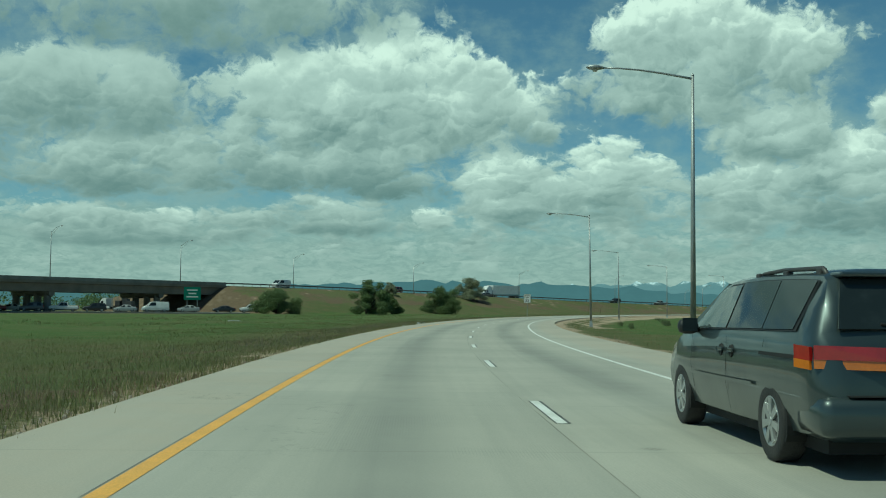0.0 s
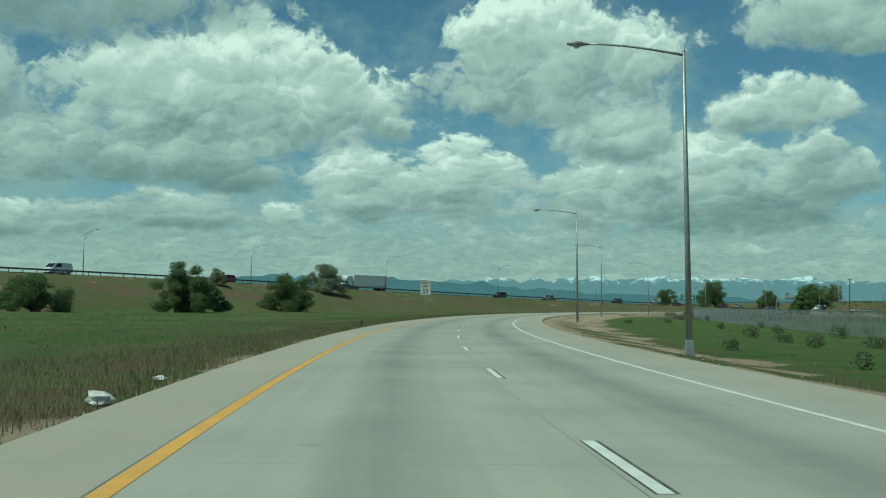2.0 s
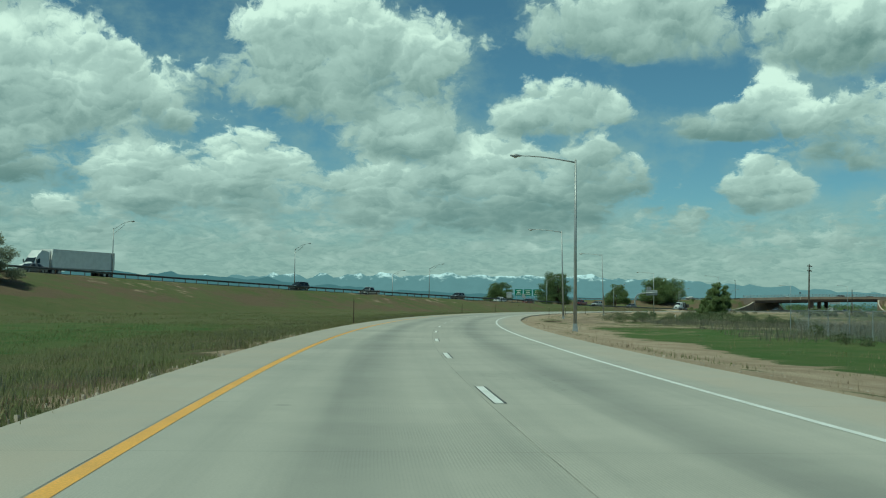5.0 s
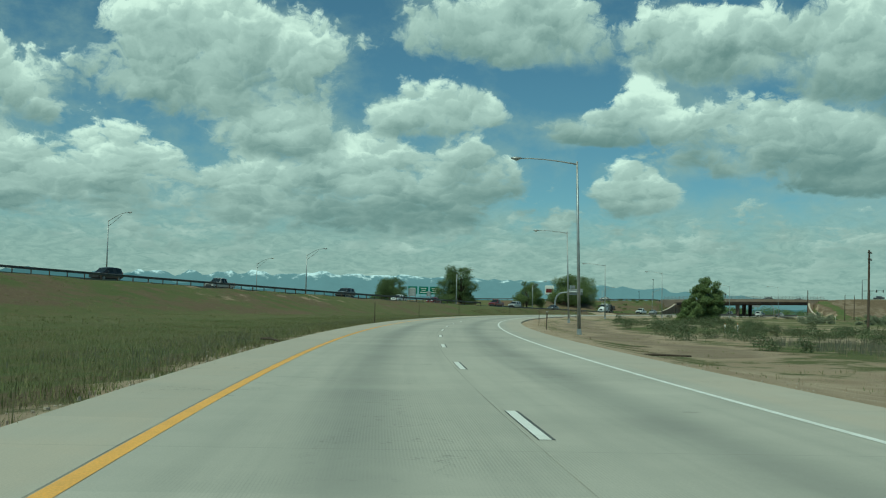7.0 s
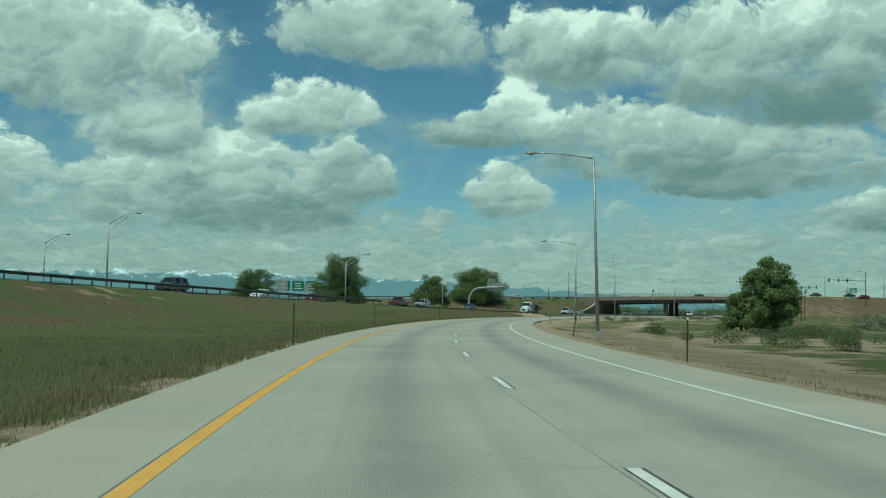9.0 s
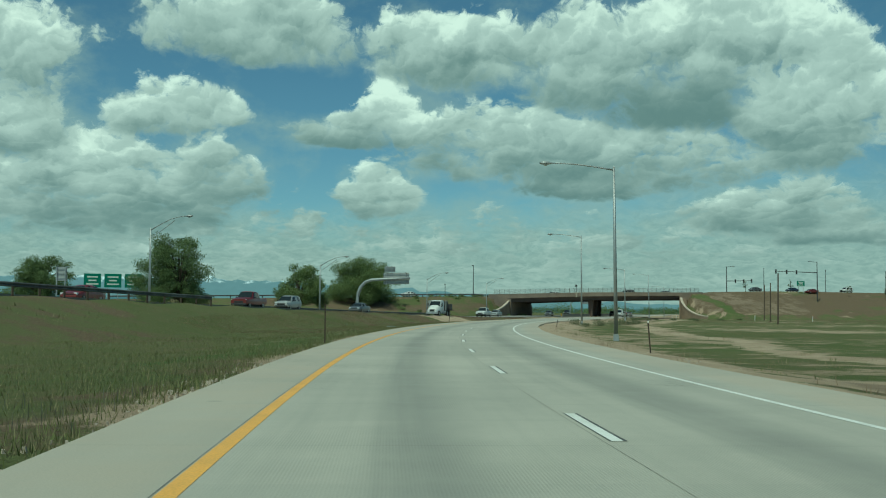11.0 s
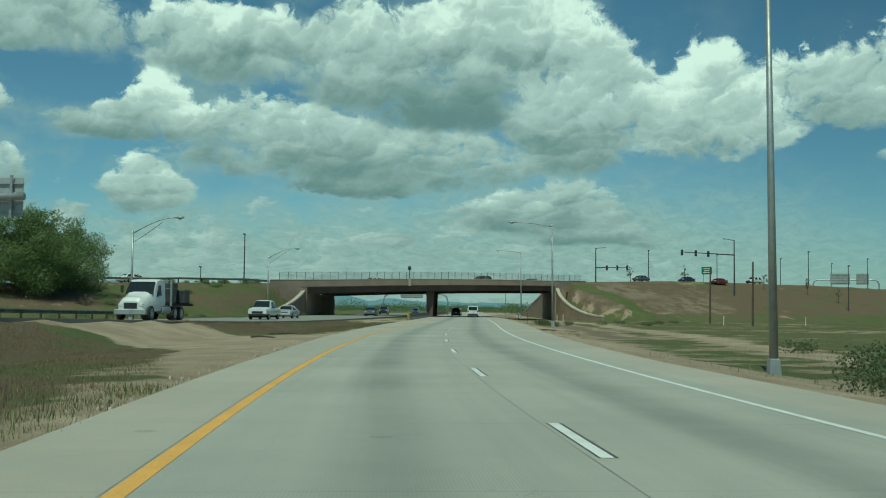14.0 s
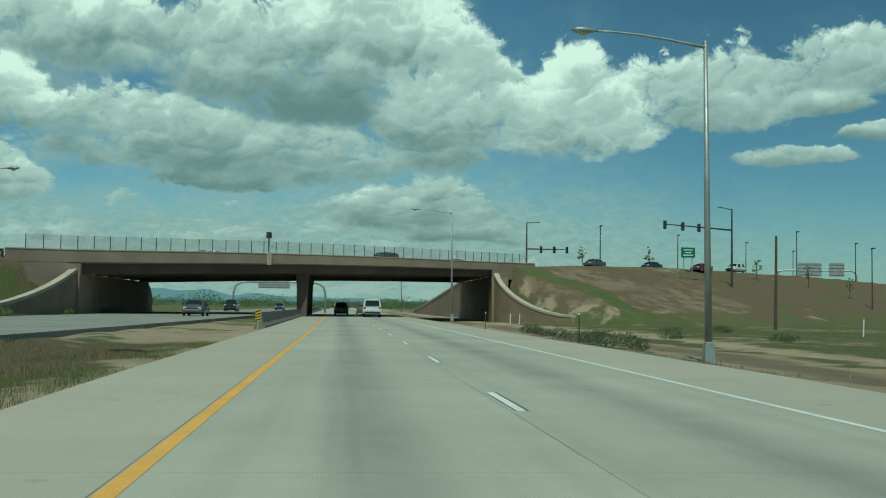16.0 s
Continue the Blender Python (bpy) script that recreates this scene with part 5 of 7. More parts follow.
def far_gantry():
    """A low arched pipe frame with two bare sign backs, beyond the bank's top."""
    x, y = 546.1, 551.5
    g = thing("sign_gantry", "grey arched pipe gantry with two bare sign backs far off", "sign gantry", pose(x, y, 8.3, 0, 0, -72))
    part("pipe", tube(bmesh.new(), [(-9.5, 0, -4), (-9.5, 0, 2.2), (-9.0, 0, 3.2), (-8.0, 0, 3.5), (8.0, 0, 3.5), (9.0, 0, 3.2), (9.5, 0, 2.2), (9.5, 0, -4)], 0.22, 8), STEEL, g)
    for x0, x1 in ((-4.5, 1.2), (3.0, 6.6)):
        back = part("sign_panel", boxed(x0, -0.4, 2.0, x1, -0.34, 5.4), SIGN_BACK, g, "bare aluminium sign back")
        for i in range(4):
            part("stiffener", boxed(x0, -0.5, 2.4 + i * 0.85, x1, -0.41, 2.5 + i * 0.85), STEEL, back)


far_gantry()


BARRIER_CONCRETE = material("weathered_barrier_concrete", (0.22, 0.205, 0.17), (0.145, 0.135, 0.115), 1.4, 0.9, bump=0.25)


def barrier():
    """Concrete median wall with a striped marker on its nose."""
    wall = thing("median_barrier", "grey concrete median barrier under the overpass", "barrier")
    outline = [(-0.3, -0.2), (-0.3, 0.08), (-0.16, 0.3), (-0.1, 0.85), (0.1, 0.85), (0.16, 0.3), (0.3, 0.08), (0.3, -0.2)]
    s = 649.0
    while s < 860:
        bm = bmesh.new()
        prism(bm, outline, 1, 0.01, 5.97)
        bmesh.ops.transform(bm, matrix=road_pose(s, left_edge(s) - 0.35, 0.0), verts=bm.verts)
        part("barrier_segment", bm, BARRIER_CONCRETE, wall)
        s += 6.0
    post = thing("hazard_marker", "yellow and black striped hazard marker on the barrier's nose", "road sign", road_pose(647.7, left_edge(647) - 0.35, 0.0))
    part("post", boxed(-0.03, 0.0, -0.3, 0.03, 0.06, 1.0), STEEL, post)
    panel = part("panel", boxed(-0.14, -0.02, 0.38, 0.14, 0.0, 1.0), SIGN_YELLOW, post)
    for i in range(4):
        bm = bmesh.new()
        z = 0.39 + i * 0.15
        prism(bm, [(-0.14, z), (-0.14, z + 0.065), (0.14, z + 0.145), (0.14, z + 0.08)], 1, -0.026, -0.021)
        part("stripe", bm, SIGN_BLACK, panel)


barrier()

# ---- trees, shrubs and grass ----


def leafy(name, low, high, dry=None, gloss=0.25):
    """Leaves that vary one by one and let some light through."""
    m = bpy.data.materials.new(name)
    m.use_nodes = True
    n = Nodes(m.node_tree)
    shader = m.node_tree.nodes["Principled BSDF"]
    geometry = n.add("ShaderNodeNewGeometry")
    each, patch = geometry.outputs["Random Per Island"], n.noise(geometry.outputs["Position"], 0.6, 3.0)
    colour = n.mix(each, low, high)
    if dry:
        colour = n.mix(n.ramp(n.math("MULTIPLY_ADD", each, 0.5, patch), 0.72, 0.92), colour, dry)
    n.put(shader, "Base Color", n.mix(n.ramp(patch, 0.35, 0.65, 0.0, 0.45), colour, low))
    shader.inputs["Roughness"].default_value, shader.inputs["Specular IOR Level"].default_value = 0.6, gloss
    leaf = n.add("ShaderNodeBsdfTranslucent", inputs={0: colour})
    out = n.add("ShaderNodeMixShader", inputs={0: 0.28, 1: shader.outputs[0], 2: leaf.outputs[0]})
    n.put(m.node_tree.nodes["Material Output"], 0, out.outputs[0])
    return m


BARK = material("grey_brown_bark", (0.10, 0.078, 0.058), (0.065, 0.052, 0.042), 3.0, 0.95, bump=0.6)
LEAF_DARK = leafy("dark_green_leaves", (0.105, 0.150, 0.062), (0.220, 0.280, 0.118))
LEAF_GREEN = leafy("green_leaves", (0.125, 0.175, 0.068), (0.250, 0.310, 0.125))
LEAF_PALE = leafy("pale_olive_leaves", (0.22, 0.24, 0.15), (0.40, 0.415, 0.29))
GRASS = leafy("green_grass_blades", (0.145, 0.165, 0.062), (0.235, 0.245, 0.105), (0.30, 0.25, 0.15), 0.1)
STRAW = leafy("dry_grass_stems", (0.19, 0.13, 0.085), (0.40, 0.32, 0.21), None, 0.1)
GREY_STEM = leafy("grey_green_weed_stems", (0.13, 0.135, 0.10), (0.24, 0.24, 0.185), (0.28, 0.24, 0.17), 0.1)
PALE_GRASS = leafy("pale_seeding_grass", (0.17, 0.175, 0.085), (0.33, 0.30, 0.17), (0.36, 0.30, 0.19), 0.1)
RUDDY = leafy("reddish_brown_weed_stems", (0.20, 0.125, 0.09), (0.34, 0.235, 0.165), (0.36, 0.29, 0.19), 0.1)
WEED = leafy("dark_weed_leaves", (0.085, 0.118, 0.055), (0.175, 0.215, 0.105), (0.20, 0.19, 0.11))


def leaf_cloud(rng, centres, radii, count, size):
    """Many small leaves scattered in lobes; returns corner points and faces."""
    share = radii[:, 0] * radii[:, 1] * radii[:, 2]
    lobe = rng.choice(len(centres), count, p=share / share.sum())
    way = rng.normal(size=(count, 3))
    way /= np.linalg.norm(way, axis=1)[:, None]
    depth = rng.uniform(0.12, 1.0, count) ** 0.45
    lump = 1 + 0.22 * np.sin(way[:, 0] * 5 + lobe) * np.cos(way[:, 2] * 4 + way[:, 1] * 3)
    mid = centres[lobe] + way * radii[lobe] * (depth * lump)[:, None] + rng.normal(scale=0.06, size=(count, 3)) * radii[lobe]
    a = rng.normal(size=(count, 3))
    a /= np.linalg.norm(a, axis=1)[:, None]
    b = np.cross(a, way + 0.6 * rng.normal(size=(count, 3)))
    b /= np.linalg.norm(b, axis=1)[:, None] + 1e-9
    w = size * rng.uniform(0.6, 1.35, count)[:, None]
    fold = np.cross(a, b) * w * 0.18
    pts = np.stack([mid - a * w, mid + b * w * 0.55 + fold, mid + a * w, mid - b * w * 0.55 + fold], 1).reshape(-1, 3)
    return pts, np.arange(count * 4).reshape(-1, 4)


def tree(x, y, wide, tall, leaves, mat, seed, label, clear=0.12, z=None, lobes=15, category="tree", size=0.26):
    """A tapered trunk with limbs that end in lobes of leaves."""
    rng = np.random.default_rng(seed)
    z = ground_z(x, y) if z is None else z
    wide, tall = wide * 1.2, tall * 1.1
    whole = thing("tree" if category == "tree" else "shrub", label, category, pose(x, y, z - 0.1))
    fork = tall * (clear + 0.14)
    trunk = bmesh.new()
    r0 = 0.045 * min(tall, wide * 0.9)
    tube(trunk, [(0, 0, -0.3), (0.05 * wide * 0.2, 0, fork * 0.5), (0, 0.03, fork), (0.1, 0.1, tall * 0.75)], [r0, r0 * 0.8, r0 * 0.65, r0 * 0.15], 9)
    part("trunk", trunk, BARK, whole)
    centres, radii = [], []
    stems = [(rng.uniform(-0.24, 0.24) * wide, rng.uniform(-0.24, 0.24) * wide, rng.uniform(0.76, 0.97)) for _ in range(3)] + [(0.0, 0.0, 1.0)]
    lobes = int(lobes * 2.1)
    for i in range(lobes):
        up = ((i + 0.5) / lobes) ** 1.15
        sx, sy, share = stems[i % 4]
        around = i * 2.4 + rng.uniform(-0.7, 0.7)
        reach = wide * 0.33 * math.sqrt(max(0.03, 1 - max(0.0, up - 0.25) ** 2 * 1.6)) * rng.uniform(0.35, 1.25)
        c = Vector((sx + math.cos(around) * reach, sy + math.sin(around) * reach, tall * (clear + 0.07 + (0.86 - clear) * up * share + rng.uniform(-0.05, 0.05))))
        centres.append(c)
        r = wide * rng.uniform(0.088, 0.175) * (1.15 - 0.3 * up)
        radii.append((r * rng.uniform(0.9, 1.35), r * rng.uniform(0.9, 1.35), r * rng.uniform(0.6, 0.95)))
        limb = bmesh.new()
        base = Vector((sx * 0.25, sy * 0.25 + 0.02, fork * (0.55 + 0.7 * up)))
        tube(limb, [base, base.lerp(c, 0.5) + Vector((0, 0, 0.05 * tall)), c], [r0 * 0.38, r0 * 0.22, r0 * 0.06], 6)
        part("limb", limb, BARK, whole)
    pts, faces = leaf_cloud(rng, np.array([tuple(c) for c in centres]), np.array(radii), int(leaves * 4.8), size * 0.42)
    crown = mesh_object("crown", pts.tolist(), faces.tolist(), mat)
    crown.parent = whole
    return whole


tree(-7.1, 239.4, 7.4, 7.9, 8000, LEAF_DARK, 1, "dark green bushy tree at the foot of the bank", 0.02)
tree(-1.4, 248.7, 4.6, 4.8, 4500, LEAF_DARK, 2, "small dark green tree beside a larger one", 0.04)
tree(12.3, 279.2, 8.4, 7.2, 8500, LEAF_DARK, 3, "dense dark green tree at the foot of the bank", 0.02)
tree(20.7, 317.0, 6.6, 6.2, 6000, LEAF_PALE, 4, "pale olive feathery shrub on the bank", 0.02, category="shrub")
tree(-26.0, 226.9, 7.6, 5.8, 6500, LEAF_DARK, 5, "low spreading green tree at the foot of the bank", 0.02)
tree(-2.5, 293.2, 3.4, 3.4, 1500, LEAF_PALE, 6, "thin brownish bush on the bank's slope", 0.02, category="shrub")
tree(215.0, 536.8, 10.2, 11.4, 15000, LEAF_DARK, 7, "tall dark green tree beside the far road", 0.02, z=1.9, lobes=34)
tree(194.2, 544.5, 9.0, 7.0, 7500, LEAF_DARK, 8, "round dark green tree beside the far road", 0.02, z=2.8, lobes=20)
tree(242.3, 541.7, 8.8, 8.4, 8000, LEAF_GREEN, 9, "green leafy tree behind the curved gantry", 0.08, z=1.4)
tree(288, 582.5, 12.5, 10.4, 19000, LEAF_GREEN, 10, "broad green tree behind the guardrail", 0.03, lobes=34, size=0.30)
tree(172.1, 375.3, 5.2, 7.2, 9000, LEAF_GREEN, 11, "fresh green tree standing alone in the field", 0.04, lobes=26)
tree(170.0, 377.4, 3.4, 4.0, 2500, LEAF_GREEN, 12, "small green tree leaning on a larger one", 0.04)
tree(324, 627, 12, 10.5, 6500, LEAF_GREEN, 13, "broad green tree beyond the cross street", 0.05)
tree(302, 606, 8, 8, 4000, LEAF_GREEN, 14, "green tree beyond the cross street", 0.05)
for i, (x, y, tall) in enumerate(((454.7, 563.7, 4.2), (460, 545.7, 4.0), (471.6, 539, 4.6), (472.9, 532, 4.0), (436, 569, 3.6))):
    tree(x, y, 1.5, tall, 170, LEAF_PALE, 30 + i, "young thin street tree with sparse pale leaves on the bank's top", 0.34, lobes=5, size=0.18)
for i, (x, y, wide, tall) in enumerate(((205, 385, 4.2, 2.3), (214, 379, 3.6, 2.0), (222, 398, 4.0, 2.2), (232, 391, 3.4, 1.9))):
    tree(x, y, wide, tall, 1100, LEAF_PALE, 50 + i, "low grey-brown bush in the dry field", 0.0, lobes=7, category="shrub", size=0.2)


def tufts(name, label, places, blades, tall, mat, seed, lean=0.35, wide=0.022):
    """Grass as one sheet of thin blades on the ground, the tall ones bent."""
    rng = np.random.default_rng(seed)
    n = len(places)
    z, _, _ = terrain(places[:, 0], places[:, 1])
    base = np.repeat(np.column_stack([places, z - 0.03]), blades, axis=0)
    k = n * blades
    base[:, :2] += rng.normal(scale=0.22, size=(k, 2))
    turn = rng.uniform(0, 2 * np.pi, k)
    h = tall * np.repeat(rng.uniform(0.5, 1.3, n), blades) * rng.uniform(0.5, 1.25, k)
    side = np.column_stack([np.cos(turn), np.sin(turn), np.zeros(k)]) * (wide * rng.uniform(0.6, 1.5, k))[:, None]
    tilt = np.column_stack([-np.sin(turn), np.cos(turn), np.zeros(k)]) * (h * rng.uniform(-lean, lean, k))[:, None]
    up = np.column_stack([np.zeros((k, 2)), h])
    if tall < 0.24:
        pts = np.stack([base - side, base + side, base + tilt + up], 1).reshape(-1, 3)
        return tagged(mesh_object(name, pts.tolist(), np.arange(k * 3).reshape(-1, 3).tolist(), mat), label, "grass", kind="stuff")
    pts = np.stack([base - side, base + side, base + tilt * 0.35 + up * 0.6 + side * 0.7, base + tilt * 0.35 + up * 0.6 - side * 0.7, base + tilt + up], 1).reshape(-1, 3)
    i = np.arange(k) * 5
    faces = [tuple(f) for f in np.stack([i, i + 1, i + 2, i + 3], 1).tolist()] + [tuple(f) for f in np.stack([i + 3, i + 2, i + 4], 1).tolist()]
    return tagged(mesh_object(name, pts.tolist(), faces, mat), label, "grass", kind="stuff")


def scattered(rng, count, s0, s1, near, far, power=1.0):
    """Places beside the road, from near to far offsets, thinning outwards with power."""
    s = rng.uniform(s0, s1, count)
    d = near + (far - near) * rng.uniform(0, 1, count) ** power
    th = np.interp(s, s_line, turn_line)
    return np.column_stack([np.interp(s, s_line, x_line) + d * np.cos(th), np.interp(s, s_line, y_line) - d * np.sin(th)]), s, d


def clumped(places, size, seed, level):
    return places[waves(places[:, 0], places[:, 1], size, seed) > level]


rng = np.random.default_rng(77)
left, _, _ = scattered(rng, 42000, -5, 532, -1.9, -17, 1.6)
tufts("verge_grass", "tall green roadside grass on the left-hand verge", clumped(left, 9, 4.0, -0.5), 8, 0.15, GRASS, 1, 0.9, 0.008)
heads, _, _ = scattered(rng, 9000, -5, 530, -2.3, -11, 1.6)
tufts("seeding_grass", "taller pale seeding grass along the pavement's edge", clumped(heads, 7, 12.0, -0.2), 7, 0.18, PALE_GRASS, 21, 0.6, 0.004)
dry, _, _ = scattered(rng, 12000, -5, 600, -1.7, -6, 1.6)
tufts("dry_weeds", "dry straw-coloured weeds along the pavement's edge", clumped(dry, 6, 8.0, -0.3), 6, 0.07, STRAW, 2, 2.0, 0.0025)
ruddy, _, _ = scattered(rng, 13000, -5, 190, -2.0, -7.0, 1.3)
tufts("ruddy_weeds", "reddish-brown dry weeds between grass and pavement", clumped(ruddy, 5, 3.0, 0.0), 6, 0.10, RUDDY, 12, 1.0, 0.006)
greyish, _, _ = scattered(rng, 3600, 0, 420, -2.2, -6.5, 1.3)
tufts("verge_weeds", "grey-green seeding weeds standing along the pavement", clumped(greyish, 6, 7.5, 0.0), 8, 0.25, GREY_STEM, 29, 0.6, 0.004)
far_left, _, _ = scattered(rng, 9000, 20, 520, -18, -48)
tufts("meadow_grass", "green meadow grass below the bank", clumped(far_left, 14, 2.0, -0.1), 7, 0.20, GRASS, 3, 0.8, 0.018)
right, _, _ = scattered(rng, 7000, 20, 640, 10.4, 34, 1.3)
tufts("field_grass", "patchy grass on the right-hand field", clumped(right, 8, 5.0, 0.0), 8, 0.13, GRASS, 4, 0.8, 0.012)
right_dry, _, _ = scattered(rng, 4000, 20, 640, 9.8, 24, 1.5)
tufts("field_straw", "thin dry stems on the right-hand field", clumped(right_dry, 5, 6.0, 0.1), 4, 0.2, STRAW, 5, 0.6, 0.01)
gore, _, _ = scattered(rng, 9000, 576, 628, -2.9, -7, 1.3)
tufts("gore_grass", "dull green grass between the two pavements", clumped(gore, 5, 3.0, -0.12), 7, 0.10, GRASS, 6, 0.9, 0.006)
gore_back, _, _ = scattered(rng, 12000, 574, 624, -4.2, -15)
tufts("gore_weeds", "brownish seeding weeds between the two pavements", clumped(gore_back, 6, 3.4, -0.2), 6, 0.15, RUDDY, 26, 0.8, 0.006)
island, s_at, d_at = scattered(rng, 26000, 470, 557, -2.6, -17)
island = island[s_at < np.interp(-d_at, [2.2, 2.6, 4.2, 7.2, 12.0, 16.0], [518, 532, 543, 553, 556, 556])]
tufts("island_weeds", "brownish seeding weeds on the island beside the dirt track", clumped(island, 5, 5.0, -0.25), 6, 0.10, RUDDY, 27, 0.9, 0.006)
tufts("island_grass", "dull green grass on the island beside the dirt track", clumped(island, 7, 9.0, -0.05), 6, 0.10, GRASS, 28, 0.9, 0.006)
slope, _, _ = scattered(rng, 16000, 600, 760, 24, 80)
tufts("bank_grass", "dry and green grass on the cross street's bank", clumped(slope, 6, 9.0, -0.05), 6, 0.13, STRAW, 7, 0.8, 0.012)
slope_left, _, _ = scattered(rng, 12000, 590, 712, -19, -60)
tufts("bank_grass", "green grass on the bank beside the overpass", clumped(slope_left, 8, 1.0, -0.1), 6, 0.22, PALE_GRASS, 8, 0.8, 0.014)


tall, _, _ = scattered(rng, 6000, 235, 330, 22, 62)
tufts("tall_weeds", "tall grey-green weed stems standing in the field", clumped(tall, 13, 7.0, -0.05), 8, 0.55, GREY_STEM, 15, 0.6, 0.010)


def weeds(name, label, spots, mat, seed, leaf):
    """Low leafy weeds as one mesh of many leaves; spots: x, y, spread, height."""
    rng = np.random.default_rng(seed)
    pts, faces, start = [], [], 0
    for x, y, r, h in spots:
        z = ground_z(x, y)
        count = int(640 * r * (0.5 + h))
        p, f = leaf_cloud(rng, np.array([(x, y, z + h * 0.45), (x + r * 0.4, y - r * 0.3, z + h * 0.35)]), np.array([(r, r, h * 0.55), (r * 0.6, r * 0.6, h * 0.4)]), count, leaf)
        pts.append(p), faces.append(f + start)
        start += len(p)
    return tagged(mesh_object(name, np.concatenate(pts).tolist(), np.concatenate(faces).tolist(), mat), label, "weeds", kind="stuff")


spots = []
for s, d, r, h in ((540, 14.5, 1.0, 0.9), (544, 16.5, 1.2, 1.0), (549, 18, 1.3, 0.8), (534, 11.6, 0.9, 0.9), (529, 13, 0.7, 0.6), (560, 19, 0.9, 0.7), (634, 12.5, 0.7, 0.8), (636, 14.3, 0.8, 0.7), (640, 13.4, 0.7, 0.8), (645, 14, 0.8, 0.7), (651, 14.2, 0.7, 0.8), (657, 14.4, 0.8, 0.6), (663, 14.8, 0.7, 0.8), (668, 15.2, 0.7, 0.7), (647, 17, 0.6, 0.6), (658, 18, 0.7, 0.5), (655, 22, 0.9, 0.6), (668, 26, 1.0, 0.6), (650, 27, 1.0, 0.6), (676, 33, 0.9, 0.6), (690, 38, 0.9, 0.5)):
    p = on_road(s, d)
    spots.append((p.x, p.y, r, h))
for i in range(80):
    p, s, d = scattered(rng, 1, 298, 425, 18, 40)
    spots.append((p[0, 0], p[0, 1], rng.uniform(0.4, 1.3), rng.uniform(0.5, 1.3)))
for i in range(26):
    p, s, d = scattered(rng, 1, 60, 250, 15, 34)
    spots.append((p[0, 0], p[0, 1], rng.uniform(0.3, 0.6), rng.uniform(0.5, 1.0)))
weeds("weed_patches", "dark green leafy weeds in patches on the fields", spots, WEED, 9, 0.05)


def far_woods():
    """Rows of distant trees along the horizon, one mesh of leaf lumps."""
    rng = np.random.default_rng(12)
    pts, faces, start = [], [], 0
    for i in range(400):
        if i < 190:
            b, far, size = rng.uniform(36, 75), rng.uniform(800, 1500), rng.uniform(4.5, 8.0)
            x, y = 265 + math.sin(radians(b)) * far, 499 + math.cos(radians(b)) * far
        elif i < 250:
            b, far, size = rng.uniform(-24, -5), rng.uniform(380, 620), rng.uniform(4, 8)
            x, y = 2 + math.sin(radians(b)) * far, -7 + math.cos(radians(b)) * far
        else:
            b, far, size = rng.uniform(30, 80), rng.uniform(800, 1300), rng.uniform(4, 8)
            x, y = 90 + math.sin(radians(b)) * far, 230 + math.cos(radians(b)) * far
        mids = np.array([(x + rng.normal() * size * 0.4, y + rng.normal() * size * 0.4, size * (0.25 + 0.17 * j)) for j in range(3)])
        p, f = leaf_cloud(rng, mids, np.tile([size * 1.1, size * 1.1, size * 0.42], (3, 1)), 330, size * 0.066)
        pts.append(p), faces.append(f + start)
        start += len(p)
    return tagged(mesh_object("far_woods", np.concatenate(pts).tolist(), np.concatenate(faces).tolist(), LEAF_DARK), "distant dark green rows of trees", "woods", kind="stuff")


far_woods()
bank_spots = []
for i in range(60):
    p, s, d = scattered(rng, 1, 630, 705, -20, -44)
    bank_spots.append((p[0, 0], p[0, 1], rng.uniform(0.4, 1.3), rng.uniform(0.3, 0.9)))
weeds("bank_weeds", "green bushy weeds on the bank beside the overpass", bank_spots, LEAF_GREEN, 19, 0.06)

# ---- vehicles ----


def car_paint(name, colour, metal=0.0, coat=0.6):
    return material(name, colour, tuple(c * 0.88 for c in colour), 1.2, 0.38, metal, 0.0, 120.0, 0.06, coat)


RUBBER = material("tyre_rubber", (0.022, 0.022, 0.023), (0.04, 0.038, 0.036), 6.0, 0.85, bump=0.3)
ALLOY = material("silver_alloy", (0.52, 0.53, 0.53), (0.40, 0.41, 0.41), 4.0, 0.35, 0.7)
BLACK_TRIM = material("black_plastic_trim", (0.016, 0.017, 0.018), (0.03, 0.03, 0.03), 5.0, 0.55)
SEAM = material("panel_gap", (0.008, 0.009, 0.009), (0.012, 0.012, 0.012), 5.0, 0.8)
WINDOW = glass("tinted_car_glass", (0.018, 0.024, 0.026))
CLEAR_WINDOW = glass("light_car_glass", (0.07, 0.09, 0.09))
RED_LENS = material("red_lamp_lens", (0.36, 0.012, 0.014), (0.28, 0.01, 0.012), 5.0, 0.15, coat=0.8)
AMBER_LENS = material("amber_lamp_lens", (0.62, 0.17, 0.012), (0.5, 0.14, 0.012), 5.0, 0.15, coat=0.8)
CLEAR_LENS = material("clear_lamp_lens", (0.72, 0.74, 0.74), (0.6, 0.62, 0.62), 5.0, 0.12, coat=0.8)
PLATE = material("pale_number_plate", (0.55, 0.58, 0.55), (0.45, 0.5, 0.47), 8.0, 0.5)


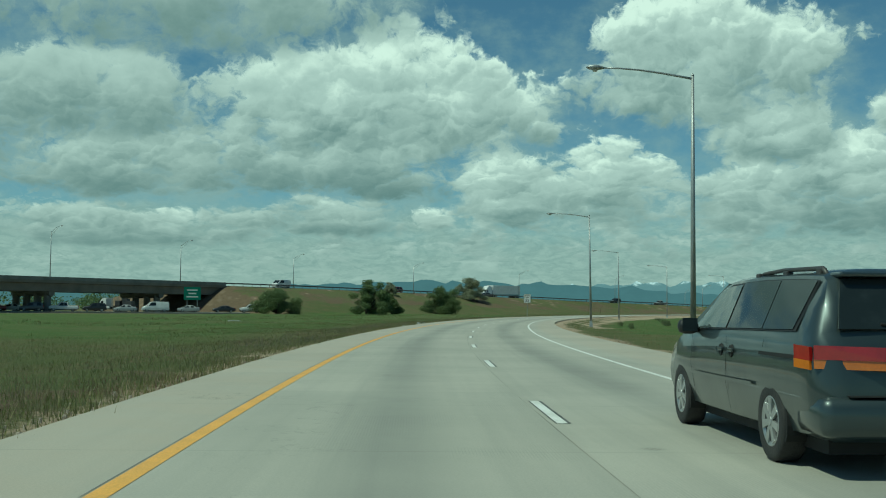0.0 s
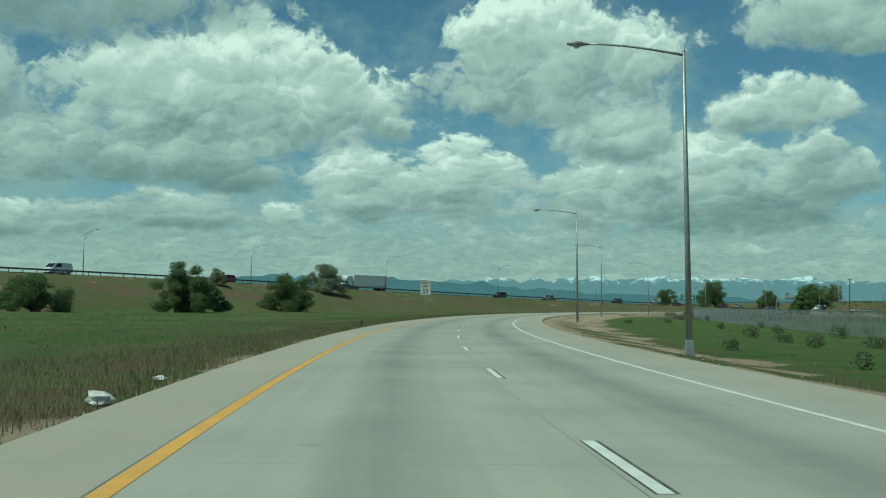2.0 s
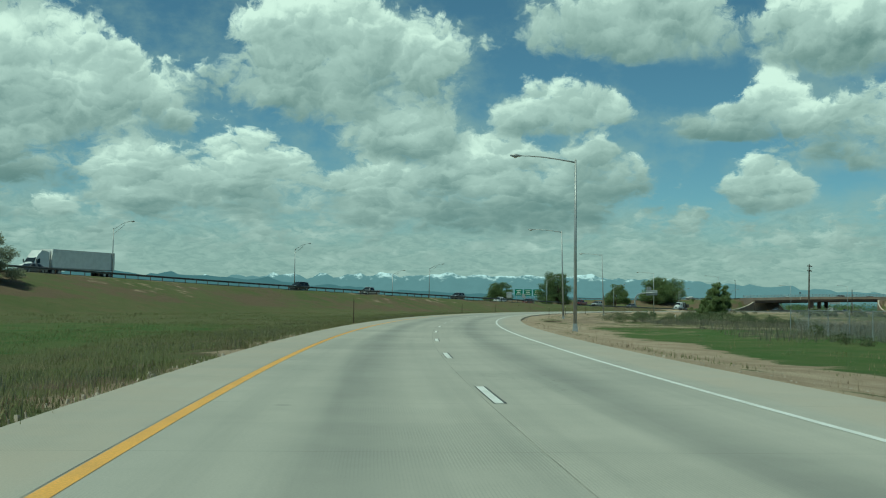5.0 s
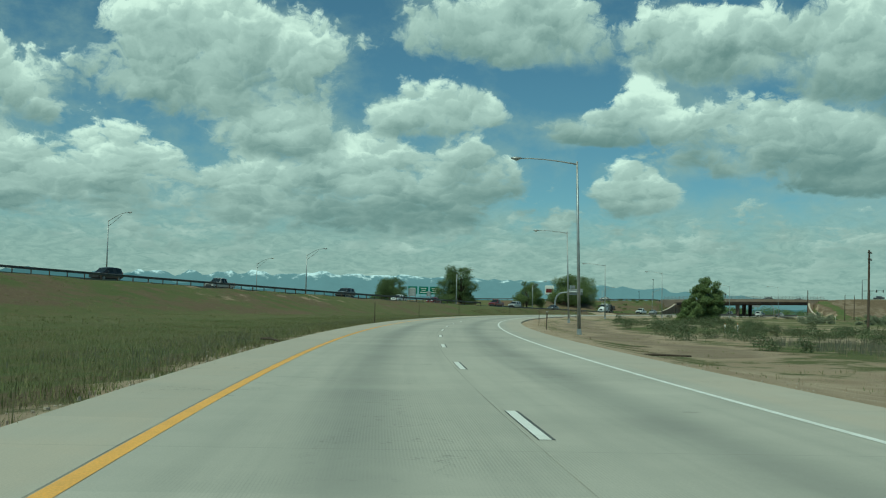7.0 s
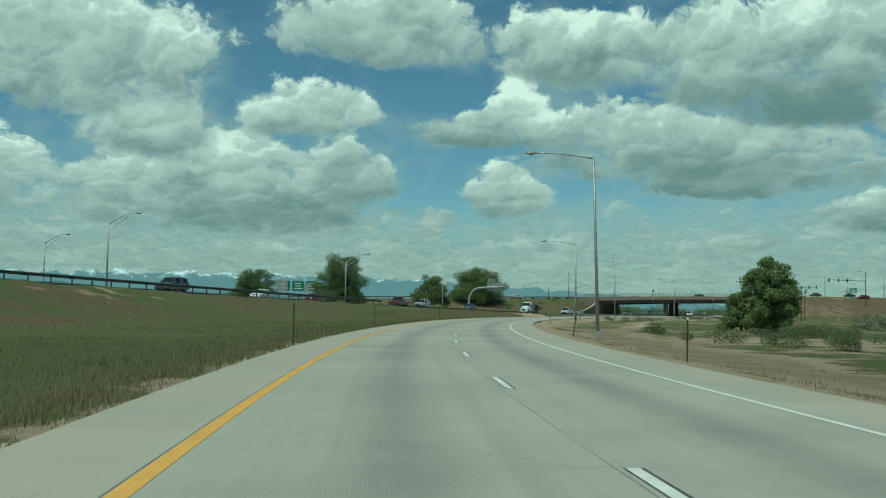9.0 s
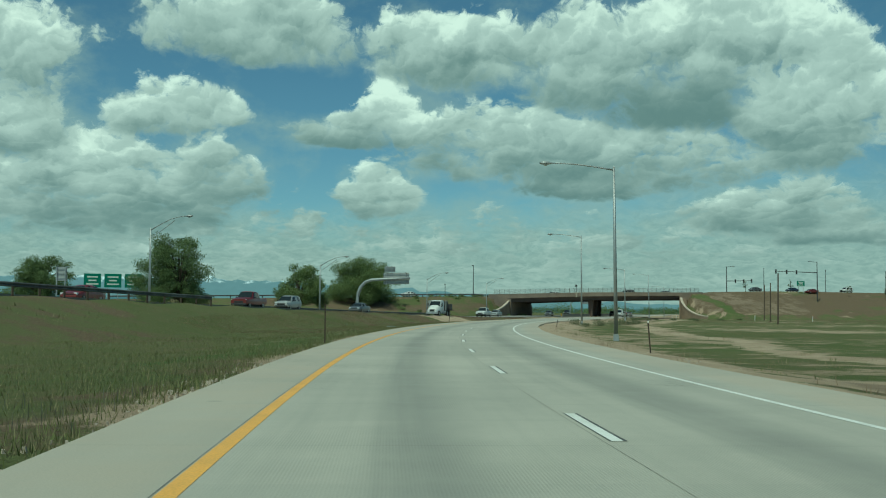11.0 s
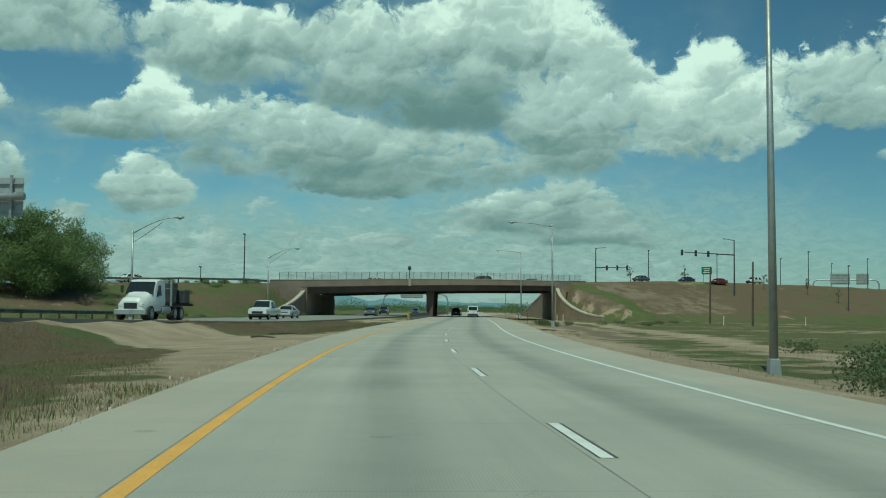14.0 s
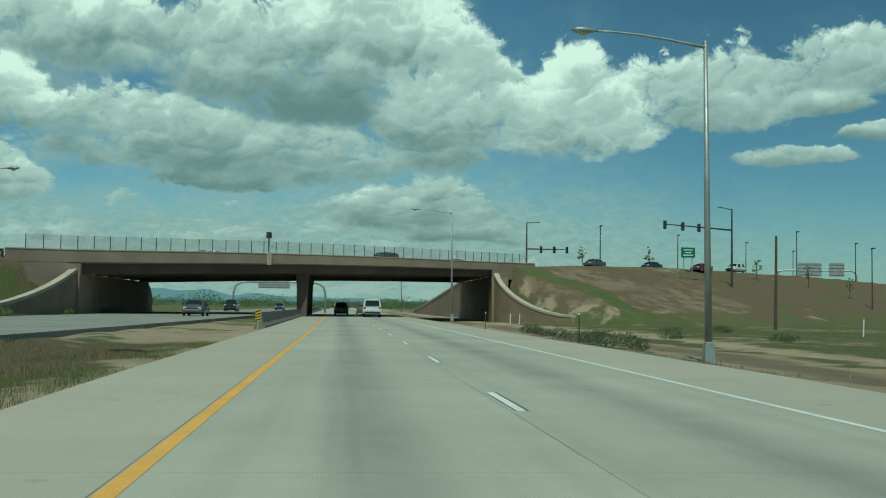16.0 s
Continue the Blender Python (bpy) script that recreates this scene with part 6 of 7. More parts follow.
class Shell:
    """A car body lofted along y. Stations: y, sill height and half width, belt height and half width, top height and half width."""

    def __init__(self, stations):
        self.st = np.array(stations, float)

    def at(self, y):
        return [float(np.interp(y, self.st[:, 0], self.st[:, i])) for i in range(1, 7)]

    def side(self, y, v, lift=0.0):
        """Point on the glasshouse side: v from belt (0) to top (1)."""
        _, _, zb, wb, zt, wt = self.at(y)
        return wb + (wt - wb) * v + lift, y, zb + (zt - zb) * v + lift * 0.2

    def flank(self, y, z, lift=0.0):
        """Point on the lower side at a height."""
        zs, ws, zb, wb, _, _ = self.at(y)
        v = min(max((z - zs) / max(zb - zs, 0.01), 0), 1)
        return ws + (wb - ws) * v + 0.05 * math.sin(math.pi * v) + lift, y, z

    def mesh(self):
        bm, rings = bmesh.new(), []
        for y, zs, ws, zb, wb, zt, wt in self.st:
            half = [(ws * 0.82, zs - 0.02), (ws, zs + 0.05)]
            half += [(ws + (wb - ws) * v + 0.05 * math.sin(math.pi * v), zs + (zb - zs) * v) for v in (0.3, 0.55, 0.8)]
            half += [(wb, zb), (wb + (wt - wb) * 0.5 + 0.012, zb + (zt - zb) * 0.5), (wt, zt), (wt * 0.88, zt + 0.035), (wt * 0.5, zt + 0.06)]
            ring = [(x, z) for x, z in half] + [(-x, z) for x, z in half[::-1]]
            rings.append([bm.verts.new((x, y, z)) for x, z in ring])
        n = len(rings[0])
        for a, b in zip(rings, rings[1:]):
            for j in range(n):
                bm.faces.new((a[j], a[(j + 1) % n], b[(j + 1) % n], b[j]))
        bm.faces.new(rings[0][::-1]), bm.faces.new(rings[-1])
        return bm


def wheel(parent, x, y, r, wide, spokes):
    """Tyre with a tread shoulder, and a rim with spokes; x is the outer face, its sign the side."""
    sign = 1 if x > 0 else -1
    hub = part("wheel", bmesh_ring(x, y, r, wide, sign, ((0.62, 0.0), (0.66, 0.02), (0.88, 0.03), (0.97, 0.0), (1.0, -0.06), (1.0, -0.75), (0.95, -0.95), (0.6, -1.0))), RUBBER, parent, "black tyre", True)
    rim = part("rim", bmesh_ring(x, y, r, wide, sign, ((0.65, -0.01), (0.61, 0.03), (0.57, -0.02), (0.53, -0.05))), ALLOY, hub, "silver alloy rim", True)
    part("brake_disc", tube(bmesh.new(), [(x - sign * 0.02, y, r), (x - sign * 0.012, y, r)], r * 0.56, 20), DARK_STEEL, rim)
    for k in range(spokes):
        bm = bmesh.new()
        a = 2 * math.pi * k / spokes
        w0, w1 = r * 0.07, r * 0.11
        o = x + sign * 0.006
        pts = [(-w0, r * 0.08), (w0, r * 0.08), (w1, r * 0.57), (-w1, r * 0.57)]
        rot = [(p * math.cos(a) - q * math.sin(a), p * math.sin(a) + q * math.cos(a)) for p, q in pts]
        prism(bm, [(y + p, r + q) for p, q in rot], 0, min(o, o - sign * 0.03), max(o, o - sign * 0.03))
        part("spoke", bm, ALLOY, hub)
    part("hub_cap", tube(bmesh.new(), [(x - sign * 0.03, y, r), (x + sign * 0.012, y, r)], [r * 0.16, r * 0.12], 12), ALLOY, hub)


def bmesh_ring(x, y, r, wide, sign, profile, sides=28):
    """Turns a profile of (radius share, depth share) about the axle."""
    bm = bmesh.new()
    rings = [[bm.verts.new((x + sign * dep * wide, y + math.cos(a) * r * rad, r + math.sin(a) * r * rad)) for a in (2 * math.pi * k / sides for k in range(sides))] for rad, dep in profile]
    for a, b in zip(rings, rings[1:]):
        for k in range(sides):
            bm.faces.new((a[k], a[(k + 1) % sides], b[(k + 1) % sides], b[k]))
    return bm


def arch(parent, x, y, r):
    """Dark wheel well with a rounded lip, a little proud of the body."""
    sign = 1 if x > 0 else -1
    bm = bmesh.new()
    rim = [(y + math.cos(a) * r * 1.10, max(0.20, r + math.sin(a) * r * 1.10)) for a in (2 * math.pi * k / 28 for k in range(28))]
    prism(bm, rim, 0, min(x, x - sign * 0.3), max(x, x - sign * 0.3))
    part("wheel_well", bm, SEAM, parent)


def side_window(parent, shell, y0, y1, y2, y3, v0, v1, sign, mat, label="", lift=0.022, name="side_window"):
    """A pane on the glasshouse: lower edge y0..y1, upper edge y2..y3."""
    bm, cols = bmesh.new(), []
    for t in np.linspace(0, 1, 7):
        t = float(t)
        col = []
        for v in (v0, (v0 + v1) / 2, v1):
            f = (v - v0) / (v1 - v0)
            y = (y0 + (y1 - y0) * t) * (1 - f) + (y2 + (y3 - y2) * t) * f
            px, py, pz = shell.side(y, v, lift)
            col.append(bm.verts.new((sign * px, py, pz)))
        cols.append(col)
    for a, b in zip(cols, cols[1:]):
        for j in range(2):
            bm.faces.new((a[j], b[j], b[j + 1], a[j + 1]))
    return part(name, bm, mat, parent, label, True)


def strip(parent, name, shell, points, sign, wide, mat, lift=0.012, label=""):
    """A thin band on the flank through (y, z) points."""
    bm, rows = bmesh.new(), []
    for i, (y, z) in enumerate(points):
        q = points[min(i + 1, len(points) - 1)]
        p = points[max(i - 1, 0)]
        dy, dz = q[0] - p[0], q[1] - p[1]
        n = math.hypot(dy, dz)
        oy, oz = -dz / n * wide / 2, dy / n * wide / 2
        rows.append([bm.verts.new((sign * shell.flank(y + k * oy, z + k * oz, lift)[0], y + k * oy, z + k * oz)) for k in (-1, 1)])
    for a, b in zip(rows, rows[1:]):
        bm.faces.new((a[0], b[0], b[1], a[1]))
    return part(name, bm, mat, parent, label)


def slab_panel(bm, corners, thick=0.012):
    """A pane through four corners with a little thickness outwards along its normal."""
    c = [Vector(p) for p in corners]
    n = (c[3] - c[0]).cross(c[1] - c[0]).normalized() * thick
    a, b = [bm.verts.new(p) for p in c], [bm.verts.new(p + n) for p in c]
    for i in range(4):
        bm.faces.new((a[i], a[(i + 1) % 4], b[(i + 1) % 4], b[i]))
    bm.faces.new(a[::-1]), bm.faces.new(b)
    return bm


def smooth_by_angle(ob, angle=38):
    """Smooth shading with hard edges kept."""
    me = ob.data
    me.polygons.foreach_set("use_smooth", [True] * len(me.polygons))
    bm = bmesh.new()
    bm.from_mesh(me)
    for e in bm.edges:
        e.smooth = e.calc_face_angle(0) < radians(angle)
    bm.to_mesh(me)
    bm.free()


def minivan(m):
    paint = car_paint("slate_green_metallic", (0.050, 0.068, 0.070), 0.45, 0.8)
    van = thing("minivan", "slate grey-green minivan with roof rails and tinted glass", "car", m)
    sh = Shell([(-2.55, 0.50, 0.72, 0.62, 0.76, 0.70, 0.72), (-2.50, 0.36, 0.86, 0.80, 0.90, 0.97, 0.82), (-2.42, 0.30, 0.91, 1.02, 0.945, 1.092, 0.88),
                (-2.34, 0.28, 0.92, 1.06, 0.955, 1.300, 0.84), (-2.22, 0.26, 0.92, 1.07, 0.96, 1.492, 0.765), (-2.08, 0.25, 0.92, 1.07, 0.965, 1.544, 0.74),
                (-1.5, 0.24, 0.92, 1.06, 0.97, 1.564, 0.74), (-0.5, 0.23, 0.92, 1.05, 0.97, 1.572, 0.745), (0.3, 0.23, 0.92, 1.04, 0.965, 1.545, 0.74),
                (0.75, 0.23, 0.92, 1.03, 0.96, 1.468, 0.72), (1.15, 0.23, 0.92, 1.02, 0.955, 1.286, 0.72), (1.52, 0.24, 0.92, 1.00, 0.95, 1.108, 0.74),
                (1.75, 0.25, 0.91, 0.95, 0.93, 1.00, 0.76), (2.2, 0.28, 0.88, 0.84, 0.89, 0.88, 0.74), (2.45, 0.32, 0.80, 0.70, 0.80, 0.74, 0.66), (2.56, 0.42, 0.62, 0.56, 0.62, 0.60, 0.55)])
    body = part("body", sh.mesh(), paint, van, "slate grey-green metallic body")
    smooth_by_angle(body)
    for sign in (-1, 1):
        for y in (-1.5, 1.5):
            arch(van, sign * 0.968, y, 0.335)
            wheel(van, sign * 0.982, y, 0.335, 0.22, 7)
        side_window(van, sh, -2.06, 1.26, -2.10, 0.70, 0.06, 0.94, sign, BLACK_TRIM, "black window surround", 0.013, "window_band")
        side_window(van, sh, -2.00, -1.27, -2.06, -1.24, 0.09, 0.92, sign, WINDOW, "dark tinted rear pane")
        side_window(van, sh, -1.25, -0.22, -1.22, -0.20, 0.09, 0.92, sign, WINDOW, "dark tinted middle pane")
        side_window(van, sh, -0.17, 1.18, -0.15, 0.66, 0.09, 0.90, sign, CLEAR_WINDOW, "front door pane")
        for pts in ([(-0.24, 1.02), (-0.26, 0.6), (-0.28, 0.30)], [(1.05, 1.0), (1.02, 0.7), (0.95, 0.34)], [(-1.36, 1.02), (-1.34, 0.95)]):
            strip(body, "panel_gap", sh, pts, sign, 0.012, SEAM)
        strip(body, "slide_track", sh, [(-2.30, 0.90), (-1.9, 0.90), (-1.25, 0.90)], sign, 0.03, SEAM, label="dark sliding door track")
        strip(body, "side_moulding", sh, [(-1.08, 0.62), (0.0, 0.61), (0.98, 0.61)], sign, 0.035, paint, 0.02)
        for y in (-0.42, -0.08):
            part("handle_cup", tube(bmesh.new(), [(sign * (sh.flank(y, 0.88)[0] - 0.01), y, 0.88), (sign * (sh.flank(y, 0.88)[0] + 0.012), y, 0.88)], [0.065, 0.055], 14), SEAM, body)
            part("door_handle", boxed(sign * (sh.flank(y, 0.88)[0]) - 0.02, y - 0.09, 0.872, sign * (sh.flank(y, 0.88)[0]) + 0.035 * sign + 0.02, y + 0.09, 0.91, bevel=0.01), paint, body)
        mirror = part("mirror", boxed(sign * 1.06 - 0.11, 0.82, 1.01, sign * 1.06 + 0.11, 0.98, 1.17, bevel=0.065), BLACK_TRIM, van, "black door mirror", True)
        part("mirror_arm", tube(bmesh.new(), [(sign * 0.90, 0.98, 1.06), (sign * 1.02, 0.94, 1.07)], 0.035, 8), BLACK_TRIM, mirror)
        part("mirror_glass", boxed(sign * 1.06 - 0.08, 0.812, 1.04, sign * 1.06 + 0.08, 0.819, 1.18), WINDOW, mirror)
        rail = part("roof_rail", tube(bmesh.new(), [(sign * 0.68, -2.02, 1.545), (sign * 0.68, -1.92, 1.61), (sign * 0.68, -1.0, 1.625), (sign * 0.67, -0.45, 1.61), (sign * 0.66, -0.25, 1.56)], [0.022, 0.02, 0.018, 0.018, 0.022], 8), DARK_STEEL, van, "dark roof rail", True)
        for y in (-1.88, -1.1, -0.35):
            part("rail_foot", boxed(sign * 0.68 - 0.03, y - 0.05, 1.54, sign * 0.68 + 0.03, y + 0.05, 1.615, bevel=0.01), DARK_STEEL, rail)
        # tail lamp wraps round the corner; its lower strip is amber
        for name, z0, z1, lens, label in (("tail_lamp", 0.885, 0.990, RED_LENS, "red tail lamp"), ("indicator", 0.815, 0.884, AMBER_LENS, "amber indicator strip")):
            for y0, y1, x0, x1, piece in ((-2.16, -2.42, 0.987, 0.958, name), (-2.42, -2.552, 0.962, 0.40, name)):
                bm = bmesh.new()
                slab_panel(bm, [(sign * x0, y0, z0 + 0.01), (sign * x1, y1, z0), (sign * x1, y1 + 0.01, z1), (sign * x0, y0 + 0.005, z1 + 0.012)][::(-1 if sign < 0 else 1)], 0.026)
                bmesh.ops.translate(bm, vec=(sign * 0.004, -0.03 if y1 < -2.5 else 0.0, 0), verts=bm.verts)
                part(piece, bm, lens, van, label)
        part("reflector", boxed(sign * 0.70 - 0.16, -2.585, 0.56, sign * 0.70 + 0.16, -2.55, 0.60, bevel=0.008), RED_LENS, van)
        part("headlamp", boxed(sign * 0.66 - 0.18, 2.30, 0.66, sign * 0.66 + 0.18, 2.50, 0.80, bevel=0.04), CLEAR_LENS, van)
    rear = bmesh.new()
    slab_panel(rear, [(0.78, -2.455, 1.12), (-0.78, -2.455, 1.12), (-0.68, -2.235, 1.505), (0.68, -2.235, 1.505)], 0.02)
    part("rear_window", rear, WINDOW, van, "dark tinted rear window")
    front = bmesh.new()
    slab_panel(front, [(-0.80, 1.66, 1.06), (0.80, 1.66, 1.06), (0.66, 0.72, 1.49), (-0.66, 0.72, 1.49)], 0.06)
    part("windscreen", front, CLEAR_WINDOW, van)
    bumper = part("rear_bumper", boxed(-0.968, -2.63, 0.31, 0.968, -2.02, 0.62, bevel=0.085), paint, van, "body-coloured rear bumper", True)
    part("bumper_step", boxed(-0.75, -2.60, 0.622, 0.75, -2.46, 0.632), BLACK_TRIM, bumper)
    plate = part("number_plate", boxed(-0.16, -2.575, 0.76, 0.16, -2.555, 0.88, bevel=0.004), PLATE, van)
    part("plate_bar", boxed(-0.12, -2.58, 0.80, 0.12, -2.576, 0.84), SIGN_BLACK, plate)
    part("spoiler", boxed(-0.70, -2.32, 1.53, 0.70, -2.08, 1.57, bevel=0.02), paint, van)
    part("wiper", tube(bmesh.new(), [(0.05, -2.49, 1.14), (-0.45, -2.46, 1.17)], 0.012, 6), BLACK_TRIM, van)
    part("exhaust", tube(bmesh.new(), [(0.55, -2.66, 0.27), (0.55, -2.3, 0.28)], 0.035, 8), STEEL, van)
    part("underbody", boxed(-0.80, -2.3, 0.16, 0.80, 2.3, 0.30), SEAM, van)
    return van


CARS = {
    "sedan": ([(-2.3, 0.40, 0.72, 0.72, 0.78, 0.80, 0.68), (-2.15, 0.26, 0.84, 0.88, 0.86, 0.96, 0.70), (-1.55, 0.22, 0.86, 0.93, 0.89, 1.02, 0.72), (-1.0, 0.21, 0.86, 0.93, 0.89, 1.34, 0.60),
                (-0.5, 0.20, 0.86, 0.92, 0.89, 1.42, 0.58), (0.2, 0.20, 0.86, 0.92, 0.89, 1.42, 0.58), (0.7, 0.20, 0.86, 0.91, 0.88, 1.26, 0.61), (1.25, 0.21, 0.86, 0.88, 0.87, 0.96, 0.70), (1.9, 0.24, 0.84, 0.76, 0.84, 0.80, 0.70), (2.3, 0.36, 0.70, 0.62, 0.72, 0.66, 0.62)], 1.35, 0.32, (-1.15, -0.1, 0.95), (-1.55, -0.98, 0.98, 1.36), (1.28, 0.66, 0.94, 1.30)),
    "suv": ([(-2.3, 0.48, 0.80, 0.78, 0.84, 0.92, 0.80), (-2.2, 0.34, 0.88, 1.02, 0.90, 1.20, 0.82), (-2.05, 0.32, 0.89, 1.04, 0.92, 1.62, 0.72), (-1.5, 0.30, 0.90, 1.04, 0.93, 1.72, 0.70),
              (-0.2, 0.30, 0.90, 1.03, 0.93, 1.74, 0.70), (0.4, 0.30, 0.90, 1.02, 0.92, 1.66, 0.69), (1.1, 0.31, 0.90, 1.00, 0.91, 1.10, 0.76), (1.9, 0.34, 0.88, 0.94, 0.88, 1.00, 0.76), (2.3, 0.42, 0.78, 0.74, 0.80, 0.84, 0.70)], 1.4, 0.37, (-1.9, -0.5, 0.75), (-2.26, -2.02, 1.08, 1.60), (1.10, 0.44, 1.08, 1.62)),
    "van": ([(-2.75, 0.50, 0.84, 0.80, 0.90, 1.0, 0.88), (-2.68, 0.38, 0.96, 1.20, 1.0, 1.40, 0.97), (-2.6, 0.36, 0.98, 1.22, 1.0, 2.02, 0.86), (-1.5, 0.34, 0.98, 1.22, 1.0, 2.08, 0.86),
              (0.6, 0.34, 0.98, 1.20, 1.0, 2.08, 0.86), (1.2, 0.34, 0.98, 1.18, 0.99, 1.95, 0.84), (1.95, 0.36, 0.97, 1.14, 0.97, 1.26, 0.86), (2.5, 0.40, 0.94, 1.0, 0.94, 1.06, 0.82), (2.75, 0.48, 0.84, 0.76, 0.84, 0.82, 0.76)], 1.75, 0.36, (-2.4, -0.2, 1.3), (-2.74, -2.64, 1.30, 1.92), (1.98, 1.22, 1.22, 1.92)),
    "pickup": ([(-2.9, 0.55, 0.84, 0.90, 0.90, 1.02, 0.88), (-2.82, 0.42, 0.95, 1.02, 0.98, 1.12, 0.93), (-1.0, 0.40, 0.97, 1.04, 0.99, 1.12, 0.93), (-0.92, 0.40, 0.97, 1.04, 0.99, 1.74, 0.76), (-0.3, 0.40, 0.97, 1.04, 0.99, 1.86, 0.75),
                 (0.45, 0.40, 0.97, 1.04, 0.99, 1.84, 0.75), (1.15, 0.41, 0.97, 1.06, 0.98, 1.18, 0.84), (2.3, 0.44, 0.95, 1.04, 0.95, 1.12, 0.84), (2.75, 0.50, 0.86, 0.92, 0.88, 0.98, 0.80)], 1.85, 0.40, (-0.84, 0.1, 0.85), (-1.0, -0.90, 1.16, 1.70), (1.16, 0.48, 1.14, 1.78)),
}
PAINTS = {}


def car(kind, colour_name, colour, m, label, category, z_lights=0.78, group=""):
    """An everyday vehicle of one of the kinds above."""
    stations, axle, r, (w0, w1, w2), back, screen = CARS[kind]
    if colour_name not in PAINTS:
        PAINTS[colour_name] = car_paint(colour_name, colour, 0.2)
    paint = PAINTS[colour_name]
    name = {"sedan": "sedan", "suv": "sport_utility_car", "van": "delivery_van", "pickup": "pickup_truck"}[kind]
    c, sh = thing(name, label, category, m, group), Shell(stations)
    smooth_by_angle(part("body", sh.mesh(), paint, c))
    wide = sh.at(0)[3]
    for sign in (-1, 1):
        for y in (-axle, axle):
            edge = sh.flank(y, r)[0]
            arch(c, sign * (edge + 0.012), y, r)
            wheel(c, sign * (edge + 0.022), y, r, 0.2, 5)
        if kind != "van":
            side_window(c, sh, w0, (w0 + w1) / 2 + 0.2, w0 + 0.2, (w0 + w1) / 2 + 0.2, 0.12, 0.88, sign, WINDOW)
        side_window(c, sh, w1 + 0.14 if kind != "pickup" else w1 - 0.2, w2 + 0.12, w1 + 0.14 if kind != "pickup" else w1 - 0.2, w2 - 0.30, 0.12, 0.88, sign, WINDOW)
        y0, y1 = stations[0][0], stations[-1][0]
        x = stations[1][4] - 0.14
        part("tail_lamp", boxed(sign * x - 0.12, y0 - 0.02, z_lights, sign * x + 0.12, y0 + 0.2, z_lights + 0.22, bevel=0.02), RED_LENS, c)
        part("headlamp", boxed(sign * (x - 0.1) - 0.16, y1 - 0.3, z_lights - 0.12, sign * (x - 0.1) + 0.16, y1 - 0.02, z_lights + 0.06, bevel=0.03), CLEAR_LENS, c)
        part("mirror", boxed(sign * (wide + 0.12) - 0.09, screen[0] - 0.45, screen[2] + 0.02, sign * (wide + 0.12) + 0.09, screen[0] - 0.33, screen[2] + 0.18, bevel=0.03), BLACK_TRIM, c)
    bw, tw = sh.at(back[0] + 0.12)[3] * 0.82, sh.at(back[1] + 0.1)[5] * 0.9
    bm = bmesh.new()
    slab_panel(bm, [(bw, back[0] - 0.02, back[2]), (-bw, back[0] - 0.02, back[2]), (-tw, back[1] - 0.03, back[3]), (tw, back[1] - 0.03, back[3])], 0.05)
    part("rear_window", bm, WINDOW, c)
    bw, tw = sh.at(screen[0])[3] * 0.84, sh.at(screen[1])[5] * 0.92
    bm = bmesh.new()
    slab_panel(bm, [(-bw, screen[0] + 0.03, screen[2]), (bw, screen[0] + 0.03, screen[2]), (tw, screen[1] + 0.04, screen[3]), (-tw, screen[1] + 0.04, screen[3])], 0.08)
    part("windscreen", bm, WINDOW, c)
    y0, y1 = stations[0][0], stations[-1][0]
    part("rear_bumper", boxed(-wide * 0.92, y0 - 0.08, 0.42, wide * 0.92, y0 + 0.2, 0.66, bevel=0.05), BLACK_TRIM if kind in ("van", "pickup") else paint, c)
    part("front_bumper", boxed(-wide * 0.88, y1 - 0.2, 0.34, wide * 0.88, y1 + 0.06, 0.58, bevel=0.05), BLACK_TRIM if kind in ("pickup", "suv") else paint, c)
    part("grille", boxed(-wide * 0.55, y1 - 0.1, 0.6, wide * 0.55, y1 + 0.02, 0.82 if kind != "sedan" else 0.68, bevel=0.02), BLACK_TRIM, c)
    part("underbody", boxed(-wide * 0.8, y0 + 0.3, 0.2, wide * 0.8, y1 - 0.3, 0.42), SEAM, c)
    part("number_plate", boxed(-0.16, y0 - 0.1, 0.70, 0.16, y0 - 0.05, 0.82), PLATE, c)
    if kind == "pickup":
        part("bed_floor", boxed(-0.8, -2.75, 1.13, 0.8, -1.05, 1.185), SEAM, c, "dark open bed")
    return c


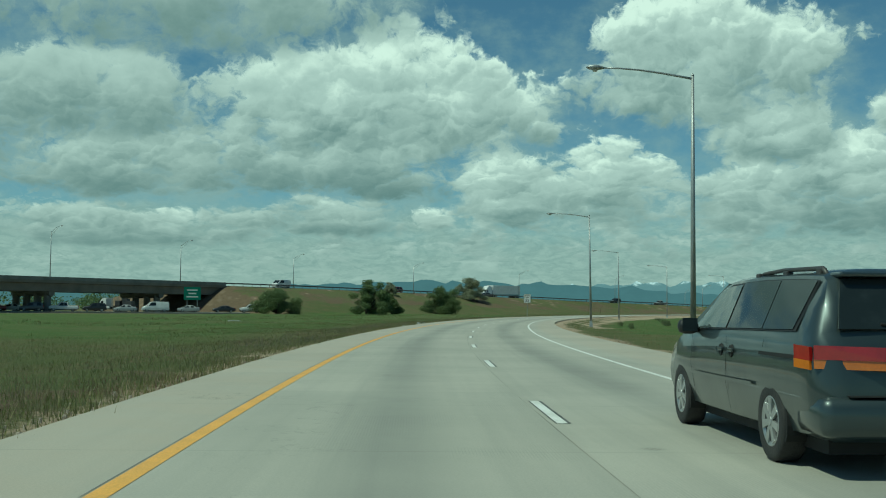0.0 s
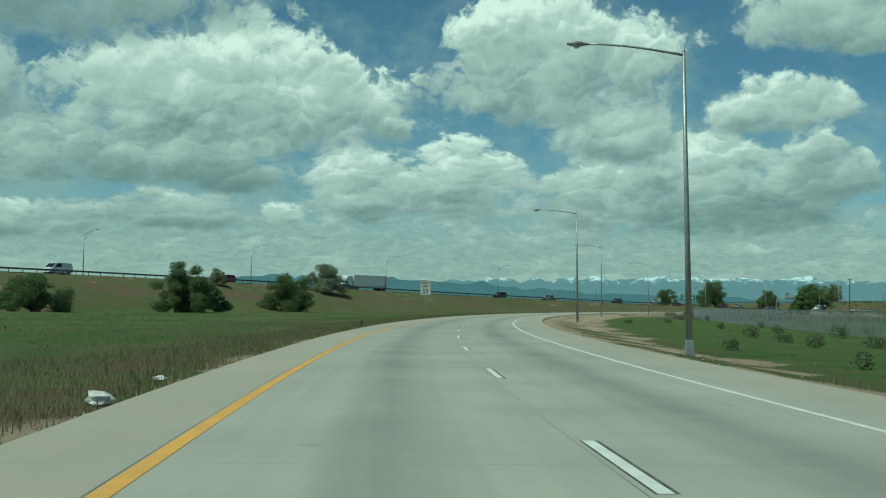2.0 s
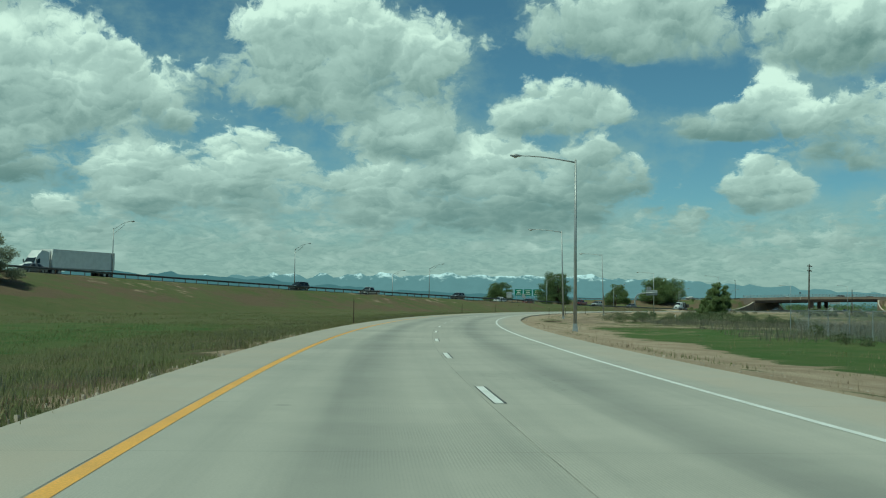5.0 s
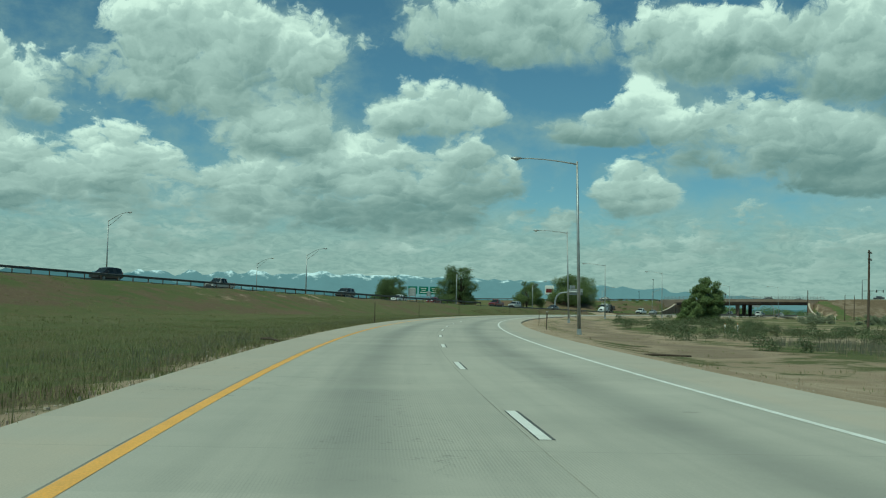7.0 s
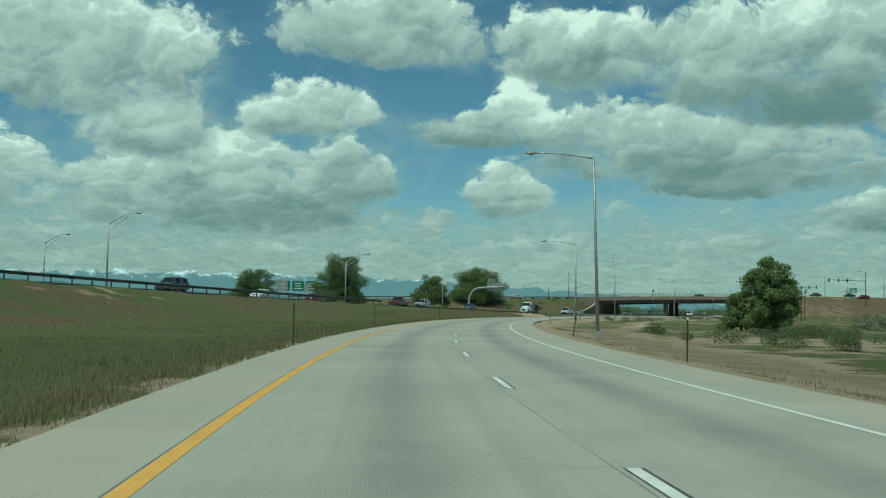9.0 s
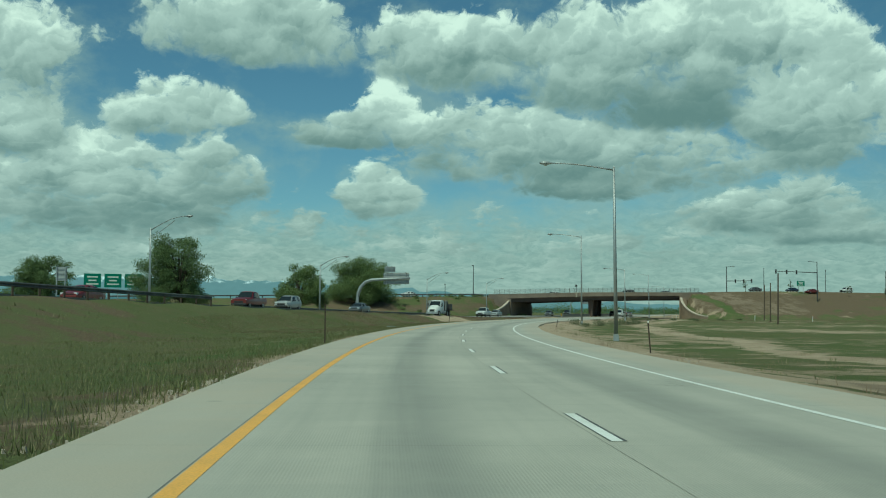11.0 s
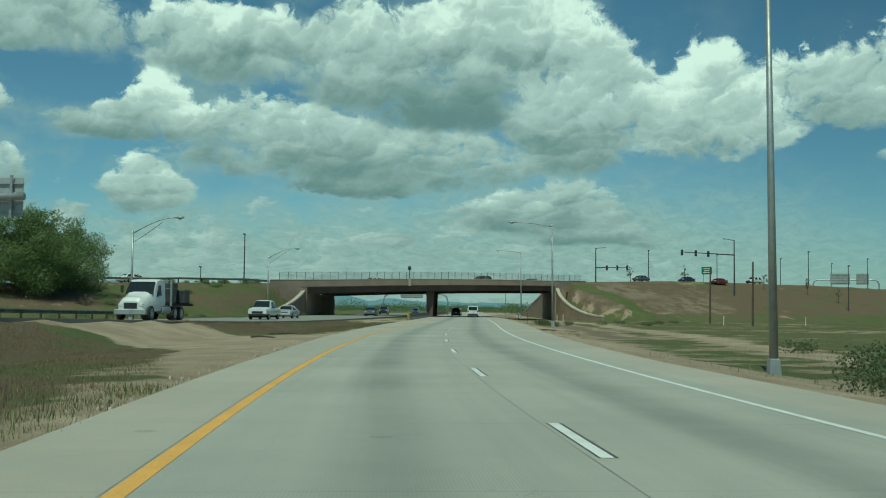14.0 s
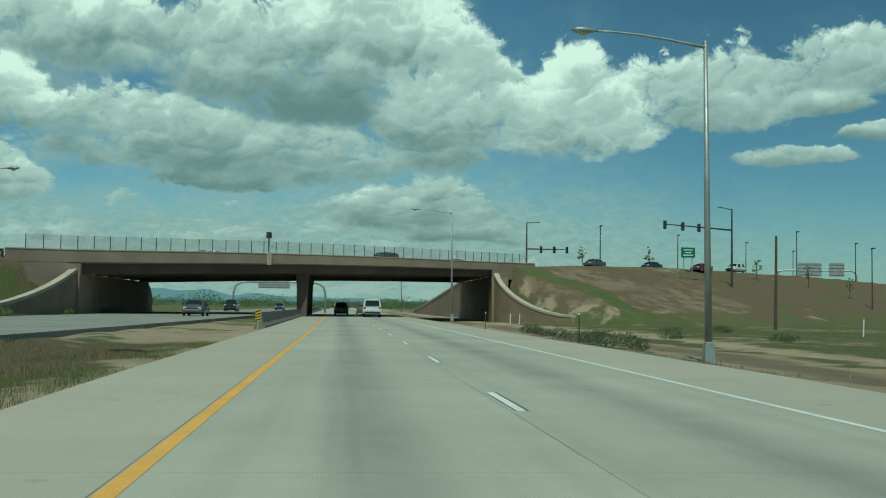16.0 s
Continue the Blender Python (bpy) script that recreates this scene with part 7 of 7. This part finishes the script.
def semi(m, cab_name, cab_colour, label, trailer=True):
    """A long-nosed road tractor, with or without its box trailer; the cab is at +y."""
    if cab_name not in PAINTS:
        PAINTS[cab_name] = car_paint(cab_name, cab_colour)
    paint = PAINTS[cab_name]
    t = thing("semi_truck", label, "truck", m)
    high = 0.0 if trailer else 1.0
    sh = Shell([(-1.0 + 1.2 * high, 0.9, 1.10, 1.6, 1.15, 3.55 - 0.85 * high, 1.10), (0.4 + 0.2 * high, 0.7, 1.10, 1.6, 1.15, 3.75 - 0.95 * high, 1.05), (1.2, 0.6, 1.10, 1.6, 1.12, 3.0 - 0.3 * high, 0.95), (1.75, 0.6, 1.08, 1.5, 1.05, 2.1, 0.92), (2.2, 0.6, 1.0, 1.4, 0.95, 1.72, 0.72), (3.3, 0.6, 0.92, 1.2, 0.85, 1.5, 0.62), (3.5, 0.6, 0.8, 1.1, 0.72, 1.25, 0.55)])
    smooth_by_angle(part("cab", sh.mesh(), paint, t))
    bm = bmesh.new()
    slab_panel(bm, [(-0.95, 2.0, 1.78), (0.95, 2.0, 1.78), (0.88, 1.35, 2.6), (-0.88, 1.35, 2.6)], 0.1)
    part("windscreen", bm, WINDOW, t)
    for sign in (-1, 1):
        side_window(t, sh, 0.85, 1.65, 0.85, 1.35, 0.1, 0.55, sign, WINDOW)
        wheel(t, sign * 1.14, 2.6, 0.5, 0.28, 6)
        for y in (-1.8, -3.1):
            wheel(t, sign * 1.18, y, 0.5, 0.5, 6)
        part("headlamp", boxed(sign * 0.7 - 0.14, 3.3, 0.95, sign * 0.7 + 0.14, 3.52, 1.15, bevel=0.03), CLEAR_LENS, t)
        part("stack", tube(bmesh.new(), [(sign * 1.05, -1.25, 1.0), (sign * 1.05, -1.25, 3.7 - 0.8 * high)], 0.08, 8), STEEL, t)
        part("tank", tube(bmesh.new(), [(sign * 1.0, -0.6, 0.75), (sign * 1.0, 0.9, 0.75)], 0.3, 12), STEEL, t)
        part("mirror", boxed(sign * 1.32 - 0.1, 1.72, 1.9, sign * 1.32 + 0.1, 1.80, 2.4, bevel=0.02), BLACK_TRIM, t)
    part("front_bumper", boxed(-1.1, 3.35, 0.42, 1.1, 3.62, 0.78, bevel=0.05), STEEL, t)
    part("grille", boxed(-0.45, 3.40, 0.82, 0.45, 3.53, 1.2), BLACK_TRIM, t)
    part("chassis", boxed(-0.45, -4.0, 0.75, 0.45, 3.0, 1.0), SEAM, t)
    if trailer:
        box_part = part("trailer", boxed(-1.28, -15.5, 1.2, 1.28, -1.6, 4.05, bevel=0.04), WHITE_VAN_PAINT, t, "white box trailer")
        part("trailer_rail", boxed(-1.29, -15.5, 1.12, 1.29, -1.6, 1.25), STEEL, box_part)
        for sign in (-1, 1):
            for y in (-13.2, -14.5):
                wheel(t, sign * 1.2, y, 0.5, 0.5, 6)
    else:
        bed = part("truck_bed", boxed(-1.15, -5.6, 1.02, 1.15, -1.3, 1.2), SEAM, t, "dark flat bed with machinery")
        for i, (x, y, w, h) in enumerate(((0, -2.2, 0.9, 1.1), (0.2, -3.6, 0.7, 1.5), (-0.2, -4.8, 0.8, 1.0))):
            part("load", boxed(x - w, y - 0.55, 1.2, x + w, y + 0.55, 1.2 + h, bevel=0.06), DARK_STEEL, bed)
    return t


WHITE_VAN_PAINT = car_paint("white_van_paint", (0.72, 0.73, 0.71))
PAINTS["white_van_paint"] = WHITE_VAN_PAINT
WHITE, SILVER, BLACK, RED, GREY, BLUE = ("white_van_paint", (0.72, 0.73, 0.71)), ("silver_paint", (0.42, 0.43, 0.42)), ("black_paint", (0.02, 0.021, 0.023)), ("dark_red_paint", (0.17, 0.022, 0.02)), ("grey_paint", (0.12, 0.125, 0.13)), ("dark_blue_paint", (0.03, 0.045, 0.08))

minivan(road_pose(3.3, 6.08, 0.0))
car("van", *WHITE, road_pose(716, 5.4, 0.0), "white delivery van with dark rear windows in the far lane", "van", 0.95)
car("suv", *BLACK, road_pose(736, 2.0, 0.0), "dark boxy sport utility car ahead on the freeway", "car", 0.95)
car("sedan", *GREY, road_pose(760, 5.4, 0.0), "grey sedan far ahead under the overpass", "car")
car("suv", *SILVER, road_pose(790, 1.8, 0.0), "silver sport utility car far ahead on the freeway", "car", 0.95)


def on_upper(k, off, away=False):
    """Pose on the other carriageway at a step of its line; away: driving with the camera."""
    p, w = upper_line[int(k)], upper_way[int(k)]
    turn = -math.degrees(math.atan2(w[0], w[1]))
    return pose(p[0] + w[1] * off, p[1] - w[0] * off, p[2], 0, 0, turn + (0 if away else 180))


semi(on_upper(114, -8.5), "white_van_paint", WHITE[1], "white semi truck with a box trailer on the bank's road")
for k, off, kind, paint, label, category in (
        (112, -4, "sedan", GREY, "grey sedan on the bank's road", "car"), (135, -4, "suv", BLACK, "black sport utility car on the bank's road", "car"), (145, -8, "pickup", SILVER, "silver pickup truck on the bank's road", "truck"),
        (98, -4, "suv", RED, "dark red sport utility car on the bank's road", "car"), (82, -4, "van", WHITE, "white van with a roof load on the bank's road", "van"), (156, -4, "suv", GREY, "grey sport utility car on the bank's road", "car"),
        (166, -8, "sedan", WHITE, "white sedan coming up the slope", "car"), (172, -8.5, "sedan", RED, "dark red sedan beside the trees", "car"), (186.5, -6, "suv", SILVER, "silver sport utility car beside the gantry", "car"), (182, -6, "pickup", RED, "dark red pickup truck between the roadside trees", "truck"),
        (194.5, -5, "sedan", GREY, "dark grey sedan on the slip road", "car"), (218, -6, "pickup", WHITE, "white pickup truck with a black grille on the slip road", "truck"), (223, -7, "sedan", SILVER, "silver sedan following on the slip road", "car"),
        (240, -4, "sedan", GREY, "grey sedan coming out from the overpass", "car"), (262, -8.5, "suv", BLACK, "black car with lit-up chrome under the overpass", "car"), (280, -5, "sedan", BLUE, "dark blue sedan beyond the overpass", "car")):
    car(kind, *paint, on_upper(k, off), label, category, 0.95 if kind != "sedan" else 0.72, "traffic on the other carriageway")
semi(on_upper(207, -5.5), "white_van_paint", WHITE[1], "white flatbed truck with dark machinery on the slip road", False)
# traffic waiting beyond the flyover
for along, off, kind, paint, label in ((-6, 1.5, "sedan", WHITE, "white sedan on the road under the flyover"), (2, 1.5, "sedan", RED, "dark red sedan on the road under the flyover"), (9, 1.5, "suv", GREY, "grey sport utility car on the road under the flyover"),
                                       (15, 1.5, "pickup", WHITE, "white pickup truck on the road under the flyover"), (33, 1.5, "van", WHITE, "white van on the road under the flyover"), (40, -2.0, "sedan", SILVER, "silver sedan on the road under the flyover"), (-20, -2.0, "suv", BLUE, "dark blue car on the road under the flyover"), (-12, 1.5, "suv", WHITE, "white sport utility car on the road under the flyover"), (-9, -2.0, "sedan", GREY, "grey sedan on the road under the flyover"), (-1, -2.0, "pickup", SILVER, "silver pickup truck on the road under the flyover"), (5, -2.0, "sedan", WHITE, "white sedan turned the other way under the flyover"), (11, -2.0, "sedan", RED, "dark red sedan waiting under the flyover"), (27, 1.5, "sedan", SILVER, "silver sedan waiting under the flyover"), (21, 1.5, "suv", BLACK, "black sport utility car waiting under the flyover"), (53, -2.0, "suv", WHITE, "white car beyond the flyover"), (47, 1.5, "sedan", BLACK, "black sedan on the road under the flyover")):
    car(kind, *paint, pose(-82, 211, -0.1, 0, 0, -74) @ pose(off, along, 0.0, 0, 0, 180), label, "car", 0.9 if kind != "sedan" else 0.72, "traffic under the flyover")
semi(pose(-82, 211, -0.1, 0, 0, -74) @ pose(-2.2, 24, 0.0, 0, 0, 150), "white_van_paint", WHITE[1], "white road tractor on the road under the flyover", False)
# cars on the cross street and its banks
span = BRIDGE_R - BRIDGE_L
p = BRIDGE_L - ALONG * 34 + ROAD_END * 9
car("sedan", *WHITE, pose(p.x, p.y, ground_z(p.x, p.y) + 0.02, 0, 0, math.degrees(math.atan2(span.y, span.x)) - 90), "white sedan on the cross street's approach", "car", 0.72)
for f, back, kind, paint, label in ((0.22, 6, "sedan", WHITE, "white sedan crossing the overpass"), (0.66, 6, "suv", BLACK, "dark sport utility car crossing the overpass"), (0.9, 9, "sedan", GREY, "grey sedan crossing the overpass")):
    p = BRIDGE_L + span * f + ROAD_END * back
    car(kind, *paint, pose(p.x, p.y, 4.8 + 1.5 * f + 0.25 * math.sin(math.pi * f) + 0.27, 0, 0, math.degrees(math.atan2(span.y, span.x)) + 90), label, "car", 0.8, "cars on the overpass")
for x, y, kind, paint, label in ((442, 569.3, "sedan", GREY, "grey sedan on the bank's top"), (454.9, 563.3, "sedan", BLUE, "dark sedan on the bank's top"), (447.9, 552.1, "sedan", RED, "dark red sedan on the bank's top"), (470, 552, "suv", WHITE, "white sport utility car on the bank's top")):
    car(kind, *paint, pose(x, y, ground_z(x, y) + 0.02, 0, 0, 75), label, "car", 0.8, "cars on the cross street")

# ---- litter and small things ----


def litter(s, d, size, seed, label, mat):
    """A crumpled bag or scrap on the ground."""
    rng = random.Random(seed)
    p = on_road(s, d)
    bm = bmesh.new()
    bmesh.ops.create_icosphere(bm, subdivisions=2, radius=size)
    for v in bm.verts:
        v.co *= rng.uniform(0.65, 1.2)
        v.co.z = max(v.co.z * 0.6, -0.25 * size)
    me_ob = part("litter", bm, mat)
    me_ob.matrix_basis = pose(p.x, p.y, ground_z(p.x, p.y) + 0.2 * size, 0, 0, rng.uniform(0, 360))
    tagged(me_ob, label, "litter")


BAG = material("crumpled_white_plastic", (0.75, 0.75, 0.73), (0.55, 0.55, 0.53), 9.0, 0.5)
litter(81, -2.0, 0.2, 1, "crumpled white plastic bag beside the pavement", BAG)
litter(71, -2.0, 0.10, 2, "small white scrap of paper in the weeds", BAG)
litter(85, -2.1, 0.12, 3, "small white scrap of paper in the weeds", BAG)
litter(126, -0.8, 0.07, 4, "dark scrap of tyre rubber on the shoulder", RUBBER)
litter(161, -2.8, 0.14, 5, "dark brown clod beside the pavement", WOOD)


def branch(s, d, long, turn, label, mat):
    p = on_road(s, d)
    z = ground_z(p.x, p.y) + 0.04
    ob = part("branch", tube(bmesh.new(), [(-long / 2, 0, 0.02), (-long * 0.1, 0.06, 0.05), (long / 2, 0, 0.0)], [0.05, 0.045, 0.03], 7), mat)
    ob.matrix_basis = pose(p.x, p.y, z, 0, 0, turn - math.degrees(heading(s)))
    tagged(ob, label, "branch")


branch(287, 11.8, 2.6, 20, "dark fallen board lying beside the pavement", WOOD)
branch(285, -2.2, 1.6, -60, "rusty fallen post lying in the grass", RUST)
branch(572, -4.6, 2.6, 5, "dark fallen board lying on the bare ground", WOOD)
branch(566, -5.2, 1.2, 15, "dark fallen stick lying on the bare ground", WOOD)
branch(484.8, -3.1, 1.0, -30, "grey-green fallen post lying in the weeds", STEEL)
branch(103.5, -24.7, 1.9, 65, "pale weathered board lying in the meadow", SIGN_WHITE)
branch(590, 10.6, 1.6, 40, "dark fallen stick lying on the sandy verge", WOOD)
branch(621, -4.4, 1.6, -30, "dark fallen stick lying on the gore", WOOD)


def rubble(seed):
    """Broken concrete and stones along the pavement's left edge, one mesh."""
    rng = np.random.default_rng(seed)
    verts, faces = [], []
    ss = rng.uniform(0, 600, 3600)
    dd = np.array([left_edge(s) - abs(rng.normal(0.25, 0.3)) if i % 3 else right_edge(s) + abs(rng.normal(0.5, 1.4)) for i, s in enumerate(ss)])
    spots = [on_road(float(s), float(d)) for s, d in zip(ss, dd)]
    heights, _, _ = terrain(np.array([p.x for p in spots]), np.array([p.y for p in spots]))
    for p, z in zip(spots, heights):
        size = 0.016 + 0.032 * rng.uniform() ** 3
        k = len(verts)
        for ring, lift in ((1.0, -0.05), (0.7, size * rng.uniform(0.25, 0.6))):
            for a in range(6):
                w = 2 * math.pi * a / 6
                verts.append((p.x + math.cos(w) * size * ring * rng.uniform(0.6, 1.5), p.y + math.sin(w) * size * ring * rng.uniform(0.6, 1.5), z + lift))
        faces += [(k + a, k + (a + 1) % 6, k + 6 + (a + 1) % 6, k + 6 + a) for a in range(6)] + [tuple(k + 6 + a for a in range(6))]
    return tagged(mesh_object("rubble", verts, faces, CAP), "pale broken stones along the pavement's edge", "stones", kind="stuff")


rubble(21)


def arch_gantry():
    """A curved pipe frame with a sign over the lanes beyond the overpass."""
    a, b = on_road(785, -17.0), on_road(785, -0.7)
    wide = (b - a).length
    g = thing("sign_gantry", "grey arched pipe gantry with a sign panel beyond the overpass", "sign gantry", pose(a.x, a.y, 0.0, 0, 0, -math.degrees(heading(785))))
    pts = [(0, 0, -0.3), (0, 0, 3.2), (0.3, 0, 4.5), (1.2, 0, 5.15), (2.4, 0, 5.35), (wide - 2.4, 0, 5.35), (wide - 1.2, 0, 5.15), (wide - 0.3, 0, 4.5), (wide, 0, 3.2), (wide, 0, -0.3)]
    part("pipe", tube(bmesh.new(), pts, 0.2, 10), STEEL, g, smooth=True)
    panel = part("sign_panel", boxed(4.4, -0.32, 4.2, 10.0, -0.26, 5.6), SIGN_BACK, g, "bare sign back")
    for i in range(3):
        part("stiffener", boxed(4.4, -0.4, 4.4 + i * 0.45, 10.0, -0.33, 4.48 + i * 0.45), STEEL, panel)


arch_gantry()


def pylon_sign():
    m = pose(386, 745, -2.0, 0, 0, -30)
    sign = thing("pylon_sign", "tall white and red roadside pylon sign far away", "sign", m)
    part("column", tube(bmesh.new(), [(0, 0, 0), (0, 0, 12)], 0.35, 8), STEEL, sign)
    panel = part("panel", boxed(-2.6, -0.4, 11.0, 2.6, 0.4, 16.2, bevel=0.5), SIGN_WHITE, sign)
    part("band", boxed(-2.0, -0.45, 12.2, 2.0, -0.41, 14.4), PAINTS["dark_red_paint"], panel, "dark red band")


pylon_sign()
